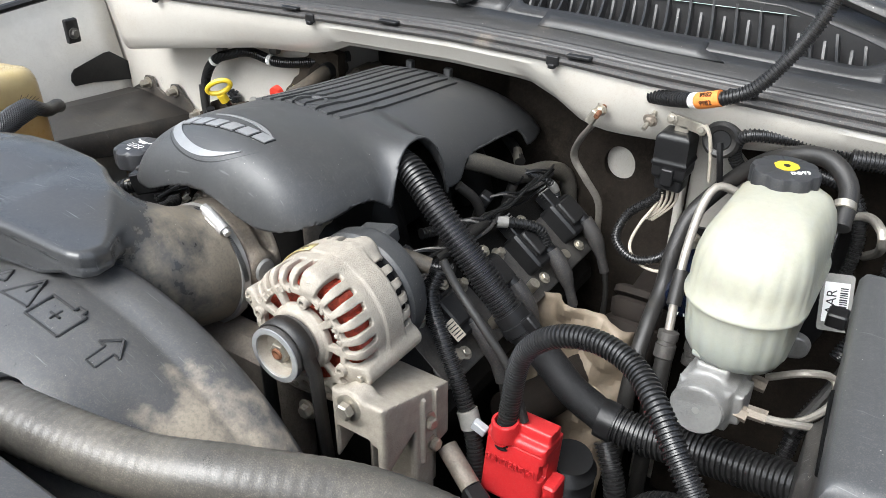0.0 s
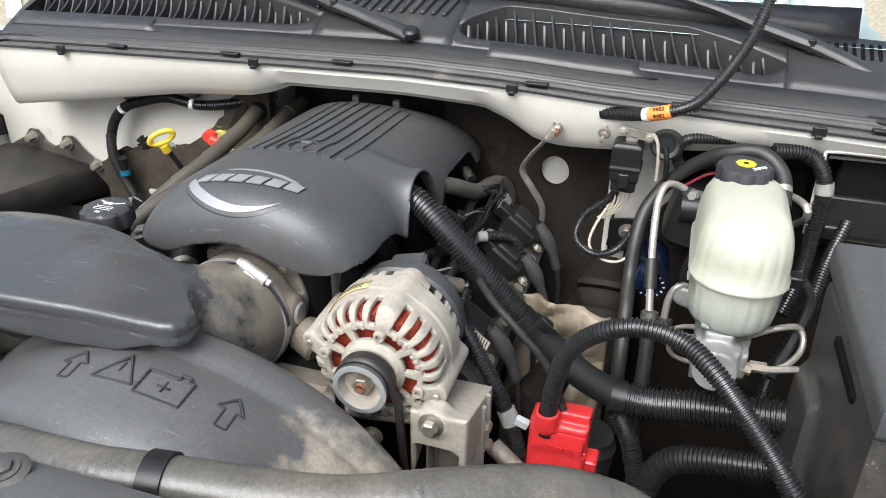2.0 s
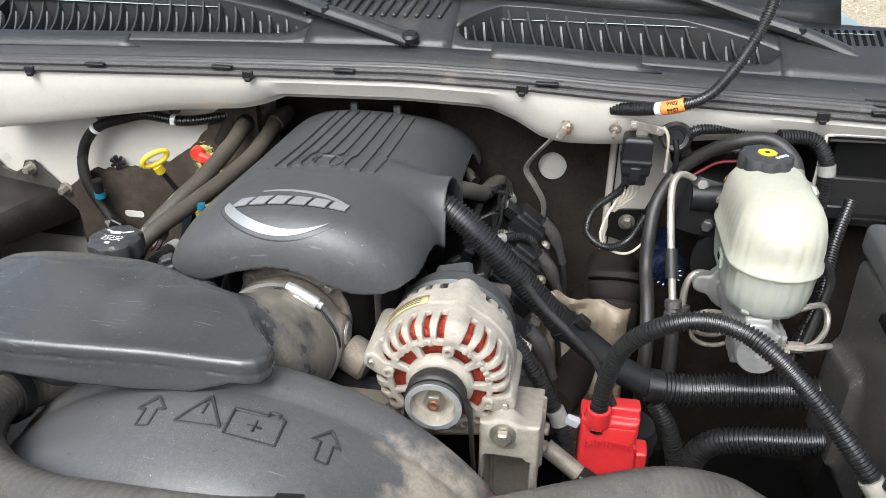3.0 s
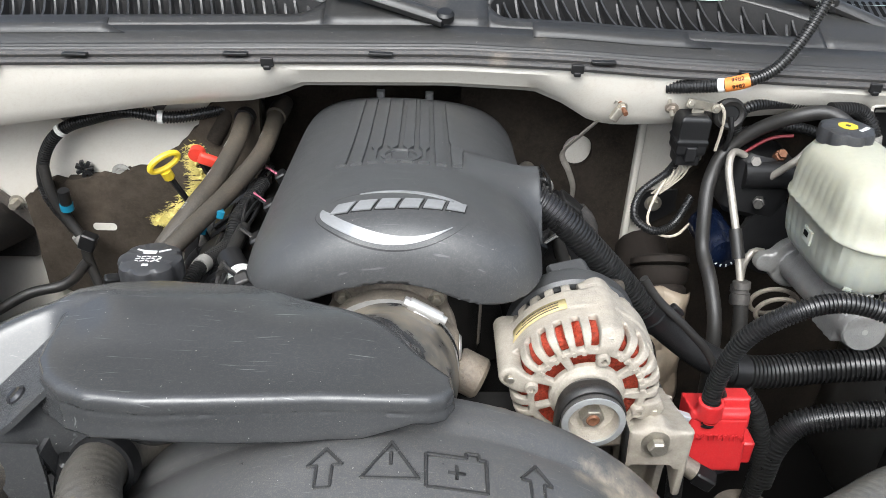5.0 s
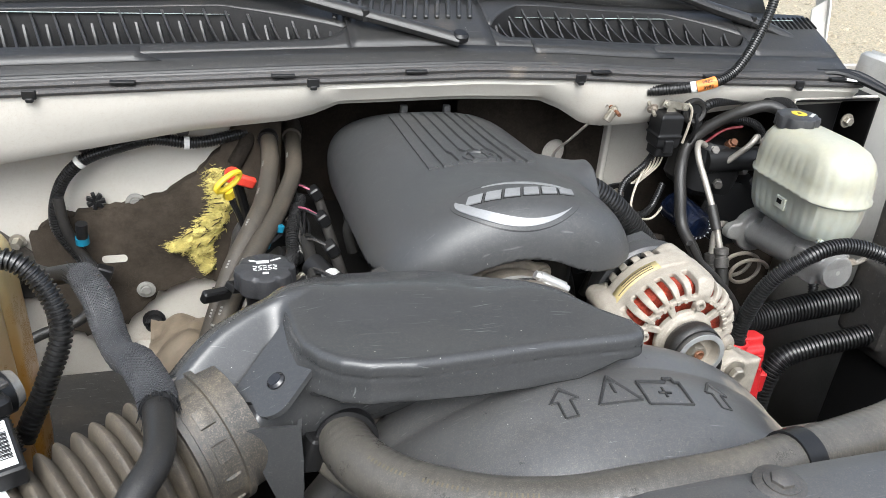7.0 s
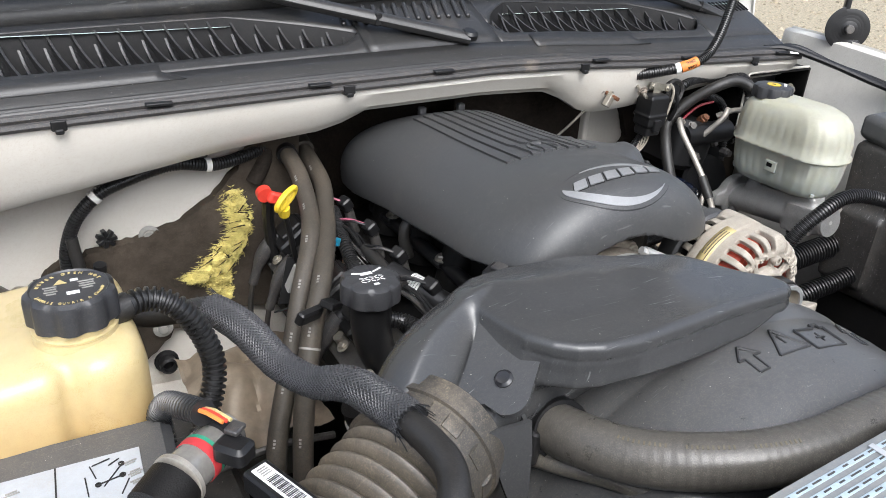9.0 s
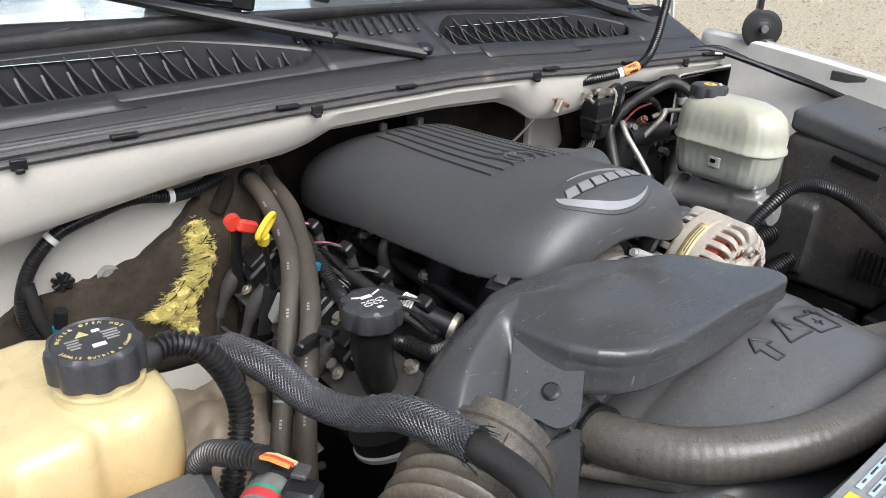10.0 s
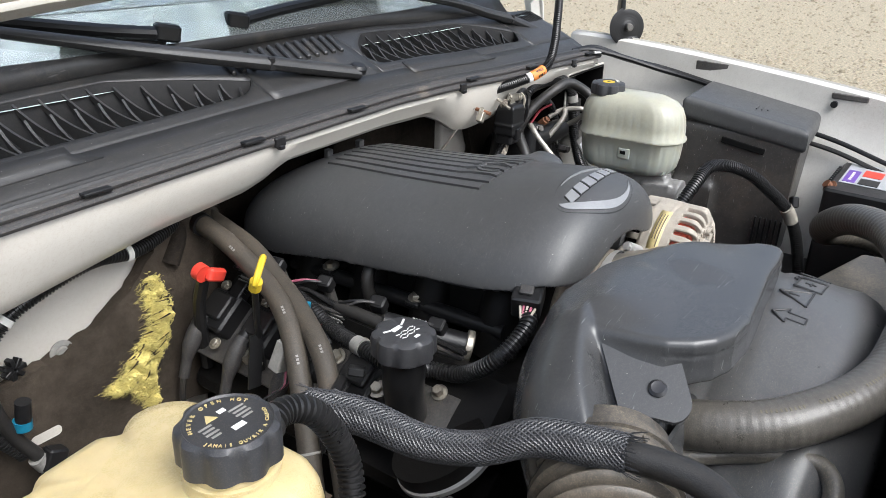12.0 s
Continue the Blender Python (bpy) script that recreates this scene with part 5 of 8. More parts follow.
def engine_block():
    t = thing("engine_block", (CX, 0.75, 0.45), "engine block, heads and intake manifold, near-black to hold the bay's shade", "engine")
    # block, heads and runners share the shade-darkened engine colour
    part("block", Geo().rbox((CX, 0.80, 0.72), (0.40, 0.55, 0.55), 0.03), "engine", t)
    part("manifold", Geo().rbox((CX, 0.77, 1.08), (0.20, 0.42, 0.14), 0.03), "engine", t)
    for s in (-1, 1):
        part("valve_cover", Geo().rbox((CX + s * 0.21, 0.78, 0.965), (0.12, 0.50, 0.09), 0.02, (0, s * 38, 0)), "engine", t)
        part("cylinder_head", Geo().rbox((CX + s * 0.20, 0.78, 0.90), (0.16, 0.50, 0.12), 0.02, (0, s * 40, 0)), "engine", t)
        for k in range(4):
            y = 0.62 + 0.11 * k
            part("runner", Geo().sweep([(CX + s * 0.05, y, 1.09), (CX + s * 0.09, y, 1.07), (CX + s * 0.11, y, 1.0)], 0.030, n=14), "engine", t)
    part("front_cover", Geo().rbox((CX, 0.50, 0.80), (0.30, 0.06, 0.40), 0.03), "aludark", t)
    part("transmission", Geo().rod((CX, 1.05, 0.72), (CX, 1.17, 0.70), 0.17, 30), "aludark", t)
    return t


engine_cover()
throttle()
intake_duct()
fan_shroud()
alternator()
bracket()
belt()
engine_block()


# ---- hoses and looms ----
def hoses():
    rh = thing("radiator_hose", (0.1, 0.22, 1.0), "thick dusty black radiator hose across the front", "hose")
    part("hose_body", Geo().sweep([(-0.18, 0.47, 1.04), (-0.25, 0.425, 1.060), (-0.291, 0.371, 1.080), (-0.300, 0.316, 1.098), (-0.273, 0.256, 1.110), (-0.215, 0.208, 1.122), (-0.152, 0.184, 1.130), (-0.085, 0.177, 1.137), (0.0, 0.176, 1.140), (0.063, 0.186, 1.139), (0.137, 0.199, 1.135), (0.209, 0.216, 1.132), (0.280, 0.248, 1.131),
                              (0.353, 0.297, 1.111), (0.412, 0.334, 1.075), (0.450, 0.343, 1.048), (0.493, 0.323, 1.037), (0.528, 0.273, 1.025), (0.55, 0.20, 0.98), (0.555, 0.15, 0.92)], lambda u: 0.0245 + 0.00022 * math.sin(940 * u), n=28, step=0.0025), "fronthose", rh)
    part("clip_band", Geo().lathe([(0.0245, -0.010), (0.0270, -0.010), (0.0270, 0.010), (0.0245, 0.010)], (0.063, 0.186, 1.139), (1, 0.16, -0.03), 28, cap=(False, False)), "blackclean", rh, "black plastic band")
    ca = np.array((-0.2985, 0.335, 1.092))
    cl = part("clamp", Geo().lathe([(0.0245, -0.007), (0.0290, -0.007), (0.0290, 0.007), (0.0245, 0.007)], ca, (-0.12, -0.93, 0.3), 28, cap=(False, False)), "blackclean", rh, "black spring clamp")
    part("clamp_lug", Geo().rbox(ca + (-0.032, 0.0, -0.01), (0.02, 0.02, 0.035), 0.004, (0, 20, 20)), "blackclean", cl)
    c, _ = spline([(-0.300, 0.316, 1.098), (-0.273, 0.256, 1.110), (-0.215, 0.208, 1.122), (-0.152, 0.184, 1.130), (-0.085, 0.177, 1.137), (0.0, 0.176, 1.140)], 0.004)
    for k in range(4, 52):
        if k % 13 > 9:
            continue
        tn = (c[k + 1] - c[k - 1]) / np.linalg.norm(c[k + 1] - c[k - 1])
        sd = np.array(Vector(np.cross(tn, (0, 0, 1))).normalized())
        up = np.cross(sd, tn)
        nn = up * 0.93 - sd * 0.36 * np.sign(np.cross(tn, up).dot(sd)) * -1
        nn = nn / np.linalg.norm(nn)
        wd = np.cross(nn, tn)
        q = c[k] + nn * 0.0246
        ring = [q - wd * 0.0018 - tn * 0.0008, q + wd * 0.0018 - tn * 0.0008, q + wd * 0.0018 + tn * 0.0008, q - wd * 0.0018 + tn * 0.0008]
        part("print_bar", Geo().loft([ring, [p + nn * 0.0004 for p in ring]]), "label_faint", rh)
    for pts in ([(-0.315, 1.06, 1.13), (-0.32, 1.02, 1.128), (-0.322, 0.96, 1.113), (-0.337, 0.88, 1.09), (-0.359, 0.82, 1.07), (-0.393, 0.765, 1.03), (-0.43, 0.715, 0.95), (-0.47, 0.66, 0.85), (-0.49, 0.6, 0.7)],
                [(-0.272, 1.11, 1.12), (-0.278, 1.07, 1.118), (-0.285, 0.965, 1.097), (-0.31, 0.885, 1.08), (-0.335, 0.82, 1.068), (-0.375, 0.74, 1.045), (-0.41, 0.69, 0.99), (-0.44, 0.64, 0.88), (-0.46, 0.58, 0.7)]):
        hh = thing("heater_hose", pts[3], "brown dusty rubber heater hose from firewall past the filler cap", "hose", "heater hoses")
        part("hose_body", Geo().sweep(pts, 0.0135, n=18), "heater", hh)
        c, _ = spline(pts, 0.004)
        for k in range(30, len(c) - 45, 17):
            tn = (c[k + 1] - c[k - 1]) / np.linalg.norm(c[k + 1] - c[k - 1])
            sd = np.array(Vector(np.cross(tn, (-0.6, -0.8, 0.25))).normalized())
            nn = np.cross(sd, tn)
            nn *= -np.sign(nn[1])
            for e in range(3):
                q = c[k] + nn * 0.0134 + tn * 0.0045 * (e - 1)
                part("print_bar", Geo().loft([[q - sd * 0.0016 - tn * 0.0014, q + sd * 0.0016 - tn * 0.0014, q + sd * 0.0016 + tn * 0.0014, q - sd * 0.0016 + tn * 0.0014], [q - sd * 0.0016 - tn * 0.0014 + nn * 0.0005, q + sd * 0.0016 - tn * 0.0014 + nn * 0.0005, q + sd * 0.0016 + tn * 0.0014 + nn * 0.0005, q - sd * 0.0016 + tn * 0.0014 + nn * 0.0005]]), "tape", hh)
        k = int(len(c) * 0.60)
        part("band", Geo().lathe([(0.0138, -0.0015), (0.0142, 0.0), (0.0138, 0.0015)], c[k], c[k + 1] - c[k - 1], 20, cap=(False, False)), "tape", hh)
    hose("wiring_loom", [(-0.30, 1.06, 1.15), (-0.364, 1.03, 1.136), (-0.432, 1.009, 1.13), (-0.495, 1.0, 1.141), (-0.551, 1.005, 1.127), (-0.604, 1.006, 1.106), (-0.642, 1.008, 1.061), (-0.655, 1.008, 0.995), (-0.62, 1.0, 0.93)], 0.0098, "loom", "black corrugated wiring loom clipped to the firewall", ridge=(0.0045, 0.0012))
    hose("bypass_hose", [(-0.325, 0.36, 1.055), (-0.31, 0.318, 1.067), (-0.281, 0.28, 1.07), (-0.26, 0.243, 1.072), (-0.252, 0.212, 1.070), (-0.272, 0.195, 1.062), (-0.305, 0.196, 1.045), (-0.345, 0.21, 1.01), (-0.37, 0.22, 0.95)], 0.0095, "radhose", "thin dusty rubber bypass hose under the radiator hose")
    SLEEVE = [(-0.548, 0.590, 1.141), (-0.535, 0.562, 1.140), (-0.525, 0.538, 1.136), (-0.511, 0.490, 1.126), (-0.496, 0.443, 1.133), (-0.478, 0.401, 1.153), (-0.461, 0.357, 1.154), (-0.456, 0.330, 1.157)]
    hose("vapour_hose", [(-0.66, 0.70, 1.09), (-0.627, 0.678, 1.104), (-0.595, 0.642, 1.113), (-0.551, 0.594, 1.141), (-0.535, 0.562, 1.140)], 0.011, "rubber", "black rubber hose running into a braided sleeve")
    hose("sleeved_hose", SLEEVE, lambda u: 0.0145 + 0.001 * math.sin(9 * u), "braid", "hose in a black braided sleeve with frayed ends", n=20)
    weave = Geo()
    c, dist = spline(SLEEVE, 0.0035)
    tan = np.gradient(c, axis=0)
    tan /= np.linalg.norm(tan, axis=1)[:, None]
    side = frame_of(tan[0])[0]
    sides = []
    for i in range(len(c)):
        side = side - tan[i] * side.dot(tan[i])
        side /= np.linalg.norm(side)
        sides.append(side)
    sides = np.array(sides)
    ups = np.cross(tan, sides)
    for turn in (1, -1):
        for k in range(24):
            a = 2 * math.pi * k / 24 + turn * dist / 0.0165
            rad = 0.0152 + 0.001 * np.sin(9 * dist / dist[-1]) + 0.0006 * np.sin(a * 12)
            p = c + rad[:, None] * (np.cos(a)[:, None] * sides + np.sin(a)[:, None] * ups)
            out_ = (p - c) / rad[:, None]
            wide = np.cross(out_, np.gradient(p, axis=0))
            wide /= np.linalg.norm(wide, axis=1)[:, None]
            weave.loft([[q - v * 0.0009, q + n_ * 0.0006, q + v * 0.0009, q - n_ * 0.0003] for q, v, n_ in zip(p, wide, out_)])
    tagged(solo("sleeve_weave", weave, "strand", "woven grey-black strands of the braided hose sleeve", "braided sleeve"), kind="stuff")
    hose("vapour_hose", [(-0.461, 0.357, 1.154), (-0.454, 0.304, 1.158), (-0.455, 0.268, 1.157), (-0.472, 0.235, 1.149), (-0.498, 0.192, 1.114), (-0.53, 0.15, 1.05)], 0.0125, "rubber", "black rubber hose leaving a braided sleeve")
    ol = hose("overflow_loom", [(-0.645, 0.538, 1.189), (-0.614, 0.549, 1.190), (-0.589, 0.544, 1.179), (-0.570, 0.537, 1.148), (-0.564, 0.526, 1.110), (-0.583, 0.508, 1.062), (-0.611, 0.490, 1.005)], 0.0115, "loom", "black corrugated conduit from the coolant cap", ridge=(0.0056, 0.0021), n=20)
    part("end_cuff", Geo().sweep([(-0.650, 0.536, 1.188), (-0.638, 0.541, 1.1895), (-0.630, 0.544, 1.190)], 0.0128, n=16, step=0.004), "rubber", ol)
    ml = hose("main_loom", [(0.085, 0.70, 1.166), (0.11, 0.694, 1.158), (0.145, 0.685, 1.131), (0.192, 0.683, 1.083), (0.24, 0.685, 1.029), (0.275, 0.688, 0.992)], 0.0185, "loom", "thick black corrugated wiring loom from under the cover", ridge=(0.0052, 0.0018), n=20)
    part("end_band", Geo().sweep([(0.252, 0.686, 1.016), (0.262, 0.687, 1.005), (0.275, 0.688, 0.992)], 0.0205, n=20, step=0.004), "blackclean", ml)
    hose("taped_loom", [(0.268, 0.688, 1.0), (0.31, 0.69, 0.963), (0.348, 0.683, 0.938), (0.40, 0.681, 0.916)], 0.02, "woven", "tape-wrapped section of the wiring loom", n=20)
    ml = hose("main_loom", [(0.392, 0.681, 0.918), (0.44, 0.682, 0.916), (0.50, 0.68, 0.927), (0.56, 0.672, 0.94), (0.62, 0.66, 0.955)], 0.0225, "loom", "thick black corrugated wiring loom entering the fuse box", ridge=(0.0062, 0.0022), n=22)
    part("end_band", Geo().sweep([(0.386, 0.681, 0.919), (0.395, 0.681, 0.918), (0.405, 0.681, 0.9172)], 0.0238, n=22, step=0.004), "blackclean", ml)
    hose("battery_cable", [(0.317, 0.572, 0.925), (0.32, 0.577, 0.99), (0.335, 0.568, 1.06), (0.372, 0.553, 1.108), (0.416, 0.55, 1.124), (0.458, 0.538, 1.122), (0.49, 0.512, 1.112), (0.519, 0.488, 1.092), (0.548, 0.468, 1.066), (0.572, 0.448, 1.042), (0.595, 0.43, 1.012), (0.61, 0.41, 0.96), (0.615, 0.39, 0.88)], 0.0115, "loom", "black corrugated battery cable arching from the red terminal cover", ridge=(0.0045, 0.0014))
    hose("engine_loom", [(0.19, 0.63, 1.08), (0.189, 0.613, 1.052), (0.217, 0.597, 1.013), (0.246, 0.586, 0.971), (0.271, 0.576, 0.923), (0.288, 0.562, 0.873), (0.295, 0.55, 0.78)], 0.0105, "loom", "black corrugated loom beside the alternator", ridge=(0.0045, 0.0013))
    hose("charge_cable", [(0.215, 0.60, 1.118), (0.236, 0.598, 1.09), (0.274, 0.592, 1.055), (0.309, 0.590, 1.015), (0.335, 0.583, 0.96)], 0.005, "rubber", "grey-black cable from alternator to terminal cover", "cable")
    hose("hood_loom", [(0.313, 0.935, 1.227), (0.35, 0.915, 1.235), (0.395, 0.892, 1.25), (0.435, 0.893, 1.268), (0.461, 0.899, 1.30), (0.481, 0.908, 1.335), (0.495, 0.915, 1.37), (0.505, 0.925, 1.42), (0.51, 0.94, 1.55)], 0.0085, "loom", "black corrugated loom rising to the hood", ridge=(0.004, 0.001))
    hose("ground_strap", [(0.242, 0.940, 1.203), (0.223, 0.962, 1.163), (0.2, 0.975, 1.13), (0.182, 1.0, 1.09), (0.198, 1.013, 1.053), (0.214, 1.036, 1.007), (0.212, 1.05, 0.95)], 0.0055, "pipe", "braided tinned ground strap bolted to the cowl", "ground strap", flat=0.4)
    bh = thing("booster_hose", (0.44, 0.9, 1.1), "black rubber brake booster hose", "hose")
    part("hose_body", Geo().sweep([(0.565, 0.83, 1.16), (0.56, 0.87, 1.19), (0.53, 0.894, 1.208), (0.488, 0.905, 1.198), (0.449, 0.93, 1.165), (0.415, 0.94, 1.125), (0.39, 0.91, 1.09), (0.383, 0.883, 1.049), (0.383, 0.858, 1.003), (0.386, 0.808, 0.973), (0.389, 0.765, 0.92), (0.39, 0.74, 0.8)], 0.0105, n=16), "rubber", bh)
    part("hose_clamp", Geo().lathe([(0.0108, -0.005), (0.0122, -0.004), (0.0122, 0.004), (0.0108, 0.005)], (0.562, 0.85, 1.176), (-0.1, 0.75, 0.6), 20, cap=(False, False)), "zinc", bh, "steel hose clamp")
    hose("relay_loom", [(0.345, 0.93, 1.12), (0.335, 0.94, 1.09), (0.298, 0.937, 1.054), (0.291, 0.92, 1.021), (0.322, 0.91, 1.003), (0.356, 0.925, 1.01), (0.38, 0.94, 1.05)], 0.0065, "loom", "thin black corrugated loom looping below the relay", ridge=(0.004, 0.001))
    hose("upper_loom", [(0.44, 0.95, 1.14), (0.422, 0.94, 1.17), (0.431, 0.932, 1.2), (0.48, 0.945, 1.203), (0.525, 0.95, 1.2), (0.58, 0.945, 1.195), (0.62, 0.95, 1.17), (0.635, 0.96, 1.11), (0.63, 0.96, 1.05)], 0.0085, "loom", "black corrugated loom below the cowl", ridge=(0.0045, 0.0012))
    hose("steel_line", [(0.42, 0.785, 0.985), (0.412, 0.82, 1.045), (0.408, 0.851, 1.082), (0.407, 0.89, 1.118), (0.415, 0.912, 1.136), (0.435, 0.925, 1.13), (0.455, 0.93, 1.115)], 0.0055, "pipe", "pale steel hydraulic line with a bend", "pipe")


hoses()


# ---- brake side ----
def brake_unit():
    t = thing("brake_master_cylinder", (0.512, 0.74, 1.0), "grey cast brake master cylinder nose-up on its booster", "master cylinder")
    f, b = np.array((0.502, 0.616, 1.036)), np.array((0.512, 0.90, 0.994))
    d = (b - f) / np.linalg.norm(b - f)
    def cast(x, y, z):
        w = (y - f[1]) / d[1]
        cx, cz = f[0] + d[0] * w, f[2] + d[2] * w
        r = np.hypot(x - cx, z - cz)
        g = slab(r - 0.027, np.maximum(-w, w - 0.20), 0.003)
        # squared nose with a flat top web under the reservoir
        g = join(g, slab(np.maximum(np.abs(x - cx) - 0.0265, np.abs(z - cz + 0.002) - 0.0245), np.abs(w - 0.047) - 0.033, 0.008), 0.004)
        g = join(g, slab(np.maximum(np.abs(x - cx - 0.026) - 0.010, np.abs(z - cz) - 0.018), np.abs(w - 0.045) - 0.022, 0.004), 0.005)
        g = join(g, slab(np.maximum(np.abs(x - cx) - 0.017, np.abs(z - cz - 0.026) - 0.012), np.abs(w - 0.105) - 0.075, 0.005), 0.008)
        for k in (0.085, 0.165):
            g = join(g, slab(np.hypot(x - cx, w - k) - 0.0175, np.abs(z - cz - 0.036) - 0.014, 0.003), 0.005)
        g = join(g, slab(r - 0.041, np.abs(w - 0.213) - 0.010, 0.003), 0.006)
        for e in (-1, 1):
            g = join(g, slab(np.hypot(x - cx - e * 0.046, z - cz) - 0.015, np.abs(w - 0.213) - 0.009, 0.003), 0.010)
        return g
    part("casting", moulded(cast, (0.435, 0.605, 0.94), (0.585, 0.865, 1.095), 0.0032), "mcyl", t, sharp=45)
    part("end_plug", Geo().lathe([(0.003, -0.0012), (0.0245, -0.0012), (0.0255, -0.0002), (0.0258, 0.002)], f, d, 36), "mcyl", t, "flat round end face")
    part("plug_hole", Geo().lathe([(0.0038, -0.0014), (0.0036, -0.0012), (0.001, 0.0015)], f, d, 16), "steel", t)
    for k, s in ((0.03, 1), (0.10, 1)):
        part("outlet", Geo().rod(f + d * k, f + d * k + (0.042, 0, -0.004), 0.008, 6), "aludark", t)
    return t


def reservoir():
    t = thing("brake_fluid_reservoir", (0.512, 0.74, 1.075), "milky translucent brake fluid reservoir with black cap", "fluid reservoir")
    tilt = radians(-1.5)
    rot = np.array(Matrix.Rotation(tilt, 3, "X"))
    o = np.array((0.512, 0.735, 1.075))
    ribs = lambda i, z: 0.011 * (0.5 + 0.5 * math.cos(2 * math.pi * 32 * i / 192)) ** 2 * (0.0 if 0.056 < z < 0.065 else max(0.0, min(1.0, (0.13 - z) / 0.03)))
    def ring(w, l, z, r, dy=0.0):
        base = np.array(rounded(w, l, r, 8) + rounded(w, l, r, 8)[:1])
        d = np.r_[0, np.cumsum(np.linalg.norm(np.diff(base, axis=0), axis=1))]
        q = np.column_stack([np.interp(np.linspace(0, d[-1], 192, endpoint=False), d, base[:, k]) for k in range(2)])
        return [o + rot @ np.array((u * (1 - ribs(i, z)), (v + dy) * (1 - ribs(i, z)), z)) for i, (u, v) in enumerate(q)]
    levels = [(0.07, 0.14, -0.012, 0.03, 0), (0.088, 0.174, -0.008, 0.040, 0), (0.099, 0.192, 0.004, 0.047, 0), (0.104, 0.200, 0.022, 0.049, 0), (0.109, 0.207, 0.055, 0.052, 0), (0.1155, 0.217, 0.058, 0.0555, 0), (0.1155, 0.217, 0.062, 0.0555, 0), (0.110, 0.210, 0.066, 0.053, 0),
              (0.109, 0.208, 0.085, 0.050, 0.0), (0.106, 0.203, 0.103, 0.048, 0.001), (0.099, 0.192, 0.118, 0.045, 0.002), (0.088, 0.172, 0.129, 0.040, 0.004), (0.070, 0.138, 0.137, 0.033, 0.008), (0.045, 0.09, 0.141, 0.021, 0.014)]
    part("body", Geo().loft([ring(*q) for q in levels]), "res", t, sharp=50)
    for y in (0.656, 0.8185):
        part("lug", Geo().lathe([(0.0028, -0.005), (0.0065, -0.005), (0.0072, -0.004), (0.0072, 0.004), (0.0065, 0.005), (0.0028, 0.005)], (0.4865, y, 1.076), (1, -0.3, 0), 16, cap=(False, False)), "res", t)
        part("lug_web", Geo().rbox((0.492, y, 1.086), (0.010, 0.010, 0.020), 0.003), "res", t)
    part("catch", Geo().rbox((0.4590, 0.727, 1.106), (0.004, 0.024, 0.020), 0.0018), "res", t)
    # solid block, black as the shade of an opening
    part("catch_hole", Geo().rbox((0.4568, 0.729, 1.108), (0.0015, 0.011, 0.007), 0.0006), "shade_black", t, "black block for a shaded square opening")
    c = np.array((0.505, 0.795, 1.204))
    part("neck", Geo().lathe([(0.024, -0.02), (0.024, 0.012)], c, (0, 0, 1), 24), "res", t)
    cap = part("cap", Geo().lathe([(0.029, 0.002), (0.0335, 0.004), (0.0335, 0.019), (0.0322, 0.0232), (0.028, 0.0252), (0.012, 0.0255)], c, (0, 0, 1), 80, wave=lambda a, i: 1.03 - 0.09 * (0.5 - 0.5 * math.cos(8 * a)) ** 2 if 0 < i < 4 else 1.0), "cap", t, "black fluted cap")
    part("yellow_disc", Geo().lathe([(0.0125, 0.0254), (0.0125, 0.0262)], c, (0, 0, 1), 8), "yellow", cap)
    part("cap_mark", Geo().lathe([(0.0035, 0.0262), (0.0035, 0.0266)], c, (0, 0, 1), 16), "blackclean", cap)
    writing("DOT3", 0.0075, c + (0.016, -0.012, 0.0262), (0.8, 0.6, 0), (-0.6, 0.8, 0), "ink", cap)
    return t


M["box_side"] = mat("fuse_box_plastic", (0.038, 0.037, 0.036), 0.34, var=0.35, bump=0.25, dust=0.6, dust_scale=9, dust_col=(0.15, 0.125, 0.095), heavy=0.55, speck=1.6, scratch=1.6)


def fuse_box():
    t = thing("fuse_box", (0.71, 0.56, 0.85), "large dark grey plastic fuse box with domed lid", "fuse box")
    def case(x, y, z):
        u, v, w = x - 0.728, y - 0.566, z
        a = radians(5)
        u, v = u * math.cos(a) + v * math.sin(a), -u * math.sin(a) + v * math.cos(a)
        k = 1.0 - 0.30 * np.maximum(0.0, 1.13 - w)
        body = slab(np.maximum(np.abs(u) - 0.1125 * k, np.abs(v) - 0.1175 * k), np.maximum(w - 1.16, 0.86 - w), 0.020)
        # pocket towards the loom
        body = join(body, slab(np.maximum(np.abs(u + 0.10) - 0.02, np.abs(v - 0.075) - 0.04), np.abs(w - 0.96) - 0.07, 0.010), 0.02)
        return body
    part("body", moulded(case, (0.59, 0.42, 0.85), (0.87, 0.71, 1.17), 0.005), "box_side", t, sharp=50)
    def cap(x, y, z):
        u, v = x - 0.728, y - 0.562
        a = radians(5)
        u, v = u * math.cos(a) + v * math.sin(a), -u * math.sin(a) + v * math.cos(a)
        top = 1.184 + 0.150 * v - 0.03 * u
        return slab(np.maximum(np.abs(u) - 0.1165, np.abs(v) - 0.1215), np.maximum(z - top, top - 0.047 - z), 0.014)
    part("lid", moulded(cap, (0.59, 0.41, 1.08), (0.87, 0.71, 1.23), 0.004), "cover", t, sharp=50)
    for k, n in enumerate((0.040, 0.034, 0.012)):
        part("raised_bar", Geo().rbox((0.690 + 0.002 * k, 0.548 - 0.010 * k, 1.1855 - 0.0016 * k), (n, 0.0025, 0.003), 0.0008, (9, 2, 6)), "cover", t)
    # solid bar painted as the shaded gap below the lid
    part("latch_slot", Geo().rbox((0.6175, 0.545, 1.122), (0.010, 0.085, 0.012), 0.002, (9, 0, 6)), "shade_black", t, "black bar for the shaded slot under the lid")
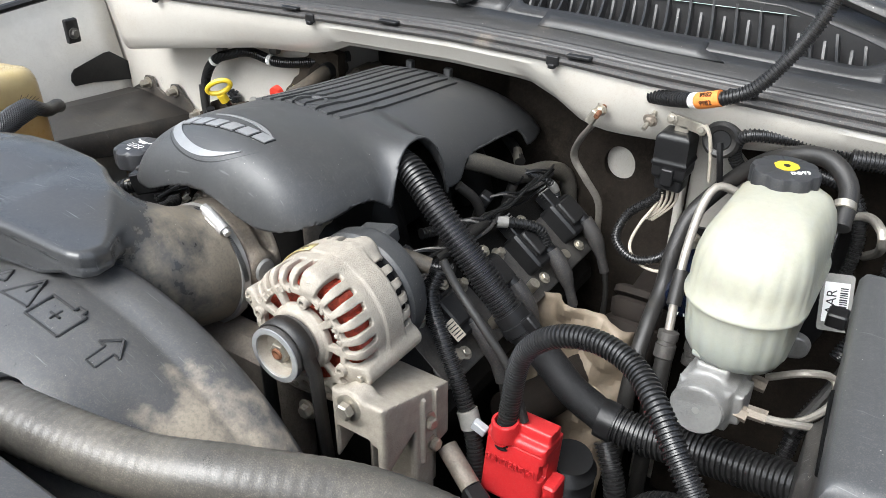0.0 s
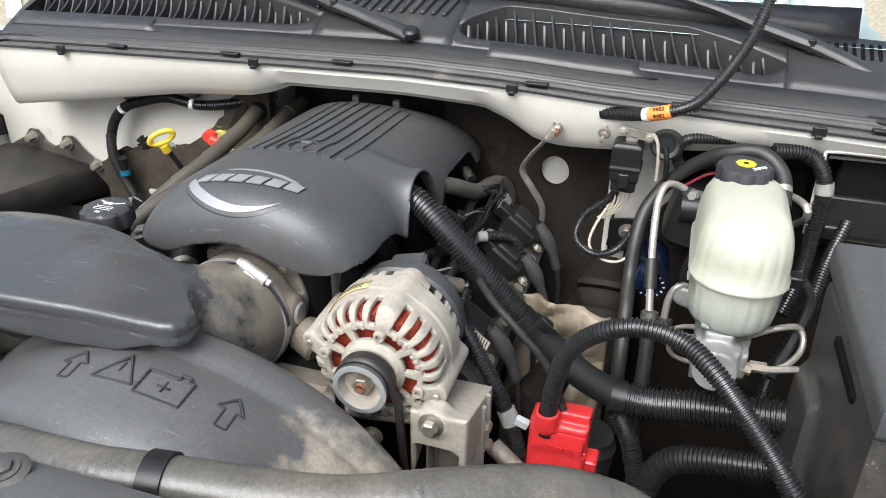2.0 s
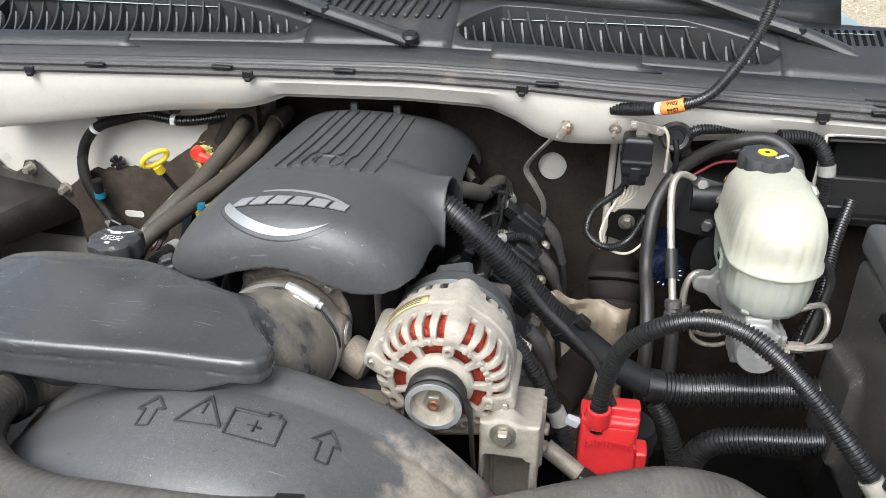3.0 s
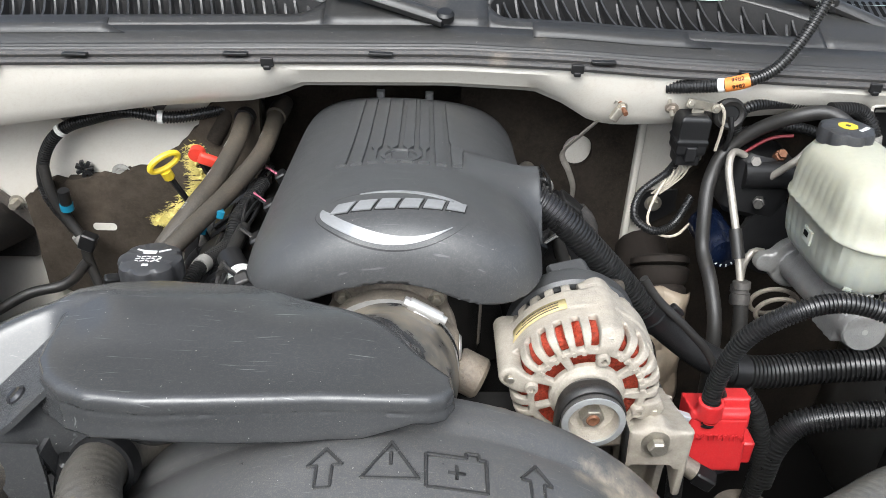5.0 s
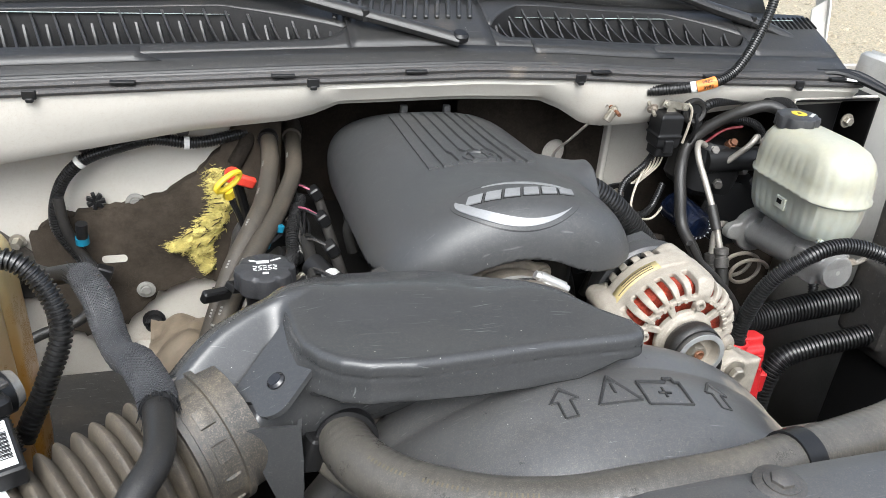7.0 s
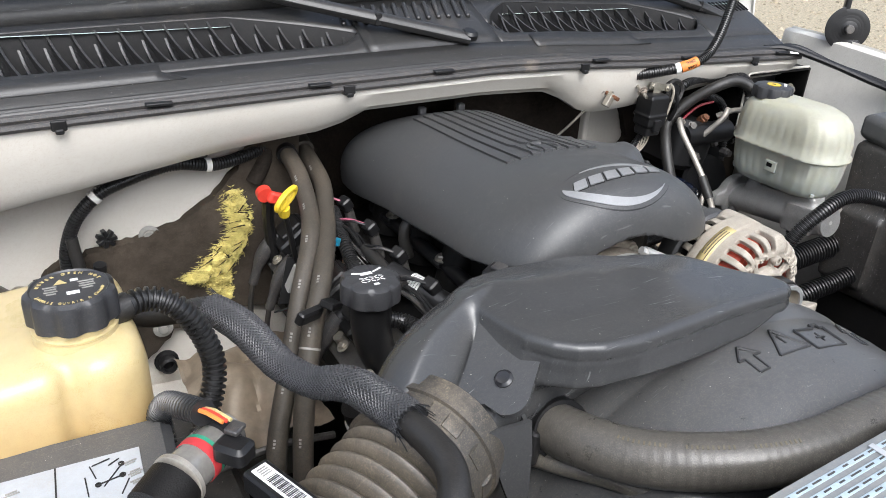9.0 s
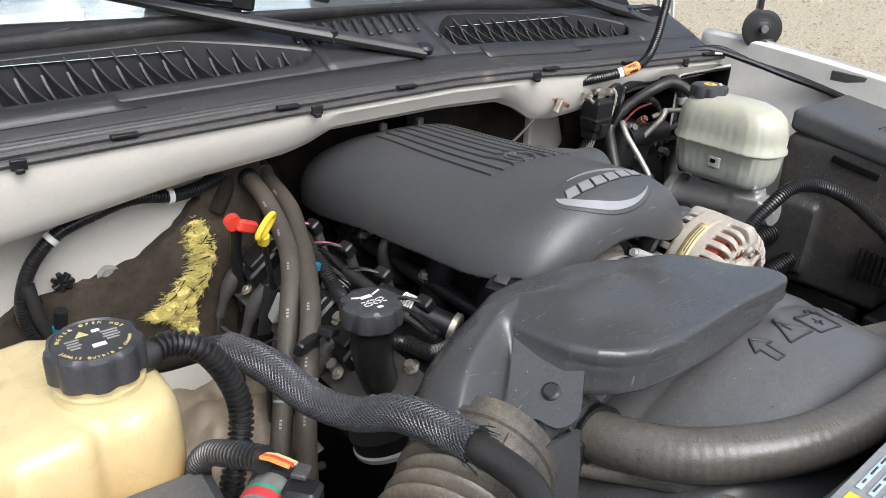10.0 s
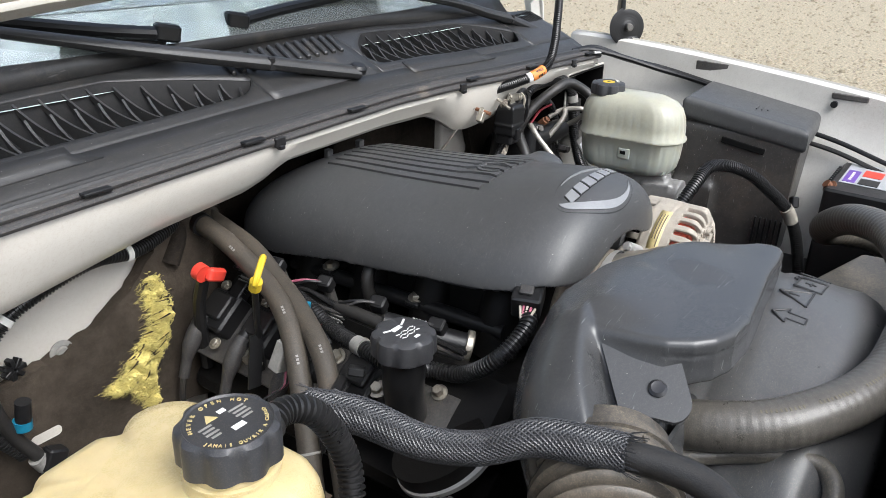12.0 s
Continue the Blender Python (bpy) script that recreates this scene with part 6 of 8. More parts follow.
    for k in range(6):
        part("vent_slat", Geo().rbox((0.617, 0.445 + 0.010 * k, 0.955), (0.008, 0.004, 0.06), 0.0015, (0, 0, 6)), "blackclean", t)
    return t


def relay():
    t = thing("relay", (0.352, 0.935, 1.11), "black relay on a bracket with pale wires below", "relay")
    def can(x, y, z):
        u, v = x - 0.352, y - 0.928
        g = slab(np.maximum(np.abs(u) - 0.0215, np.abs(v) - 0.020), np.abs(z - 1.160) - 0.032, 0.009)
        return join(g, slab(np.maximum(np.abs(u) - 0.0235, np.abs(v) - 0.022), np.abs(z - 1.152) - 0.003, 0.003), 0.002)
    part("body", moulded(can, (0.325, 0.895, 1.12), (0.38, 0.955, 1.2), 0.0022), "blackclean", t, sharp=45)
    part("connector", Geo().rbox((0.352, 0.93, 1.128), (0.036, 0.034, 0.03), 0.004), "blackclean", t)
    part("latch", Geo().rbox((0.352, 0.908, 1.135), (0.016, 0.01, 0.022), 0.002), "blackclean", t)
    for k in range(4):
        part("wire", Geo().sweep([(0.34 + 0.008 * k, 0.932, 1.115), (0.342 + 0.006 * k, 0.935, 1.09), (0.335 + 0.004 * k, 0.94, 1.07), (0.318 + 0.004 * k, 0.945, 1.05)], 0.0017, n=6), "wire", t)
    return t


def terminal_cover():
    t = thing("battery_terminal_cover", (0.335, 0.575, 0.85), "bright red plastic battery terminal cover", "terminal cover")
    def shell(x, y, z):
        a = radians(-10)
        v, w = (y - 0.585) * math.cos(a) + (z - 0.898) * math.sin(a), -(y - 0.585) * math.sin(a) + (z - 0.898) * math.cos(a)
        u = x - 0.333
        g = slab(np.maximum(np.abs(u) - 0.037, np.abs(w) - 0.044), np.abs(v) - 0.025, 0.007)
        g = join(g, slab(np.maximum(np.abs(u - 0.013) - 0.024, np.abs(w - 0.047) - 0.012), np.abs(v + 0.002) - 0.014, 0.004), 0.004)
        g = join(g, slab(np.hypot(x - 0.317, y - 0.572) - 0.0155, np.abs(z - 0.948) - 0.014, 0.002), 0.004)
        g = carve(g, np.hypot(x - 0.317, y - 0.572) - 0.0115 + 9.0 * np.maximum(0.0, 0.945 - z), 0.001)
        # stepped edge and notches of the snap lid
        g = carve(g, slab(np.maximum(np.abs(u - 0.038) - 0.006, np.abs(w - 0.012) - 0.010), np.abs(v + 0.022) - 0.010, 0.001), 0.001)
        g = carve(g, slab(np.maximum(np.abs(u) - 0.05, np.abs(w - 0.033) - 0.0012), v + 0.0235, 0.0004), 0.0005)
        return g
    part("shell", moulded(shell, (0.285, 0.545, 0.84), (0.385, 0.63, 0.975), 0.0022), "red", t, sharp=45)
    part("hinge_tab", Geo().rbox((0.377, 0.58, 0.88), (0.016, 0.03, 0.035), 0.004), "red", t)
    writing("BATTERY(+)", 0.0115, (0.333, 0.5575, 0.914), (1, 0, 0), (0, 0.17, 0.98), "red", t, depth=0.001)
    return t


brake_unit()
reservoir()
fuse_box()
relay()
terminal_cover()


# ---- coolant side ----
def coolant_tank():
    t = thing("coolant_tank", (-0.69, 0.55, 0.90), "amber-stained translucent coolant tank with black cap", "coolant tank")
    o = np.array((-0.714, 0.5725, 0.0))
    def ring(w, l, z, r, groove=1.0):
        q = []
        for cx, cy, a0 in ((1, 1, 0), (-1, 1, 90), (-1, -1, 180), (1, -1, 270)):
            for j in range(8):
                a = radians(a0 + 90 * j / 7)
                q.append((cx * (w / 2 - r) + r * math.cos(a), cy * (l / 2 - r) + r * math.sin(a)))
        full = []
        for a, b in zip(q, q[1:] + q[:1]):
            n = max(1, int(math.dist(a, b) / 0.006))
            full += [(a[0] + (b[0] - a[0]) * k / n, a[1] + (b[1] - a[1]) * k / n) for k in range(n)] if math.dist(a, b) > 0.02 else [a]
        out = []
        for u, v in full:
            dent = 0.0
            for g0, on_y in ((0.0, True), (-0.05, False), (0.028, False)):
                e = (v - g0) if on_y else (u - g0)
                dent += 0.0095 * math.exp(-(e / 0.0085) ** 2)
            k = 1 - groove * dent / 0.09
            out.append(o + np.array((u * k, v * k, z + (0.10 * u - 0.05 * v if z > 1.0 else 0.0) - (0.9 * groove * dent if z > 1.13 else 0.0))))
        return out
    sizes = [(0.16, 0.17, 0.86, 0.03), (0.18, 0.19, 0.87, 0.035), (0.184, 0.195, 0.90, 0.036), (0.184, 0.195, 1.05, 0.036), (0.183, 0.194, 1.11, 0.036), (0.182, 0.193, 1.142, 0.036, 1.0), (0.179, 0.190, 1.154, 0.036, 1.0), (0.172, 0.183, 1.164, 0.036, 0.9), (0.160, 0.171, 1.1705, 0.036, 0.75), (0.14, 0.15, 1.174, 0.04, 0.4), (0.08, 0.09, 1.176, 0.03, 0.0)]
    top = ring(*sizes[-1])
    levels = sizes
    n0 = 120
    def even(q):
        q = np.array(q + [q[0]])
        d = np.r_[0, np.cumsum(np.linalg.norm(np.diff(q, axis=0), axis=1))]
        w = np.linspace(0, d[-1], n0, endpoint=False)
        return np.column_stack([np.interp(w, d, q[:, k]) for k in range(3)])
    part("body", Geo().loft([even(ring(*q)) for q in levels]), "tank", t, sharp=50)
    c = np.array((-0.673, 0.536, 1.155))
    part("neck", Geo().lathe([(0.036, 0.0), (0.0345, 0.026), (0.0335, 0.028), (0.0335, 0.031), (0.0345, 0.032), (0.0345, 0.034), (0.032, 0.035), (0.031, 0.045)], c, (0, 0, 1), 32), "tank", t)
    lobes = lambda a, i: 1.02 - 0.10 * (0.5 - 0.5 * math.cos(9 * a)) ** 1.5 if i < 4 else 1.0
    cap = part("cap", Geo().lathe([(0.032, 0.038), (0.0362, 0.041), (0.0362, 0.061), (0.035, 0.066), (0.031, 0.0685), (0.0298, 0.067), (0.01, 0.067)], c, (0, 0, 1), 90, wave=lobes), "cap", t, "black fluted pressure cap with warning print")
    for text, a0, a1, r, turn in (("NEVER OPEN HOT", 158, 22, 0.0255, -90), ("JAMAIS OUVRIR A CHAUD", 198, 342, 0.0262, 90)):
        for k, ch in enumerate(text):
            if ch != " ":
                a = radians(a0 + (a1 - a0) * k / (len(text) - 1))
                b = a + radians(turn)
                writing(ch, 0.0044 if turn < 0 else 0.0038, c + (r * math.cos(a), r * math.sin(a), 0.0672), (math.cos(b), math.sin(b), 0), (-math.sin(b), math.cos(b), 0), "label", cap)
    for k, (u, v, w) in enumerate(((-0.018, 0.006, 0.014), (-0.018, 0.002, 0.012), (-0.018, -0.002, 0.014), (-0.018, -0.006, 0.010), (0.017, 0.008, 0.017), (0.017, 0.004, 0.015), (0.017, 0.0, 0.017), (0.017, -0.004, 0.012))):
        part("print_bar", Geo().rbox(c + (u * 0.8, v, 0.0672), (w * 0.75, 0.0018, 0.0006), 0.0002), "tape", cap)
    part("print_symbol", Geo().rbox(c + (0.002, -0.009, 0.0672), (0.010, 0.005, 0.0006), 0.0002), "ink", cap)
    part("print_symbol", Geo().plate([(-0.005, 0), (0.005, 0), (0, 0.008)], c + (-0.006, 0.009, 0.067), (1, 0, 0), (0, 1, 0), 0.0005), "label", cap)
    part("print_symbol", Geo().rbox(c + (0.005, 0.013, 0.0672), (0.006, 0.004, 0.0006), 0.0002), "ink", cap)
    return t


def oil_filler():
    t = thing("oil_filler", (-0.352, 0.636, 0.95), "black oil filler tube with fluted cap and oil-can symbol", "oil filler")
    c = np.array((-0.352, 0.636, 1.075))
    part("tube", Geo().sweep([(-0.30, 0.66, 0.93), (-0.33, 0.645, 0.98), (-0.348, 0.638, 1.03), (-0.352, 0.636, 1.085)], lambda u: 0.022 + 0.004 * u, n=20), "blackclean", t)
    cap = part("cap", Geo().lathe([(0.033, 0.006), (0.0375, 0.009), (0.0375, 0.027), (0.036, 0.032), (0.030, 0.035), (0.01, 0.035)], c, (0, 0, 1), 96, wave=lambda a, i: 1 - 0.09 * (0.5 - 0.5 * math.cos(8 * a)) ** 2 if 0 < i < 4 else 1.0), "cap", t, "black fluted cap")
    def bar(u, v, w, h, turn=0):
        part("symbol", Geo().rbox(c + (u, v, 0.0353), (w, h, 0.0008), 0.0002, (0, 0, turn)), "ink", cap)
    bar(-0.002, 0.009, 0.015, 0.006)
    bar(0.014, 0.013, 0.014, 0.0025, 25)
    bar(-0.014, 0.013, 0.009, 0.0025, -25)
    for k in range(3):
        for j in range(5):
            bar(-0.012 + 0.006 * j, -0.001 - 0.0045 * k, 0.005, 0.0011, 24 if (j + k) % 2 else -24)
    bar(0.0, -0.0185, 0.007, 0.004)
    return t


def dipsticks():
    t = thing("engine_oil_dipstick", (-0.392, 0.83, 0.95), "yellow ring-handled oil dipstick", "dipstick")
    ring = [(-0.388 + 0.0155 * math.cos(a) + 0.006 * math.sin(a), 0.828 + 0.0115 * math.cos(a), 1.139 + 0.012 * math.sin(a) + 0.003 * math.cos(a)) for a in np.linspace(0, 2 * math.pi, 14)]
    part("handle", Geo().sweep(ring, 0.0042, n=8, step=0.004, cap=(False, False)), "yellow", t, "yellow ring handle")
    part("stem", Geo().sweep([(-0.39, 0.832, 1.125), (-0.388, 0.838, 1.112)], 0.008, n=10, step=0.004), "yellow", t)
    part("tube", Geo().sweep([(-0.388, 0.838, 1.115), (-0.37, 0.86, 1.05), (-0.35, 0.88, 0.95)], 0.0045, n=8), "blackclean", t)
    t2 = thing("transmission_dipstick", (-0.37, 0.94, 0.95), "red locking transmission dipstick handle", "dipstick")
    part("handle", Geo().rbox((-0.362, 0.945, 1.088), (0.034, 0.012, 0.018), 0.005, (10, 25, 15)).lathe([(0.012, -0.006), (0.012, 0.006)], (-0.381, 0.95, 1.097), (0, 1, 0.2), 18), "redtag", t2, "red lever handle")
    part("tube", Geo().sweep([(-0.375, 0.955, 1.085), (-0.365, 0.985, 1.02), (-0.35, 1.0, 0.92)], 0.009, n=10), "blackclean", t2)


coolant_tank()
oil_filler()
dipsticks()



# ---- ignition coils and fittings on both banks ----
def coil(y, s, detail=0):
    """One ignition coil with plug boot; s: +1 driver's bank, -1 passenger's bank."""
    mx = lambda x: CX + s * (x - CX)
    P = lambda x, dy, z: np.array((mx(x), y + dy, z))
    t = thing("ignition_coil", P(0.19, 0, 0.98), "black ignition coil with grey rubber plug boot and connector", "ignition coil", "ignition coils")
    part("body", Geo().rbox(P(0.19, 0, 1.0), (0.06, 0.055, 0.032), 0.006, (0, s * 38, 0)), "blackclean", t)
    part("cap", Geo().rbox(P(0.197, 0, 1.016), (0.04, 0.04, 0.014), 0.004, (0, s * 38, 0)), "black", t)
    part("tower", Geo().rod(P(0.205, 0.012, 1.005), P(0.226, 0.012, 0.99), 0.011, 14), "blackclean", t)
    part("plug_boot", Geo().sweep([P(0.216, 0.012, 1.0), P(0.232, 0.012, 0.982), P(0.245, 0.014, 0.955), P(0.256, 0.016, 0.92)], lambda u: 0.0120 - 0.0045 * min(1, max(0, (u - 0.45) * 4)), n=14, step=0.004), "boot", t, "grey rubber plug boot")
    part("plug_lead", Geo().sweep([P(0.256, 0.016, 0.925), P(0.262, 0.016, 0.88), P(0.262, 0.012, 0.82)], 0.0045, n=8), "rubber", t)
    con = part("connector", Geo().rbox(P(0.165, -0.012, 1.028), (0.03, 0.022, 0.02), 0.003, (0, s * 38, 0)), "blackclean", t)
    for k in range(5):
        part("connector_rib", Geo().rbox(P(0.152 + 0.004 * k, -0.012, 1.044 - 0.0032 * k), (0.0022, 0.022, 0.008), 0.0006, (0, s * 38, 0)), "tape", con)
    part("bolt", Geo().bolt(P(0.225, -0.022, 0.975), (s * 0.6, 0, 0.8), 0.006, 0.006), "zinc", t)
    part("bolt", Geo().bolt(P(0.16, 0.025, 1.025), (s * 0.6, 0, 0.8), 0.006, 0.006), "zinc", t)
    return t


for y in (0.655, 0.755, 0.86, 0.97):
    coil(y, 1)
for y in (0.72, 0.81, 0.90, 0.985):
    coil(y, -1)


def bank_clutter(s):
    """Coil rail, injector plugs and loose wires along one bank."""
    mx = lambda x: CX + s * (x - CX)
    t = thing("coil_rail", (mx(0.2), 0.8, 0.95), "stamped steel coil rail bolted to the valve cover", "coil rail", "coil rails")
    part("plate", Geo().rbox((mx(0.195), 0.81, 0.978), (0.09, 0.44, 0.005), 0.003, (0, s * 38, 0)), "darksteel", t)
    for k in range(5):
        y = 0.62 + 0.095 * k
        part("stud", Geo().bolt((mx(0.165), y, 1.006), (s * 0.6, 0, 0.8), 0.007, 0.012), "zinc", t)
        part("spacer", Geo().rod((mx(0.215), y, 0.965), (mx(0.225), y, 0.982), 0.008, 12), "zinc", t)
    rnd = random.Random(20 + s)
    for k in range(4):
        y = 0.66 + 0.095 * k
        q = thing("injector_plug", (mx(0.115), y, 1.04), "black fuel injector plug with thin wires", "connector", "injector plugs")
        part("shell", Geo().rbox((mx(0.118), y, 1.062), (0.018, 0.022, 0.020), 0.004, (0, s * 30, 12)), "blackclean", q)
        part("injector", Geo().rod((mx(0.112), y, 1.05), (mx(0.10), y, 1.01), 0.008, 12), "darksteel", q)
        for j in range(2):
            part("wire", Geo().sweep([(mx(0.126), y + 0.004 * j, 1.068), (mx(0.142), y + 0.012 + 0.006 * j, 1.072), (mx(0.15), y + 0.035 + 0.005 * j, 1.06 + 0.004 * j), (mx(0.148), y + 0.06, 1.052)], 0.0018, n=6), ("blackclean", "boot", "blackclean", "pink")[(k + j) % 4] if s < 0 else ("blackclean", "tape", "boot", "blackclean")[(k + j) % 4], q)
    b = thing("coil_wires", (mx(0.15), 0.8, 1.03), "bundle of thin taped wires running between the coils", "wiring", "coil wires")
    for k in range(5):
        pts = [(mx(0.148 + 0.004 * math.sin(k * 2.1) + rnd.uniform(-0.007, 0.007)), y, 1.05 + 0.003 * k + rnd.uniform(-0.006, 0.006)) for y in np.linspace(0.60, 1.0, 9)]
        part("wire", Geo().sweep(pts, 0.0022 + 0.0006 * (k % 2), n=6, step=0.012), ("blackclean", "boot", "blackclean", "blackclean", "loom")[k], b)
    part("tape_wrap", Geo().sweep([(mx(0.148), 0.68, 1.056), (mx(0.149), 0.74, 1.057), (mx(0.147), 0.80, 1.056)], 0.009, n=12), "rubber", b)
    return t


bank_clutter(1)
bank_clutter(-1)


def corrugated(name, pts, r, label, pitch=0.0045, cuff=(), group=""):
    """A loom with tape cuffs at shares of its run."""
    t = thing(name, np.array(pts).mean(axis=0), label, "wiring loom", group)
    part("conduit", Geo().sweep(pts, r, n=14, ridge=(pitch, r * 0.12)), "loom", t)
    c, s = spline(pts, 0.004)
    for u, m in cuff:
        i = min(len(c) - 3, max(2, int(u * len(c))))
        part("tape_cuff", Geo().sweep(c[i - 2:i + 3:2], r * 1.12, n=14, step=0.004), m, t)
    return t


def engine_bits():
    corrugated("coil_loom", [(0.10, 0.72, 1.06), (0.13, 0.80, 1.05), (0.17, 0.84, 1.045), (0.20, 0.86, 1.035), (0.215, 0.865, 1.01)], 0.0075, "thin corrugated loom feeding the coils", cuff=((0.6, "tape"),), group="coil looms")
    corrugated("coil_loom", [(0.12, 0.95, 1.07), (0.155, 0.97, 1.055), (0.165, 0.985, 1.03), (0.16, 1.0, 0.99)], 0.006, "thin corrugated loom feeding the coils", cuff=((0.5, "tape"),), group="coil looms")
    corrugated("coil_loom", [(0.06, 0.62, 1.08), (0.11, 0.64, 1.068), (0.15, 0.66, 1.058), (0.185, 0.67, 1.06)], 0.0075, "thin corrugated loom feeding the coils", group="coil looms")
    corrugated("injector_loom", [(-0.28, 0.93, 1.06), (-0.30, 0.84, 1.052), (-0.305, 0.79, 1.035), (-0.325, 0.72, 1.042), (-0.33, 0.66, 1.038), (-0.298, 0.64, 1.03), (-0.289, 0.596, 1.036), (-0.29, 0.55, 1.075), (-0.255, 0.535, 1.105), (-0.235, 0.545, 1.112)], 0.0105, "corrugated loom along the valve cover", cuff=((0.42, "tape"),))
    t = thing("sensor_plug", (-0.228, 0.552, 1.10), "black electrical plug with grey lock and pink wires", "connector")
    part("shell", Geo().rbox((-0.215, 0.556, 1.122), (0.045, 0.035, 0.03), 0.004, (0, -15, 20)), "blackclean", t)
    part("lock", Geo().rbox((-0.226, 0.553, 1.137), (0.014, 0.016, 0.005), 0.002, (0, -15, 20)), "boot", t, "grey lock tab")
    for k in range(5):
        part("wire", Geo().sweep([(-0.236, 0.535 + 0.005 * k, 1.122), (-0.248, 0.535 + 0.003 * k, 1.115), (-0.258, 0.536, 1.102)], 0.0016, n=6), "pink" if k % 2 else "wire", t)
    g = thing("fuel_rail", (-0.19, 0.75, 1.0), "black fuel rail with steel damper along the manifold", "fuel rail")
    part("rail", Geo().sweep([(-0.188, 0.60, 1.045), (-0.188, 0.75, 1.04), (-0.186, 0.98, 1.032)], 0.011, n=14), "blackclean", g)
    part("crossover", Geo().sweep([(-0.215, 0.80, 1.03), (-0.222, 0.802, 1.065), (-0.215, 0.803, 1.084), (-0.195, 0.803, 1.092), (-0.16, 0.80, 1.095)], 0.009, n=12), "rubber", g)
    d = part("damper", Geo().rod((-0.285, 0.722, 1.058), (-0.232, 0.632, 1.035), 0.0165, 20), "blackclean", g, "black damper with steel end")
    ax = np.array((0.053, -0.09, -0.023))
    part("end_cap", Geo().lathe([(0.018, 0), (0.021, 0.001), (0.021, 0.008), (0.019, 0.010), (0.011, 0.010), (0.010, 0.008)], (-0.232, 0.632, 1.035), ax, 24), "zinc", d)
    for k in range(5):
        part("band", Geo().lathe([(0.0174, 0.0), (0.0178, 0.0006), (0.0178, 0.0024), (0.0174, 0.003)], np.array((-0.268, 0.693, 1.0505)) + ax / np.linalg.norm(ax) * 0.0038 * k, ax, 20), "ink", d)
    for y in (0.74, 0.90):
        part("rail_bolt", Geo().bolt((-0.190, y, 1.05), (-0.2, 0, 1), 0.0085, 0.008), "zinc", g)
        part("rail_tab", Geo().rbox((-0.175, y, 1.045), (0.06, 0.022, 0.008), 0.003), "blackclean", g)
    v = thing("breather_pipe", (0.12, 0.95, 1.0), "grey-black rubber breather hose with a steel clamp", "hose")
    part("hose_body", Geo().sweep([(0.085, 0.84, 1.12), (0.10, 0.88, 1.10), (0.118, 0.95, 1.063), (0.128, 1.02, 1.048), (0.138, 1.06, 1.03), (0.145, 1.075, 1.0), (0.147, 1.078, 0.93)], 0.0135, n=16), "radhose", v)
    part("clamp", Geo().rod((0.098, 0.985, 1.066), (0.082, 1.005, 1.074), 0.0085, 14), "zinc", v)
    part("branch", Geo().sweep([(0.10, 0.985, 1.066), (0.075, 1.01, 1.075), (0.05, 1.03, 1.08)], 0.0085, n=12), "rubber", v)
    hose("vacuum_hose", [(0.105, 0.80, 1.10), (0.12, 0.82, 1.075), (0.125, 0.83, 1.045), (0.12, 0.835, 1.02)], 0.007, "rubber", "short rubber vacuum hose with boot")
    h = thing("heat_shield", (-0.50, 0.72, 0.75), "crumpled tan foil heat shield beside the heater hoses", "heat shield")
    rnd = random.Random(3)
    waves = [(rnd.uniform(-60, 60), rnd.uniform(-60, 60), rnd.uniform(0, 6)) for _ in range(7)]
    fold = lambda x, y: sum(abs(math.sin(a * x + b * y + c)) * 0.35 / (20 + abs(a) + abs(b)) for a, b, c in waves)
    bulge = lambda i, j: 0.03 * math.sin(math.pi * i / 33) * math.sin(math.pi * j / 27)
    rows = [[(-0.53 + 0.0055 * i, 0.76 + 0.008 * j, 0.765 + 0.0010 * j + bulge(i, j) + 1.5 * fold(-0.6 + 0.0055 * i, 0.62 + 0.008 * j)) for i in range(34)] for j in range(28)]
    part("foil", Geo().grid(rows), mat("tan_foil", (0.20, 0.16, 0.115), 0.5, metal=0.2, var=0.3, scale=14, bump=0.3, dust=0.3), h, sharp=20)
    part("edge_strip", Geo().sweep([(-0.525, 0.76, 0.775), (-0.44, 0.755, 0.79), (-0.35, 0.76, 0.775)], 0.006, n=8), "darksteel", h, "rolled steel edge")
    h2 = thing("heat_shield", (0.31, 0.80, 0.70), "crumpled tan foil heat shield behind the wiring loom", "heat shield")
    rows = [[(0.215 + 0.0052 * i, 0.80 + 0.0030 * j - 2.0 * fold(0.3 + 0.006 * i, 0.5 + 0.009 * j) - 0.02 * math.sin(math.pi * i / 29), 0.70 + 0.0092 * j - 0.0012 * abs(i - 12)) for i in range(30)] for j in range(30)]
    part("foil", Geo().grid(rows), bpy.data.materials["tan_foil"], h2, sharp=20, thick=0.001)
    c = thing("compressor_pulley", (-0.36, 0.57, 0.85), "dark pulley with a bright steel rim below the oil filler", "pulley")
    part("disc", Geo().lathe([(0.02, 0.0), (0.05, 0.002), (0.058, 0.01), (0.058, 0.03)], (-0.345, 0.575, 0.95), (-0.25, 0.35, 0.9), 40), "engine", c)
    part("rim", Geo().lathe([(0.056, 0.002), (0.062, 0.003), (0.062, 0.008), (0.056, 0.010)], (-0.345, 0.575, 0.955), (-0.25, 0.35, 0.9), 40, cap=(False, False)), "steel", c)
    part("hub_bolt", Geo().bolt((-0.35, 0.565, 0.957), (-0.25, 0.35, 0.9), 0.011, 0.012), "darksteel", c)
    f = thing("valve_cover_fittings", (-0.33, 0.67, 0.95), "small bolts and a bracket on the valve cover", "bracket")
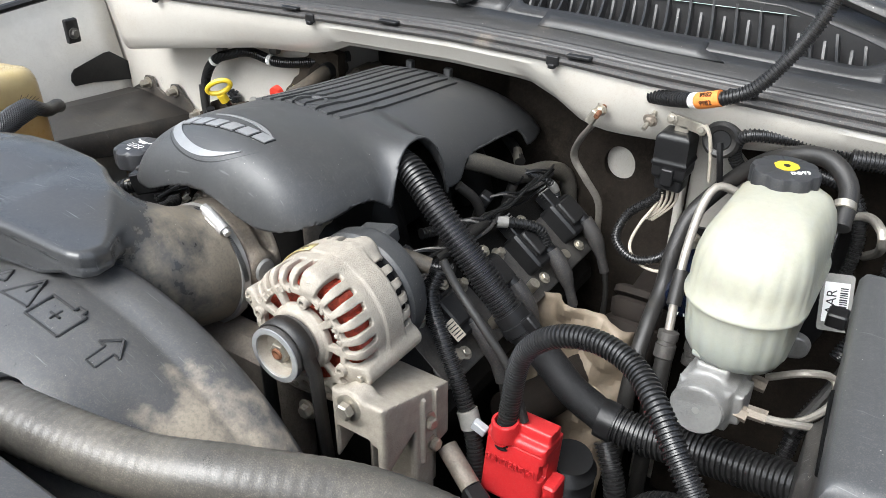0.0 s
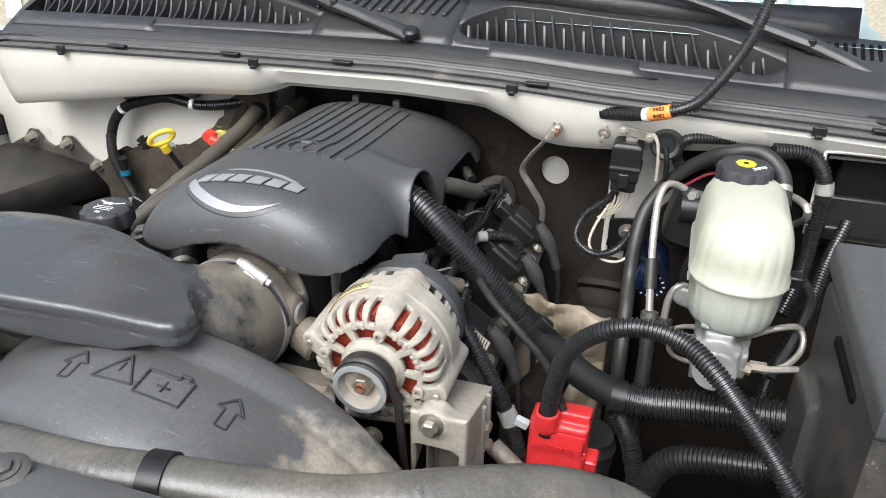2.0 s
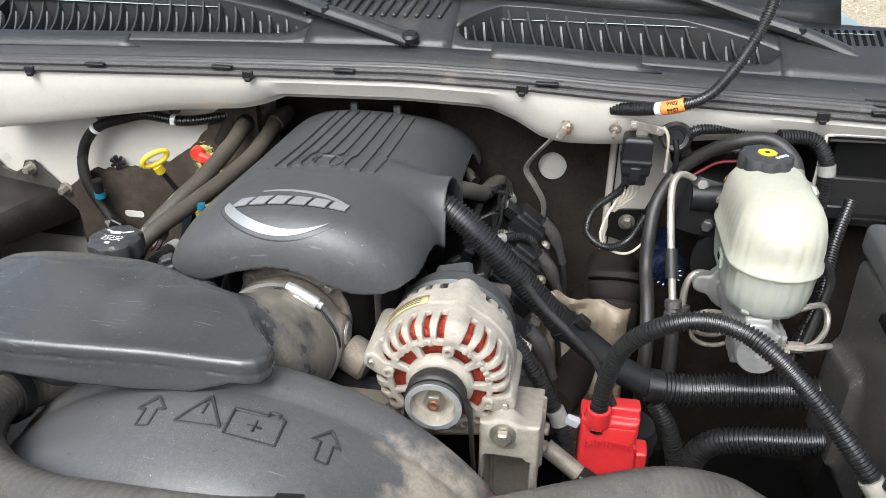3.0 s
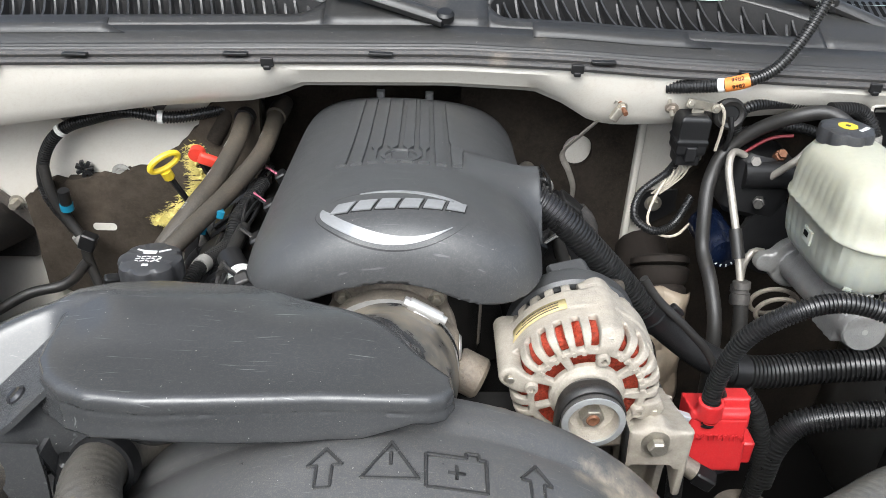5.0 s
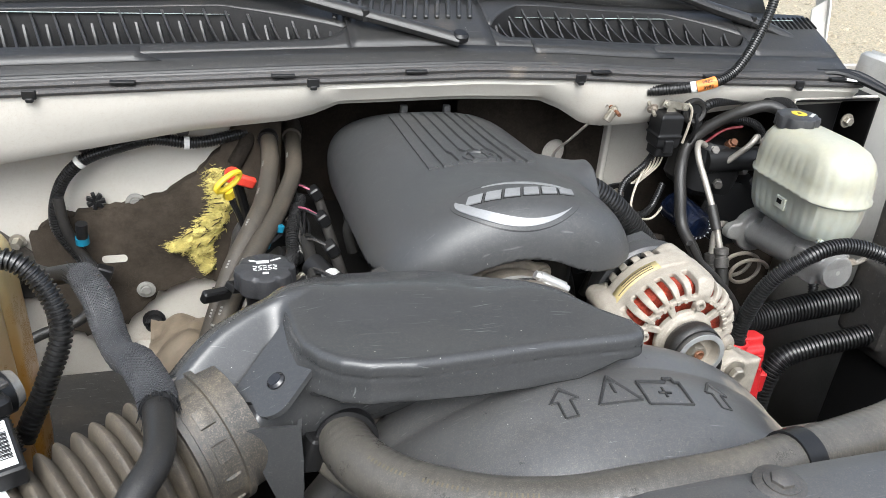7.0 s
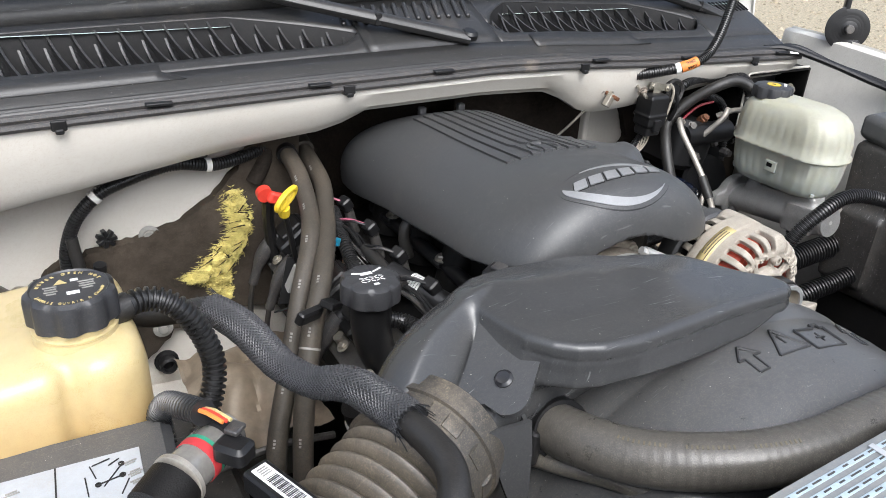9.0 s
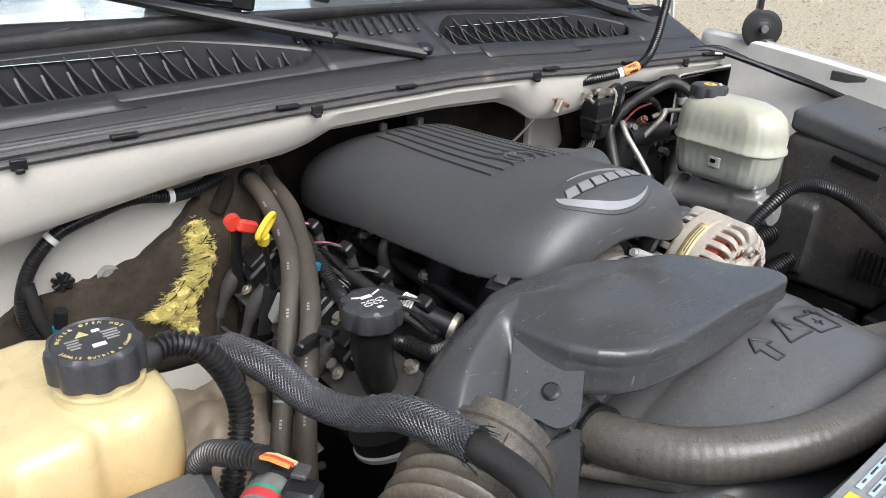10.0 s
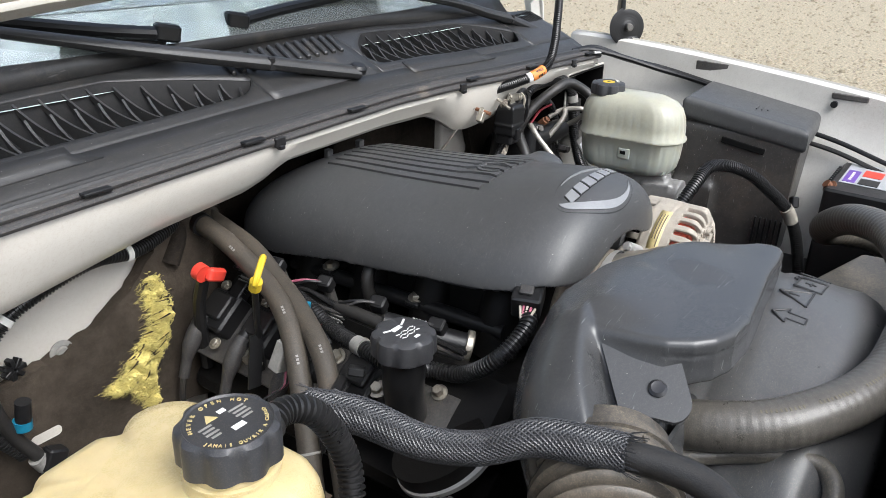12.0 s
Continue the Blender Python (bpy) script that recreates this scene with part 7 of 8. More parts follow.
    for p in ((-0.335, 0.69, 1.0), (-0.30, 0.60, 0.99), (-0.31, 0.78, 1.0), (-0.34, 0.87, 0.96)):
        part("bolt", Geo().bolt(p, (-0.5, -0.2, 0.8), 0.008, 0.009), "zinc", f)
    part("strap", Geo().rbox((-0.32, 0.67, 0.985), (0.03, 0.09, 0.004), 0.002, (0, -35, 10)), "darksteel", f)
    b = thing("hose_bracket", (-0.41, 0.683, 1.04), "black plastic clip joining the heater hoses", "clip")
    part("saddle", Geo().rbox((-0.412, 0.683, 1.045), (0.042, 0.012, 0.018), 0.004, (20, 10, 30)), "blackclean", b)
    part("tongue", Geo().rbox((-0.385, 0.678, 1.057), (0.03, 0.02, 0.01), 0.003, (10, 25, 40)), "blackclean", b)
    l = thing("dipstick_bracket", (-0.40, 0.90, 0.95), "black steel dipstick tube strap", "bracket")
    part("strap", Geo().plate([(0, 0), (0.018, 0.0), (0.03, 0.07), (0.012, 0.07)], (-0.395, 0.86, 0.96), (1, -0.3, 0), (0.1, 0.2, 1), 0.003), "blackclean", l)
    q = thing("sensor_connector", (-0.36, 0.79, 1.0), "pale grey wiring connector among the coils", "connector")
    part("shell", Geo().rbox((-0.385, 0.80, 1.03), (0.022, 0.018, 0.04), 0.003, (10, 20, 0)), "tape", q)
    for k in range(4):
        part("wire", Geo().sweep([(-0.39 + 0.004 * k, 0.795, 1.01), (-0.40 + 0.004 * k, 0.79, 0.995), (-0.42 + 0.003 * k, 0.80, 0.985)], 0.0014, n=5), "pink" if k % 2 else "blackclean", q)
    bl = thing("injector_connector", (-0.31, 0.84, 1.04), "small light blue injector connectors", "connector")
    part("plug", Geo().rbox((-0.325, 0.83, 1.065), (0.012, 0.03, 0.012), 0.002, (0, 20, 25)), "lblue", bl)
    part("plug", Geo().rbox((-0.345, 0.80, 1.052), (0.018, 0.012, 0.012), 0.002, (0, 20, 25)), "lblue", bl)
    low = thing("lower_connector", (0.29, 0.52, 0.88), "dark sensor with cable beside the alternator bracket", "sensor")
    part("body", Geo().rod((0.255, 0.55, 0.905), (0.30, 0.53, 0.885), 0.012, 14), "aludark", low)
    part("plug", Geo().rbox((0.31, 0.525, 0.88), (0.026, 0.022, 0.02), 0.004, (0, 20, -20)), "blackclean", low)
    sp = thing("shift_boot", (0.36, 0.62, 0.75), "black corrugated rubber steering boot", "boot")
    part("boot", Geo().lathe([(0.026 + 0.007 * math.cos(k * math.pi / 2), 0.006 * k) for k in range(16)], (0.365, 0.64, 0.80), (0.1, -0.1, 1), 24), "blackclean", sp)
    mo = thing("exhaust_manifold", (0.30, 0.80, 0.80), "tan rusted exhaust manifold and heat shield", "exhaust manifold")
    part("pipe", Geo().sweep([(0.26, 0.68, 0.86), (0.29, 0.78, 0.85), (0.30, 0.90, 0.86), (0.30, 1.02, 0.82)], 0.03, n=16), "rustpipe", mo)
    part("shield", Geo().sweep([(0.335, 0.86, 0.86), (0.34, 0.96, 0.88), (0.345, 1.03, 0.90)], 0.045, n=18), "rustpipe", mo)


engine_bits()


def brake_bits():
    hb = thing("hydraulic_booster", (0.46, 0.96, 0.95), "black cast hydraulic brake booster with line fittings", "brake booster")
    part("casting", Geo().rbox((0.475, 0.965, 1.075), (0.10, 0.11, 0.10), 0.02, (0, 12, 0)), "blackclean", hb)
    part("bore", Geo().rod((0.53, 0.93, 1.02), (0.53, 1.08, 1.02), 0.05, 24), "blackclean", hb)
    part("spool", Geo().rod((0.44, 0.92, 1.10), (0.56, 0.92, 1.10), 0.022, 18), "blackclean", hb)
    part("flange", Geo().lathe([(0.06, 0), (0.06, 0.01)], (0.515, 0.905, 0.995), (0, 1, -0.14), 24), "blackclean", hb)
    for p, a in (((0.455, 0.918, 1.12), (-0.3, -1, 0.5)), ((0.493, 0.925, 1.128), (0, -0.7, 0.7)), ((0.52, 0.915, 1.08), (0.2, -1, 0.2)), ((0.47, 0.905, 1.06), (-0.4, -1, 0)), ((0.55, 0.90, 1.06), (0, -1, 0))):
        part("fitting", Geo().lathe([(0.009, -0.01), (0.009, 0.005), (0.007, 0.006), (0.007, 0.011)], p, a, 6), "rust" if p[0] == 0.493 else "darksteel", hb)
    part("accumulator", Geo().lathe([(0.012, 0), (0.024, 0.004), (0.0275, 0.014), (0.0275, 0.09), (0.02, 0.1)], (0.415, 0.845, 1.0), (-0.08, 1, 0.08), 28), "navy", hb, "dark blue steel accumulator")
    lp = thing("power_steering_line", (0.44, 0.85, 0.85), "pale steel fluid line with crimped rubber ends", "pipe")
    part("line", Geo().sweep([(0.475, 0.905, 1.10), (0.50, 0.885, 1.14), (0.515, 0.89, 1.155), (0.53, 0.905, 1.14)], 0.0055, n=12), "pipe", lp)
    part("sleeve", Geo().sweep([(0.411, 0.83, 1.055), (0.415, 0.805, 1.02)], 0.009, n=14), "rubber", lp)
    part("crimp", Geo().lathe([(0.008, 0), (0.0125, 0.002), (0.0125, 0.012), (0.0108, 0.013), (0.0108, 0.018), (0.0125, 0.019), (0.0125, 0.034), (0.010, 0.036)], (0.42, 0.788, 0.995), (0.03, -0.35, -0.93), 20), "darksteel", lp)
    part("rubber_end", Geo().sweep([(0.422, 0.776, 0.962), (0.424, 0.765, 0.93), (0.425, 0.75, 0.86), (0.425, 0.74, 0.75)], 0.0105, n=14), "rubber", lp)
    part("line", Geo().sweep([(0.475, 0.86, 1.0), (0.455, 0.85, 1.005), (0.444, 0.845, 0.985), (0.442, 0.835, 0.95)], 0.0055, n=12), "pipe", lp)
    part("crimp", Geo().lathe([(0.008, 0), (0.0125, 0.002), (0.0125, 0.012), (0.0108, 0.013), (0.0108, 0.018), (0.0125, 0.019), (0.0125, 0.03), (0.010, 0.032)], (0.442, 0.838, 0.955), (0.03, -0.3, -0.95), 20), "darksteel", lp)
    bl = thing("brake_lines", (0.55, 0.68, 0.95), "pale steel brake lines looping under the master cylinder", "pipe")
    loop = [(0.487 + 0.034 * math.cos(a), 0.775 + 0.004 * a, 0.942 + 0.026 * math.sin(a)) for a in np.linspace(0.4, 4 * math.pi, 40)]
    part("coil_line", Geo().sweep(loop, 0.0035, n=8, step=0.006), "aludark", bl)
    part("line", Geo().sweep([(0.545, 0.648, 1.03), (0.57, 0.65, 1.03), (0.60, 0.665, 1.026), (0.63, 0.70, 1.0)], 0.0042, n=8), "pipe", bl)
    part("line", Geo().sweep([(0.545, 0.725, 1.022), (0.58, 0.722, 1.045), (0.605, 0.735, 1.04), (0.61, 0.72, 1.02), (0.59, 0.69, 1.01), (0.565, 0.685, 1.0)], 0.0042, n=8), "pipe", bl)
    part("flare_nut", Geo().rod((0.543, 0.648, 1.031), (0.562, 0.649, 1.031), 0.007, 6), "aludark", bl)
    part("line", Geo().sweep([(0.56, 0.95, 1.12), (0.585, 0.93, 1.135), (0.602, 0.89, 1.14), (0.606, 0.89, 1.125), (0.604, 0.93, 1.095), (0.59, 0.96, 1.07)], 0.0055, n=10), "pipe", bl)
    st = thing("steering_shaft_boot", (0.335, 0.86, 0.8), "dark brown rubber boots round the steering shaft", "boot")
    part("boot", Geo().lathe([(0.028, -0.03), (0.034, 0.0), (0.038, 0.05), (0.040, 0.075), (0.036, 0.080), (0.042, 0.086), (0.046, 0.105), (0.040, 0.11)], (0.346, 0.85, 0.845), (0.0, 0.62, 0.78), 28), "rustpipe", st)
    part("rim", Geo().lathe([(0.038, 0.0), (0.047, 0.003), (0.047, 0.012), (0.040, 0.016)], (0.346, 0.92, 0.932), (0.0, 0.62, 0.78), 30), "rustpipe", st)
    dk = thing("strut_mount", (0.43, 0.60, 0.70), "dusty round mount with a rusty stud", "mount")
    part("disc", Geo().lathe([(0.055, 0.0), (0.055, 0.008), (0.048, 0.012), (0.02, 0.018)], (0.43, 0.60, 0.70), (0, -0.2, 1), 32), "aludark", dk)
    part("stud", Geo().rod((0.43, 0.597, 0.715), (0.43, 0.59, 0.75), 0.007, 12), "rust", dk)
    part("nut", Geo().bolt((0.43, 0.597, 0.716), (0, -0.2, 1), 0.012, 0.012), "zinc", dk)
    rs = thing("level_sensor", (0.585, 0.76, 1.05), "small fluid level sensor plug with taped wires", "sensor")
    part("plug", Geo().rbox((0.59, 0.77, 1.09), (0.02, 0.022, 0.016), 0.003), "blackclean", rs)
    part("taped_lead", Geo().sweep([(0.60, 0.77, 1.09), (0.615, 0.765, 1.06), (0.60, 0.74, 1.01), (0.58, 0.70, 0.98)], 0.0065, n=10), "rubber", rs)
    tagplate = thing("module_label", (0.58, 0.87, 1.03), "beige plate with a white printed sticker by the brake lines", "label plate")
    n_, rt = np.array((0.05, -0.86, 0.5)), np.array((1.0, 0.058, 0.0))
    n_, rt = n_ / np.linalg.norm(n_), rt / np.linalg.norm(rt)
    vu = np.cross(n_, rt)
    ax = rt * math.cos(radians(98)) + vu * math.sin(radians(98))
    ay = np.cross(n_, ax)
    o = np.array((0.580, 0.865, 1.052))
    part("plate", Geo().plate(rounded(0.066, 0.034, 0.004, 3), o, ax, ay, 0.003), "tape", tagplate)
    o = o + n_ * 0.0035
    st = part("sticker", Geo().plate(rounded(0.046, 0.026, 0.001, 2), o, ax, ay, 0.0008), "paper", tagplate, "white sticker with black print")
    writing("AAR", 0.015, o + n_ * 0.0012 + ay * 0.0045, tuple(ax), tuple(ay), "blackclean", st, depth=0.0004)
    for k in range(14):
        part("print_bar", Geo().plate([(-0.0006 - 0.0003 * (k % 3), -0.004), (0.0006, -0.004), (0.0006, 0.004), (-0.0006 - 0.0003 * (k % 3), 0.004)], o + n_ * 0.0012 + ax * (0.0026 * k - 0.017) - ay * 0.0075, ax, ay, 0.0004), "blackclean", st)
    # looms between the brake unit and the fuse box
    corrugated("side_loom", [(0.55, 0.93, 1.20), (0.60, 0.94, 1.195), (0.625, 0.93, 1.16), (0.625, 0.92, 1.09), (0.62, 0.90, 1.03), (0.60, 0.86, 0.98)], 0.0115, "corrugated loom dropping beside the fuse box", cuff=((0.35, "tape"),), group="side looms")
    corrugated("side_loom", [(0.66, 0.90, 1.12), (0.64, 0.86, 1.07), (0.62, 0.80, 1.02), (0.59, 0.75, 0.97), (0.58, 0.72, 0.92)], 0.009, "corrugated loom dropping beside the fuse box", group="side looms")
    corrugated("side_loom", [(0.44, 0.96, 1.15), (0.50, 0.95, 1.165), (0.56, 0.95, 1.15), (0.58, 0.94, 1.10), (0.575, 0.93, 1.03)], 0.008, "corrugated loom dropping beside the fuse box", group="side looms")
    corrugated("lower_loom", [(0.445, 0.63, 0.76), (0.452, 0.635, 0.82), (0.475, 0.638, 0.862), (0.52, 0.63, 0.885), (0.57, 0.62, 0.90), (0.63, 0.61, 0.92)], 0.018, "thick corrugated loom below the main loom", 0.006, group="lower looms")
    corrugated("lower_loom", [(0.40, 0.665, 0.90), (0.425, 0.645, 0.86), (0.44, 0.63, 0.78), (0.43, 0.62, 0.68)], 0.013, "thick corrugated loom dropping past the brake unit", group="lower looms")
    m = thing("control_module", (0.70, 0.98, 1.05), "control module in an open box with shade painted black inside", "control module")
    # back and walls near-black: the cavity's shade is in their colour
    part("back", Geo().rbox((0.715, 1.028, 1.135), (0.19, 0.006, 0.13), 0.002), "shade_black", m)
    for at, size in (((0.622, 0.985, 1.135), (0.005, 0.085, 0.13)), ((0.808, 0.985, 1.135), (0.005, 0.085, 0.13)), ((0.715, 0.985, 1.2), (0.19, 0.085, 0.005)), ((0.715, 0.985, 1.07), (0.19, 0.085, 0.005))):
        part("wall", Geo().rbox(at, size, 0.0015), "engine", m)
    part("lip", Geo().sweep([(0.618, 0.942, 1.075), (0.618, 0.942, 1.19), (0.626, 0.942, 1.204), (0.70, 0.942, 1.206), (0.80, 0.942, 1.206)], 0.0028, n=8, step=0.006), "paint", m, "pale painted edge of the opening")
    part("cell", Geo().rbox((0.715, 1.012, 1.14), (0.13, 0.028, 0.085), 0.006), "blackclean", m)
    part("bracket", Geo().rbox((0.68, 0.965, 1.09), (0.12, 0.012, 0.08), 0.004), "black", m)
    part("connector", Geo().rbox((0.655, 0.945, 1.085), (0.035, 0.03, 0.022), 0.004), "blackclean", m)
    part("stud", Geo().bolt((0.735, 0.93, 1.165), (0, -1, 0), 0.009, 0.012), "zinc", m)
    gr = thing("firewall_grommet", (0.405, 0.95, 1.17), "black rubber grommet with a thin white wire", "grommet")
    part("ring", Geo().lathe([(0.013, 0.004), (0.019, 0.006), (0.023, 0.002), (0.024, -0.006)], (0.405, 0.930, 1.190), (0, -1, 0.15), 28, cap=(False, False)), "rubber", gr)
    part("core", Geo().lathe([(0.014, 0.0), (0.012, 0.003)], (0.405, 0.930, 1.190), (0, -1, 0.15), 24), "blackclean", gr)
    part("wire", Geo().sweep([(0.385, 0.924, 1.207), (0.393, 0.920, 1.195), (0.397, 0.926, 1.165), (0.398, 0.935, 1.13)], 0.0025, n=6), "wire", gr)
    part("wire", Geo().sweep([(0.405, 0.925, 1.188), (0.41, 0.922, 1.165), (0.412, 0.935, 1.13)], 0.004, n=6), "blackclean", gr)
    rb = thing("relay_bracket", (0.352, 0.945, 1.185), "steel bracket bolted to the cowl holding the relay", "bracket")
    part("strap", Geo().rbox((0.362, 0.926, 1.203), (0.05, 0.004, 0.014), 0.0015, (0, 10, 0)), "zinc", rb)
    for x, z in ((0.343, 1.209), (0.381, 1.202)):
        part("bolt", Geo().bolt((x, 0.923, z - 0.002), (0, -1, 0.1), 0.0045, 0.004), "zinc", rb)
    part("tongue", Geo().rbox((0.356, 0.926, 1.190), (0.018, 0.004, 0.02), 0.0015), "zinc", rb)
    sb = thing("strap_stud", (0.243, 0.945, 1.19), "rusty ground stud with cable eye", "stud")
    part("stud", Geo().rod((0.245, 0.950, 1.201), (0.248, 0.908, 1.194), 0.0035, 10), "rust", sb)
    part("nut", Geo().bolt((0.246, 0.928, 1.197), (0.05, -1, -0.15), 0.0055, 0.007), "zinc", sb)
    part("eye", Geo().rbox((0.238, 0.922, 1.188), (0.012, 0.012, 0.02), 0.002, (0, 30, 0)), "zinc", sb)
    hs = thing("hood_cable_stud", (0.317, 0.936, 1.19), "brass stud under the cable end", "stud")
    part("stud", Geo().rod((0.317, 0.950, 1.212), (0.314, 0.906, 1.192), 0.003, 10), "zinc", hs)
    part("nut", Geo().bolt((0.316, 0.922, 1.200), (-0.1, -1, -0.4), 0.0065, 0.007), "aludark", hs)
    tp = thing("cable_tag", (0.39, 0.89, 1.245), "orange numbered tape and white band on the hood cable", "cable tag")
    part("tape", Geo().sweep([(0.378, 0.9, 1.2435), (0.392, 0.8935, 1.2493), (0.405, 0.891, 1.2545)], 0.0098, n=18, step=0.004), "orange", tp)
    part("band", Geo().sweep([(0.370, 0.9045, 1.2405), (0.377, 0.9005, 1.2432)], 0.0100, n=18, step=0.004), "white", tp)
    run = np.array((0.89, -0.31, 0.34))
    for turn in (-0.1, 0.85):
        n_ = np.array(Vector((0.0, -math.cos(turn), math.sin(turn))))
        n_ = n_ - run * n_.dot(run) / run.dot(run)
        n_ = n_ / np.linalg.norm(n_)
        writing("9982", 0.0085, np.array((0.392, 0.8935, 1.2493)) + n_ * 0.0100, tuple(run), tuple(np.cross(n_, run)), "blackclean", tp, depth=0.0004)
    corrugated("cable_sleeve", [(0.309, 0.937, 1.226), (0.34, 0.921, 1.2325), (0.372, 0.904, 1.2415)], 0.0098, "brown cloth-taped ribbed end of the hood cable")


brake_bits()


def loom_details():
    t = thing("loom_tie", (0.27, 0.68, 0.98), "black plastic retainer around the main loom", "clip")
    part("ring", Geo().lathe([(0.020, -0.007), (0.0225, -0.006), (0.0225, 0.006), (0.020, 0.007)], (0.268, 0.687, 1.0), (0.62, 0.03, -0.72), 24, cap=(False, False)), "blackclean", t)
    part("lug", Geo().rbox((0.289, 0.675, 1.018), (0.02, 0.012, 0.016), 0.003, (0, 40, 0)), "blackclean", t)
    w = thing("loom_tape", (0.27, 0.575, 0.92), "white tape flag on the loom beside the bracket", "tape")
    part("wrap", Geo().sweep([(0.262, 0.580, 0.943), (0.267, 0.578, 0.934), (0.271, 0.576, 0.924)], 0.0125, n=16, step=0.004), "tape", w)
    part("flag", Geo().rbox((0.286, 0.570, 0.936), (0.018, 0.010, 0.012), 0.002, (0, 20, 0)), "stickerpaper", w)
    c = thing("coil_label", (0.215, 0.63, 0.99), "small cream bar-coded label on a coil", "label")
    part("paper", Geo().rbox((0.2145, 0.6265, 1.0085), (0.026, 0.018, 0.0008), 0.0003, (0, 38, 0)), "wire", c)
    for k in range(5):
        part("print_bar", Geo().rbox((0.208 + 0.0034 * k, 0.6265, 1.0140 - 0.00266 * k), (0.0014, 0.014, 0.0008), 0.0002, (0, 38, 0)), "blackclean", c)
    e = thing("accumulator_print", (0.415, 0.843, 0.98), "pale ring of print on the blue accumulator", "print")
    for k in range(14):
        a = 2 * math.pi * k / 14
        part("print_bar", Geo().rbox((0.415 + 0.0185 * math.cos(a), 0.8475, 1.0 + 0.0185 * math.sin(a)), (0.0022, 0.0012, 0.004), 0.0003, (0, 90 - math.degrees(a), 0)), "ink", e)
    b = thing("firewall_plate", (0.36, 1.06, 0.95), "black bracket plate bolted to the firewall", "bracket")
    part("plate", Geo().plate(wavy([(0.33, 0.99), (0.40, 1.0), (0.405, 0.96), (0.36, 0.93), (0.33, 0.94)], 0.002, 9, 3), (0, 1.068, 0), (1, 0, 0), (0, 0, 1), 0.006), "blackclean", b)
    part("bolt", Geo().bolt((0.362, 1.062, 0.972), (0, -1, 0), 0.010, 0.012), "zinc", b)
    part("bolt", Geo().bolt((0.335, 1.075, 0.89), (0, -1, 0), 0.008, 0.012), "zinc", b)
    hose("white_lead", [(0.345, 0.935, 1.115), (0.335, 0.94, 1.08), (0.318, 0.93, 1.045), (0.312, 0.92, 1.015), (0.33, 0.915, 0.995), (0.36, 0.92, 0.99), (0.385, 0.93, 1.01)], 0.0022, "wire", "thin white lead looping below the relay", "wire", n=8)
    hose("red_lead", [(0.44, 0.93, 1.13), (0.47, 0.925, 1.155), (0.50, 0.915, 1.165)], 0.0025, "darkred", "short dark red cable by the booster", "wire", n=8)
    g = thing("loom_grommet", (0.62, 0.66, 0.95), "loom entry at the fuse box, its shade painted black", "grommet")
    # ring in shade black, no real opening behind it
    part("ring", Geo().lathe([(0.024, 0), (0.029, 0.002), (0.029, 0.008), (0.024, 0.010)], (0.612, 0.662, 0.953), (1, -0.1, 0.1), 24), "shade_black", g)


loom_details()


def battery():
    t = thing("battery", (0.73, 0.27, 0.85), "black car battery with red, white and violet label", "battery")
    part("case", Geo().rbox((0.72, 0.28, 0.975), (0.235, 0.205, 0.20), 0.008), "blackclean", t)
    lb = part("label", Geo().rbox((0.735, 0.325, 1.0758), (0.15, 0.085, 0.001), 0.0004), "stickerpaper", t, "glossy label with red, white and violet fields")
    part("label_field", Geo().rbox((0.71, 0.352, 1.0768), (0.085, 0.022, 0.001), 0.0004), "violet", lb)
    part("label_field", Geo().rbox((0.745, 0.318, 1.0768), (0.045, 0.035, 0.001), 0.0004), "redtag", lb)
    part("label_field", Geo().rbox((0.685, 0.318, 1.0768), (0.04, 0.035, 0.001), 0.0004), "blackclean", lb)
    for k in range(5):
        part("print_bar", Geo().rbox((0.685 + 0.012 * k, 0.352, 1.0776), (0.008, 0.005, 0.0008), 0.0003), "ink", lb)
    part("terminal", Geo().lathe([(0.014, 0), (0.014, 0.004), (0.009, 0.005), (0.008, 0.014)], (0.635, 0.375, 1.068), (-0.4, 0.6, 0.6), 18), "rust", t)
    for k in range(10):
        part("vent_bar", Geo().rbox((0.645 + 0.014 * k, 0.3835, 1.068), (0.006, 0.006, 0.014), 0.0015), "blackclean", t)
    solo("battery_tray", Geo().rbox((0.74, 0.28, 0.66), (0.24, 0.36, 0.40), 0.01), "black", "black plastic tray and inner panel below the battery", "tray")
    solo("fuse_box_stand", Geo().rbox((0.74, 0.58, 0.65), (0.2, 0.2, 0.42), 0.01), "black", "black bracket under the fuse box", "bracket")
    c = thing("cable_joint", (0.595, 0.43, 0.99), "cable joint wrapped in white tape with a black clip", "cable joint")
    part("tape", Geo().sweep([(0.585, 0.437, 1.026), (0.595, 0.43, 1.012), (0.601, 0.424, 0.995)], 0.0128, n=14, step=0.004), "mcyl_paint", c)
    part("clip", Geo().rbox((0.605, 0.428, 1.034), (0.022, 0.014, 0.022), 0.004, (0, 20, 30)), "blackclean", c)


battery()


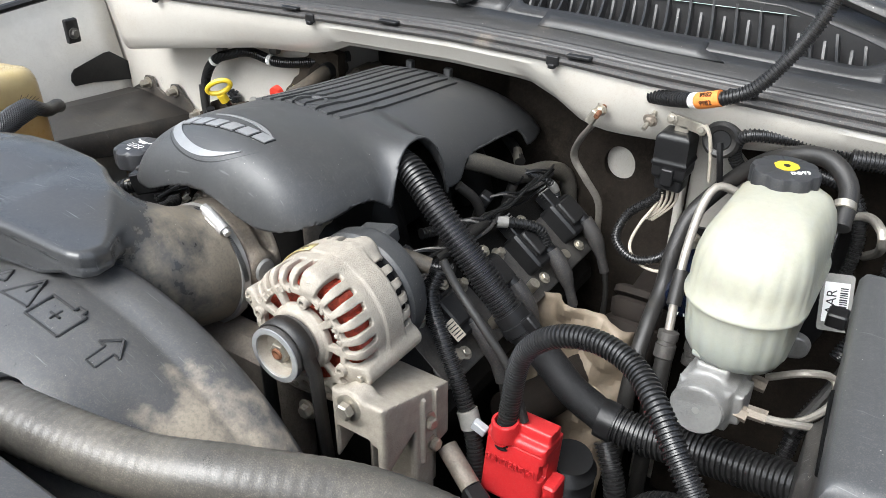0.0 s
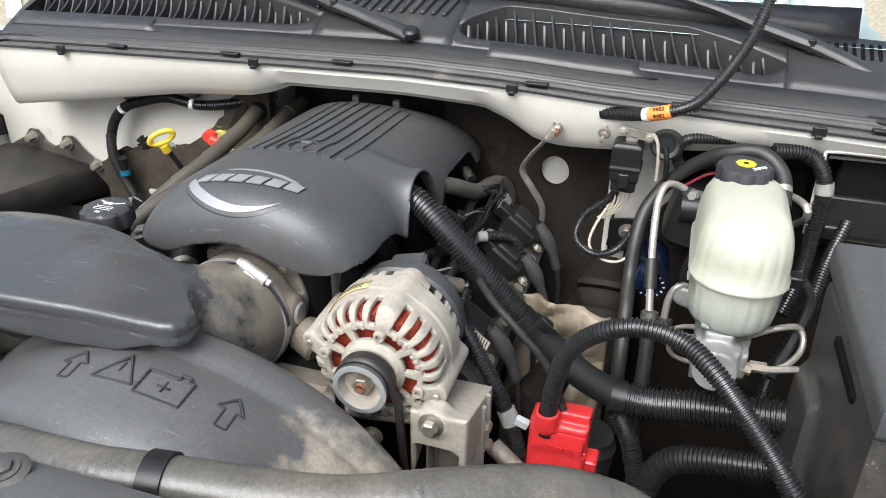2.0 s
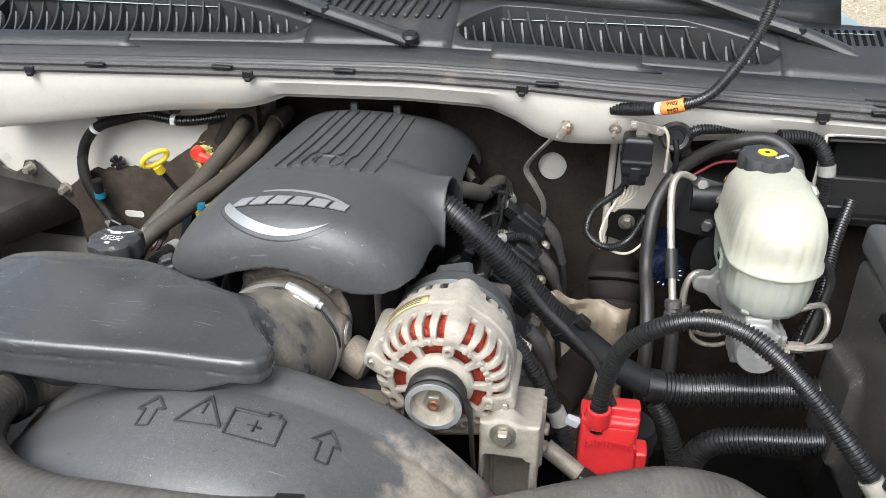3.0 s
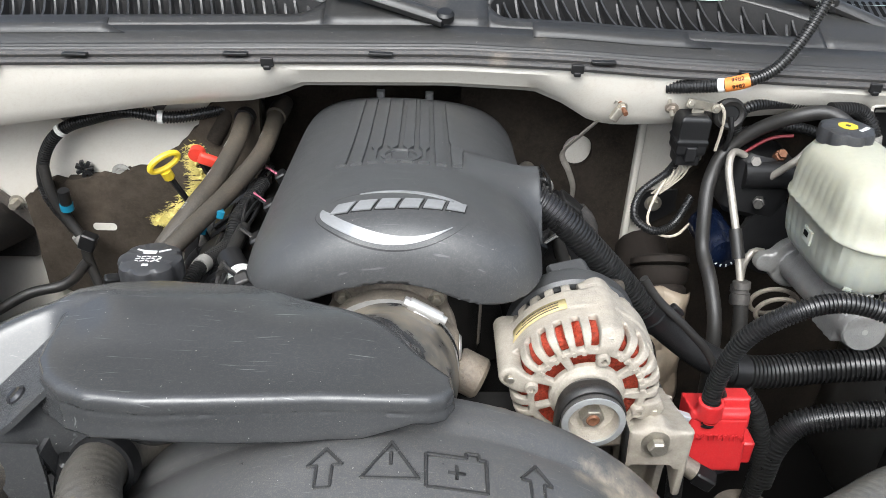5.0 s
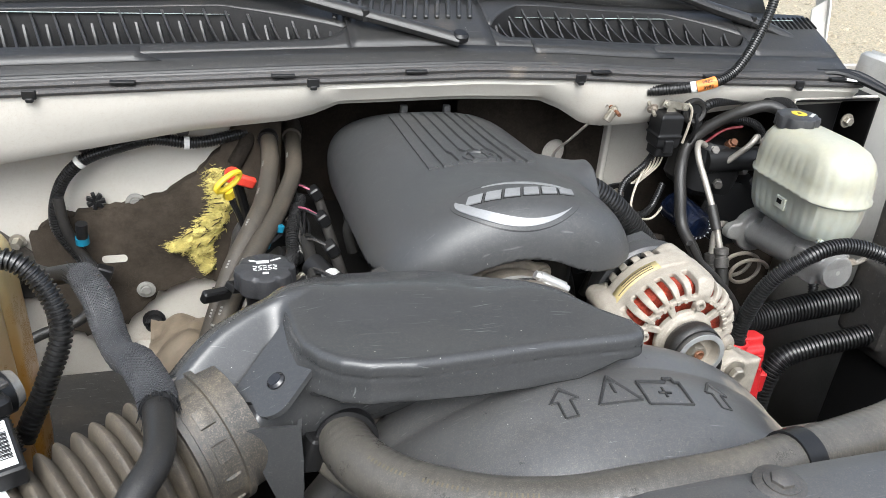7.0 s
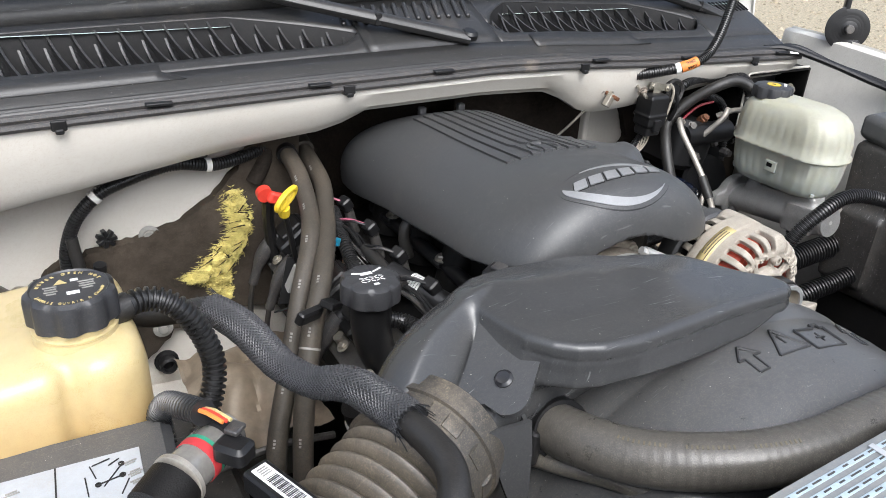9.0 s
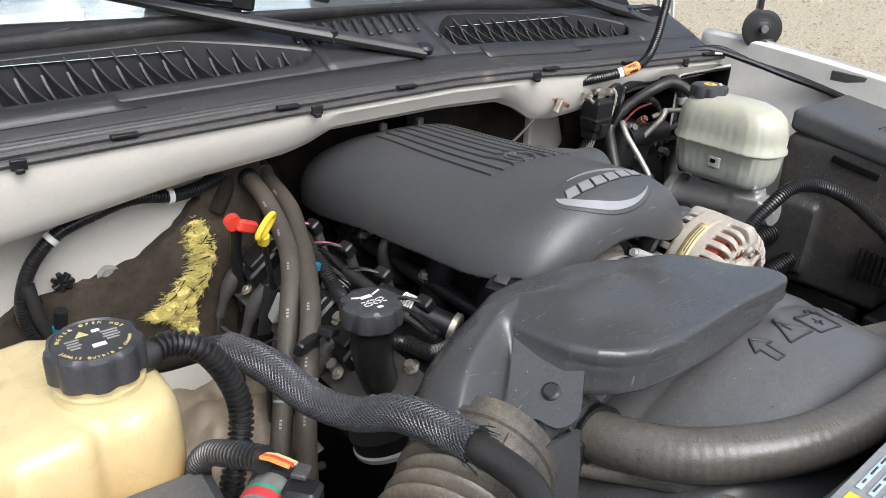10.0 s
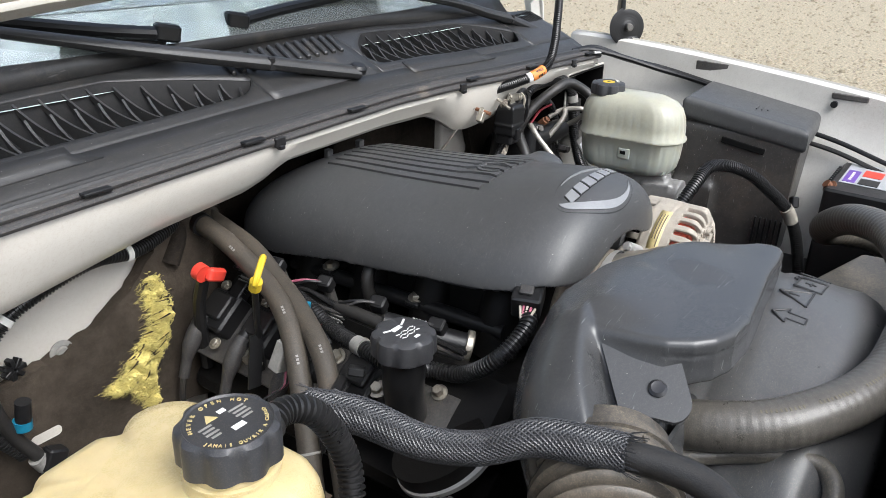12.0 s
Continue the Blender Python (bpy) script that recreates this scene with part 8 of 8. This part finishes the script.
def wipers():
    for name, pts, blade in (("wiper_left", [(-0.012, 1.000, 1.295), (-0.082, 1.024, 1.309), (-0.160, 1.045, 1.325), (-0.24, 1.075, 1.340), (-0.35, 1.115, 1.362), (-0.51, 1.165, 1.397), (-0.66, 1.21, 1.43)], [(-0.264, 1.128, 1.368), (-0.36, 1.16, 1.38), (-0.5, 1.19, 1.405), (-0.66, 1.22, 1.44)]),
                             ("wiper_right", [(0.703, 1.051, 1.268), (0.648, 1.070, 1.292), (0.585, 1.083, 1.314), (0.512, 1.097, 1.332), (0.406, 1.112, 1.360), (0.218, 1.145, 1.392)], [(-0.116, 1.155, 1.368), (-0.02, 1.165, 1.375), (0.1, 1.175, 1.382), (0.25, 1.19, 1.39)])):
        t = thing(name, pts[0], "black wiper arm and blade resting on the windscreen", "wiper", "wipers")
        part("arm_foot", Geo().sweep(pts[:3], lambda u: 0.016 - 0.001 * u, n=12, flat=0.7, step=0.01), "cowl", t)
        part("arm", Geo().sweep(pts[2:], lambda u: 0.0165 - 0.009 * u, n=12, flat=0.7, step=0.01), "cowl", t)
        part("hinge_pin", Geo().rbox(pts[2], (0.012, 0.03, 0.02), 0.003), "blackclean", t)
        part("pivot_nut", Geo().lathe([(0.014, 0), (0.014, 0.008), (0.010, 0.012)], np.array(pts[0]) + (0, 0, 0.002), (0, -0.3, 1), 20), "blackclean", t)
        part("blade", Geo().sweep(blade, 0.011, n=10, flat=0.9, step=0.02), "blackclean", t)
        part("blade_cap", Geo().rbox(np.array(blade[0]) + (0.0, 0.0, 0.002), (0.035, 0.026, 0.024), 0.006, (0, 10, -20)), "blackclean", t)
        part("rubber_edge", Geo().sweep([np.array(p) + (0, 0.006, -0.013) for p in blade], 0.0035, n=6, step=0.02), "seal", t)


def hinge():
    t = thing("hood_support_spring", (0.86, 0.92, 1.20), "black hood support with a flat coil spring", "spring")
    o = np.array((0.856, 0.915, 1.286))
    ax = np.array((-0.62, -0.72, 0.1))
    sx, sy, sz = frame_of(ax)
    spiral = []
    for a in np.linspace(0, 2 * math.pi * 5.2, 150):
        r = 0.010 + 0.0052 * a / (2 * math.pi)
        spiral.append(o + sx * r * math.cos(a) + sy * r * math.sin(a))
    part("coil_spring", Geo().sweep(spiral, 0.0032, n=6, step=0.004, flat=3.2), "blackclean", t, "flat coil spring")
    part("backing", Geo().lathe([(0.036, -0.012), (0.036, -0.018)], o, ax, 30), "blackclean", t)
    part("pin", Geo().lathe([(0.009, 0.0), (0.009, 0.014), (0.007, 0.016)], o, ax, 14), "darksteel", t)
    part("arm", Geo().rbox(o + (0.02, 0.03, 0.07), (0.035, 0.012, 0.14), 0.004, (0, 6, 40)), "blackclean", t)
    part("foot", Geo().rbox(o + (0.02, 0.01, -0.06), (0.06, 0.05, 0.08), 0.008, (0, 0, 40)), "blackclean", t)
    s = thing("fender_seal", (0.76, 0.8, 1.18), "black rubber strips draped along the fender edge", "seal")
    for k, dx in enumerate((0.0, 0.012, 0.03)):
        part("strip", Geo().sweep([(0.66 + dx, 0.955, 1.250), (0.70 + dx, 0.93, 1.252), (0.745 + dx, 0.87, 1.236 - 0.004 * k), (0.79 + dx * 0.6, 0.80, 1.213), (0.81 + dx * 0.4, 0.74, 1.20), (0.815 + dx * 0.3, 0.66, 1.185)], 0.006, n=8), "blackclean", s)
    part("rag_end", Geo().rbox((0.71, 0.93, 1.246), (0.07, 0.035, 0.004), 0.002, (0, 0, -30)), "paper", s, "pale worn strip end")
    p = thing("fender_seal", (-0.85, 0.9, 1.18), "black rubber strip draped along the fender edge", "seal")
    part("strip", Geo().sweep([(-0.70, 0.945, 1.243), (-0.76, 0.935, 1.245), (-0.82, 0.90, 1.24), (-0.87, 0.83, 1.225), (-0.92, 0.70, 1.20), (-0.95, 0.55, 1.18)], 0.008, n=8), "blackclean", p)
    w = thing("fender_loom", (0.80, 0.4, 1.08), "thin black cables along the inner fender", "cable")
    part("cable", Geo().sweep([(0.80, 0.70, 1.14), (0.805, 0.55, 1.135), (0.80, 0.42, 1.12), (0.79, 0.30, 1.09)], 0.005, n=8), "blackclean", w)
    part("cable", Geo().sweep([(0.795, 0.70, 1.115), (0.80, 0.55, 1.11), (0.795, 0.42, 1.10), (0.785, 0.30, 1.07)], 0.005, n=8), "rubber", w)
    for y, z, r in ((0.43, 1.186, 0.007),):
        part("hole_plug", Geo().lathe([(r, -0.006), (r, 0.003)], (0.822, y, z), (-1, 0, 0), 14), "blackclean", w)
    d = thing("fender_slot", (0.84, 0.68, 1.2), "dark rectangular notch in the fender flange", "notch")
    part("opening", Geo().rbox((0.8365, 0.694, 1.226), (0.010, 0.075, 0.022), 0.004, (0, 0, 1)), "darksteel", d)
    part("opening", Geo().rbox((0.8315, 0.404, 1.203), (0.010, 0.07, 0.012), 0.003, (0, 0, 1)), "darksteel", d)


wipers()
hinge()


def left_corner():
    b = thing("firewall_brace", (-0.82, 0.85, 0.85), "black dusty steel brace bolted to the firewall", "brace")
    out = [(-0.99, 0.95), (-0.93, 0.985), (-0.90, 1.0), (-0.885, 1.018), (-0.865, 1.018), (-0.855, 0.995), (-0.83, 0.985), (-0.81, 0.995), (-0.80, 1.012), (-0.78, 1.014), (-0.765, 0.995), (-0.70, 0.93), (-0.692, 0.86), (-0.72, 0.85), (-0.99, 0.85)]
    part("flange", Geo().plate(out, (0, 1.043, 0), (1, 0, 0), (0, 0, 1), 0.006), "brace", b)
    part("arm", Geo().grid([[(-1.0, 0.45, 0.99), (-0.95, 0.45, 0.995), (-0.86, 0.46, 0.97), (-0.85, 0.46, 0.93)], [(-1.0, 0.75, 0.985), (-0.93, 0.76, 0.99), (-0.82, 0.77, 0.965), (-0.81, 0.77, 0.92)], [(-1.0, 1.04, 0.97), (-0.90, 1.04, 0.98), (-0.75, 1.04, 0.955), (-0.70, 1.04, 0.90)]]), "brace", b, thick=0.004)
    for x, z in ((-0.876, 1.004), (-0.788, 1.0), (-0.723, 0.96), (-0.723, 0.906)):
        part("bolt", Geo().bolt((x, 1.036, z), (0, -1, 0), 0.0085, 0.02), "zinc", b)
    part("plug", Geo().lathe([(0.014, 0), (0.014, 0.004), (0.009, 0.006)], (-0.846, 1.055, 1.012), (0, -1, 0), 20), "tape", b)
    f = thing("firewall_fasteners", (-0.56, 1.03, 0.9), "push fasteners and washers on the insulation mat", "fastener")
    for x, z, y in ((-0.537, 1.02, 1.048), (-0.536, 0.862, 1.03)):
        part("washer", Geo().lathe([(0.015, 0), (0.0155, 0.002), (0.010, 0.004), (0.008, 0.003), (0.007, 0.007)], (x, y - 0.012, z), (0, -1, 0), 24), "tape", f)
    for k in range(7):
        a = 2 * math.pi * k / 7
        part("star_leaf", Geo().rbox((-0.597 + 0.008 * math.cos(a), 1.035, 1.025 + 0.008 * math.sin(a)), (0.013, 0.01, 0.006), 0.001, (0, -math.degrees(a), 15)), "blackclean", f)
    part("slot", Geo().plate(rounded(0.04, 0.014, 0.0065), (-0.58, 1.0255, 0.921), (1, 0, 0), (0, 0, 1), -0.001), "paint", f)
    part("plug", Geo().lathe([(0.020, 0), (0.020, 0.003), (0.014, 0.005), (0.014, 0.022), (0.010, 0.024), (0.009, 0.012)], (-0.533, 1.047, 0.779), (0.0, -1, 0.1), 16), "blackclean", f)
    l = thing("loom_branch", (-0.63, 1.0, 0.85), "taped loom branch with a blue-ringed connector", "wiring loom")
    part("branch", Geo().sweep([(-0.645, 1.0, 1.05), (-0.64, 0.995, 1.0), (-0.625, 0.995, 0.955), (-0.605, 0.99, 0.915), (-0.60, 0.985, 0.87), (-0.58, 0.97, 0.81)], 0.0085, n=12), "rubber", l)
    part("connector", Geo().rod((-0.618, 0.99, 0.975), (-0.615, 0.985, 1.01), 0.009, 14), "blackclean", l)
    part("ring", Geo().rod((-0.6185, 0.991, 0.972), (-0.618, 0.99, 0.984), 0.0105, 14), "lblue", l)
    part("plug", Geo().rbox((-0.595, 0.985, 0.915), (0.026, 0.02, 0.03), 0.004, (0, 25, 0)), "blackclean", l)
    part("clip", Geo().rod((-0.612, 0.99, 0.925), (-0.604, 0.99, 0.908), 0.0105, 12), "tape", l)
    part("lower_run", Geo().sweep([(-0.76, 0.93, 0.80), (-0.70, 0.95, 0.83), (-0.64, 0.97, 0.84), (-0.60, 0.98, 0.88)], 0.009, n=12), "rubber", l)
    h = thing("inner_fender_panel", (-0.99, 0.8, 0.9), "grey-white inner fender panel with a dark opening", "fender panel")
    part("opening", Geo().plate([(0.0, 0.012), (0.006, 0.0), (0.05, -0.003), (0.146, -0.02), (0.15, 0.02), (0.104, 0.054), (0.09, 0.054), (0.012, 0.036), (0.002, 0.026)], (-0.964, 0.907, 1.012), (0, 1, 0), (0, 0, 1), 0.002), "black", h)
    part("bracket", Geo().rbox((-0.955, 0.93, 1.13), (0.012, 0.03, 0.05), 0.004), "black", h)
    part("bolt", Geo().bolt((-0.949, 0.93, 1.125), (1, 0, 0), 0.008, 0.008), "darksteel", h)
    part("bolt_plate", Geo().rbox((-0.96, 0.66, 1.02), (0.008, 0.06, 0.06), 0.003), "black", h)
    part("bolt", Geo().bolt((-0.955, 0.66, 1.03), (1, 0, 0), 0.012, 0.01), "zinc", h)
    # rings on the firewall loom and hose ends
    r = thing("loom_clips", (-0.53, 1.01, 1.09), "white tape rings and clips on the firewall loom", "clip")
    for p, a in (((-0.447, 1.006, 1.1315), (-1, -0.1, 0.1)), ((-0.606, 1.0065, 1.105), (-0.75, 0, -0.6))):
        part("ring", Geo().lathe([(0.0108, -0.004), (0.0108, 0.004)], p, a, 16), "white", r)
    for p in ((-0.452, 1.03, 1.146), (-0.60, 1.03, 1.125)):
        part("clip_base", Geo().lathe([(0.01, 0), (0.01, 0.012), (0.006, 0.014)], p, (0, -1, 0), 14), "darksteel", r)
    e = thing("heater_hose_ends", (-0.30, 1.06, 1.1), "rubber and brass collars where hoses pass the firewall", "collar")
    part("collar", Geo().rod((-0.318, 1.045, 1.130), (-0.321, 1.015, 1.127), 0.0165, 18), "blackclean", e)
    part("collar", Geo().rod((-0.275, 1.09, 1.120), (-0.279, 1.055, 1.117), 0.0165, 18), "heater", e, "tan dusty collar")
    part("sleeve", Geo().sweep([(-0.345, 1.05, 1.15), (-0.355, 1.03, 1.12), (-0.375, 1.025, 1.085)], 0.013, n=12), "mat_", e)


left_corner()


def air_filter_side():
    t = thing("air_filter_box", (-0.70, 0.36, 0.85), "black air filter housing with white instruction label", "filter box")
    part("lower_case", Geo().rbox((-0.735, 0.36, 0.98), (0.20, 0.22, 0.22), 0.015), "black", t)
    lid = part("lid", Geo().rbox((-0.728, 0.385, 1.10), (0.21, 0.20, 0.03), 0.014, (0, -2, -4), 4), "shroud", t, "dark grey lid")
    lb = part("label", Geo().rbox((-0.722, 0.385, 1.1165), (0.142, 0.118, 0.001), 0.0005, (0, -2, -4)), "stickerpaper", lid, "white label with line drawing")
    on_label = lambda x: 1.1175 + (x + 0.722) * 0.035
    for u, v, w, h, a in ((-0.713, 0.385, 0.0012, 0.115, -4), (-0.670, 0.415, 0.026, 0.0010, 50), (-0.673, 0.410, 0.020, 0.0010, 8), (-0.684, 0.424, 0.0010, 0.016, 10), (-0.677, 0.433, 0.014, 0.0010, 12), (-0.668, 0.429, 0.0010, 0.010, -60), (-0.664, 0.398, 0.016, 0.0010, 62), (-0.690, 0.410, 0.0010, 0.022, 0), (-0.74, 0.40, 0.03, 0.0010, 30), (-0.75, 0.38, 0.0010, 0.05, -20)):
        part("drawing_line", Geo().rbox((u, v, on_label(u)), (w, h, 0.001), 0.0003, (0, -2, a)), "blackclean", lb)
    for u, v in ((-0.663, 0.424), (-0.664, 0.411), (-0.682, 0.408)):
        part("drawing_ring", Geo().lathe([(0.0014, 0.0), (0.0014, 0.001), (0.0024, 0.001), (0.0024, 0.0)], (u, v, on_label(u)), (0, 0, 1), 12, cap=(False, False)), "blackclean", lb)
    for k, (u, v, n_) in enumerate(((-0.657, 0.424, 2), (-0.655, 0.412, 3), (-0.655, 0.401, 2), (-0.653, 0.392, 2), (-0.735, 0.372, 3), (-0.74, 0.43, 2))):
        for j in range(n_):
            part("print_bar", Geo().rbox((u, v - 0.0024 * j, on_label(u)), (0.011 - 0.003 * ((k + j) % 2), 0.0012, 0.001), 0.0003, (0, -2, 8)), "tape", lb)
    part("warning_mark", Geo().plate([(-0.002, 0.0), (0.002, 0.0), (0, 0.0035)], (-0.656, 0.385, on_label(-0.656)), (1, 0, 0), (0, 1, 0), 0.0006), "blackclean", lb)
    s = thing("airflow_sensor", (-0.61, 0.36, 1.08), "clear airflow meter barrel with red label and plug", "sensor")
    a, b = np.array((-0.632, 0.368, 1.135)), np.array((-0.580, 0.411, 1.135))
    d = b - a
    part("flange", Geo().lathe([(0.021, 0), (0.0225, 0.001), (0.0225, 0.005), (0.019, 0.006)], a, d, 28), "pipe", s)
    part("barrel", Geo().lathe([(0.0185, 0.004), (0.0185, 0.06), (0.016, 0.066)], a, d, 28), mat("clear_barrel", (0.30, 0.285, 0.26), 0.10, metal=0.45, var=0.3, scale=40, bump=0.05, spec=0.7), s, "clear grey barrel")
    part("ring", Geo().lathe([(0.0188, 0.046), (0.0205, 0.047), (0.0205, 0.057), (0.0188, 0.058)], a, d, 28), "blackclean", s, "black ring")
    part("red_band", Geo().lathe([(0.0190, 0.022), (0.0190, 0.030)], a, d, 28), mat("red_print", (0.42, 0.035, 0.04), 0.45), s)
    part("green_band", Geo().lathe([(0.0191, 0.030), (0.0191, 0.0335)], a, d, 28), mat("green_print", (0.03, 0.22, 0.13), 0.45), s)
    part("mount", Geo().rod((-0.632, 0.368, 1.135), (-0.652, 0.351, 1.13), 0.022, 24), "engine", s)
    part("plug", Geo().rbox((-0.588, 0.367, 1.150), (0.022, 0.028, 0.018), 0.006, (0, 0, 40)), "blackclean", s)
    part("lock", Geo().rbox((-0.584, 0.376, 1.163), (0.014, 0.012, 0.005), 0.002, (0, 0, 40)), "boot", s)
    for k, m in enumerate(("orange", "redtag", "label")):
        part("wire", Geo().sweep([(-0.592 + 0.003 * k, 0.378, 1.17), (-0.603 + 0.003 * k, 0.395, 1.172), (-0.607, 0.405, 1.165)], 0.0018, n=6), m, s)
    part("label_holder", Geo().rbox((-0.569, 0.310, 1.146), (0.066, 0.022, 0.018), 0.003, (0, 0, -69)), "blackclean", s)
    bc = part("barcode", Geo().rbox((-0.569, 0.310, 1.1556), (0.056, 0.013, 0.001), 0.0004, (0, 0, -69)), "paper", s, "white bar-coded label")
    e = np.array((math.cos(radians(-69)), math.sin(radians(-69)), 0.0))
    for k in range(20):
        part("bar", Geo().rbox(np.array((-0.569, 0.310, 1.1563)) + e * (-0.013 + 0.0017 * k), (0.0005 + 0.0004 * (k * 7 % 3), 0.0095, 0.0006), 0.0001, (0, 0, -69)), "blackclean", bc)
    for k in range(4):
        part("print_bar", Geo().rbox(np.array((-0.569, 0.310, 1.1563)) + e * (-0.0245 + 0.0024 * k), (0.0011, 0.008, 0.0006), 0.0001, (0, 0, -69)), "tape", bc)
    corrugated("sensor_loom", [(-0.602, 0.398, 1.168), (-0.612, 0.425, 1.158), (-0.62, 0.46, 1.138), (-0.625, 0.475, 1.11), (-0.62, 0.46, 1.07), (-0.605, 0.44, 1.03)], 0.0105, "corrugated loom from the airflow sensor plug")
    solo("inner_wing_panel", Geo().rbox((-0.735, 0.735, 0.655), (0.50, 0.50, 0.15), 0.02), "box_side", "black dusty plastic inner wing panel below the hoses", "inner wing")
    p = thing("strut_tower", (-0.86, 0.42, 0.8), "dark inner wing below the coolant tank", "inner wing")
    part("panel", Geo().rbox((-0.88, 0.5, 0.72), (0.2, 0.7, 0.3), 0.02), "black", p)
    # braid strands frayed at the sleeve's ends
    rnd = random.Random(8)
    g = Geo()
    for c, n, dirn in (((-0.548, 0.590, 1.141), 26, (-0.4, 0.8, 0.1)), ((-0.456, 0.332, 1.157), 34, (0.1, -0.9, 0.05))):
        for k in range(n):
            a = 2 * math.pi * k / n
            dv = np.array(dirn)
            sx, sy, _ = frame_of(dv)
            p = np.array(c) + (sx * math.cos(a) + sy * math.sin(a)) * 0.0145
            q = p + dv * rnd.uniform(0.006, 0.018) + (sx * math.cos(a) + sy * math.sin(a)) * rnd.uniform(0.0, 0.006)
            g.rod(p - dv * 0.004, q, 0.0005, 4)
    tagged(solo("frayed_strands", g, "braid", "frayed black strands at the braided sleeve's ends", "strands"), kind="stuff")


air_filter_side()


def gravel_stones(seed, count, material, label, near=1.3, span=8.0, big=1.0):
    rnd = random.Random(seed)
    g = Geo()
    for k in range(count):
        r = near + span * rnd.random() ** 1.3
        a = radians(rnd.uniform(-25, 75))
        x, y = 0.2 + r * math.cos(a), 0.3 + r * math.sin(a)
        if x < 1.05:
            continue
        s = big * rnd.uniform(0.003, 0.010) * (1 + 0.06 * r) * (1.8 if rnd.random() < 0.05 else 1)
        ring = [(x + s * rnd.uniform(0.7, 1.2) * math.cos(b), y + s * rnd.uniform(0.7, 1.2) * math.sin(b), 0.001) for b in np.linspace(0, 2 * math.pi, 6, endpoint=False)]
        top = [(x + (p - x) * 0.55, y + (q - y) * 0.55, s * 0.7) for p, q, _ in ring]
        g.loft([ring, top], cap=(False, True))
    return tagged(solo("loose_gravel", g, material, label, "gravel"), kind="stuff")


gravel_stones(12, 12000, "stone", "loose pale stones scattered on the gravel yard")
gravel_stones(13, 16000, "darkstone", "small brown stones scattered on the gravel yard")
gravel_stones(14, 14000, "darkstone", "coarse brown stones further off in the gravel yard", 6.0, 30.0, 1.7)
gravel_stones(15, 8000, "stone", "coarse pale stones further off in the gravel yard", 6.0, 30.0, 1.7)


def raised_hood():
    """The open hood above the bay: painted skin, inner frame and dark liner."""
    t = thing("hood", (0, 1.05, 1.44), "raised white hood with a dark felt liner underneath", "hood")
    up = np.array((0, -0.30, 0.954))
    out = np.array((0, 0.954, 0.30))
    rear = lambda x: np.array((x, 1.05, 1.444 - 0.095 * x * x))
    def sheet(w, a, b, off):
        rows = []
        for v in np.linspace(a, b, 7):
            rows.append([rear(x) + up * v + out * (off + 0.05 * (1 - (x / 0.76) ** 2) * min(1, v * 4)) for x in np.linspace(-w, w, 17)])
        return Geo().grid(rows)
    part("skin", sheet(0.76, 0.0, 1.15, 0.03), "paint", t, thick=0.002)
    part("inner_frame", sheet(0.74, 0.0, 1.12, 0.0), "paint", t, thick=0.002)
    part("liner", sheet(0.62, 0.16, 1.0, -0.012), "mat_", t, "dark felt liner", thick=0.006)
    for sx in (-1, 1):
        q = np.array((-0.068 + sx * 0.862, 1.105, 1.25))
        part("hinge_arm", Geo().plate([(0.0, -0.02), (0.055, -0.02), (0.05, 0.06), (0.06, 0.15), (0.035, 0.20), (0.0, 0.20), (-0.01, 0.08)], q, (0.25 * sx, 1, 0), (-sx * 0.12, 0.15, 1), 0.004), "fender", t, "pale grey painted hinge arm")
        part("hinge_web", Geo().plate([(0.0, -0.02), (0.036, -0.02), (0.03, 0.08), (0.0, 0.10)], q, (-sx, 0.25, 0), (-sx * 0.12, 0.15, 1), 0.004), "fender", t)
    edge = [[rear(x) + up * v + out * o for v, o in ((0.02, 0.032), (0.004, 0.030), (-0.002, 0.018), (0.0, 0.004), (0.02, -0.002))] for x in np.linspace(-0.75, 0.75, 17)]
    part("rear_edge", Geo().grid(edge), "paint", t, thick=0.0015)
    return t


raised_hood()
cowl_panel()
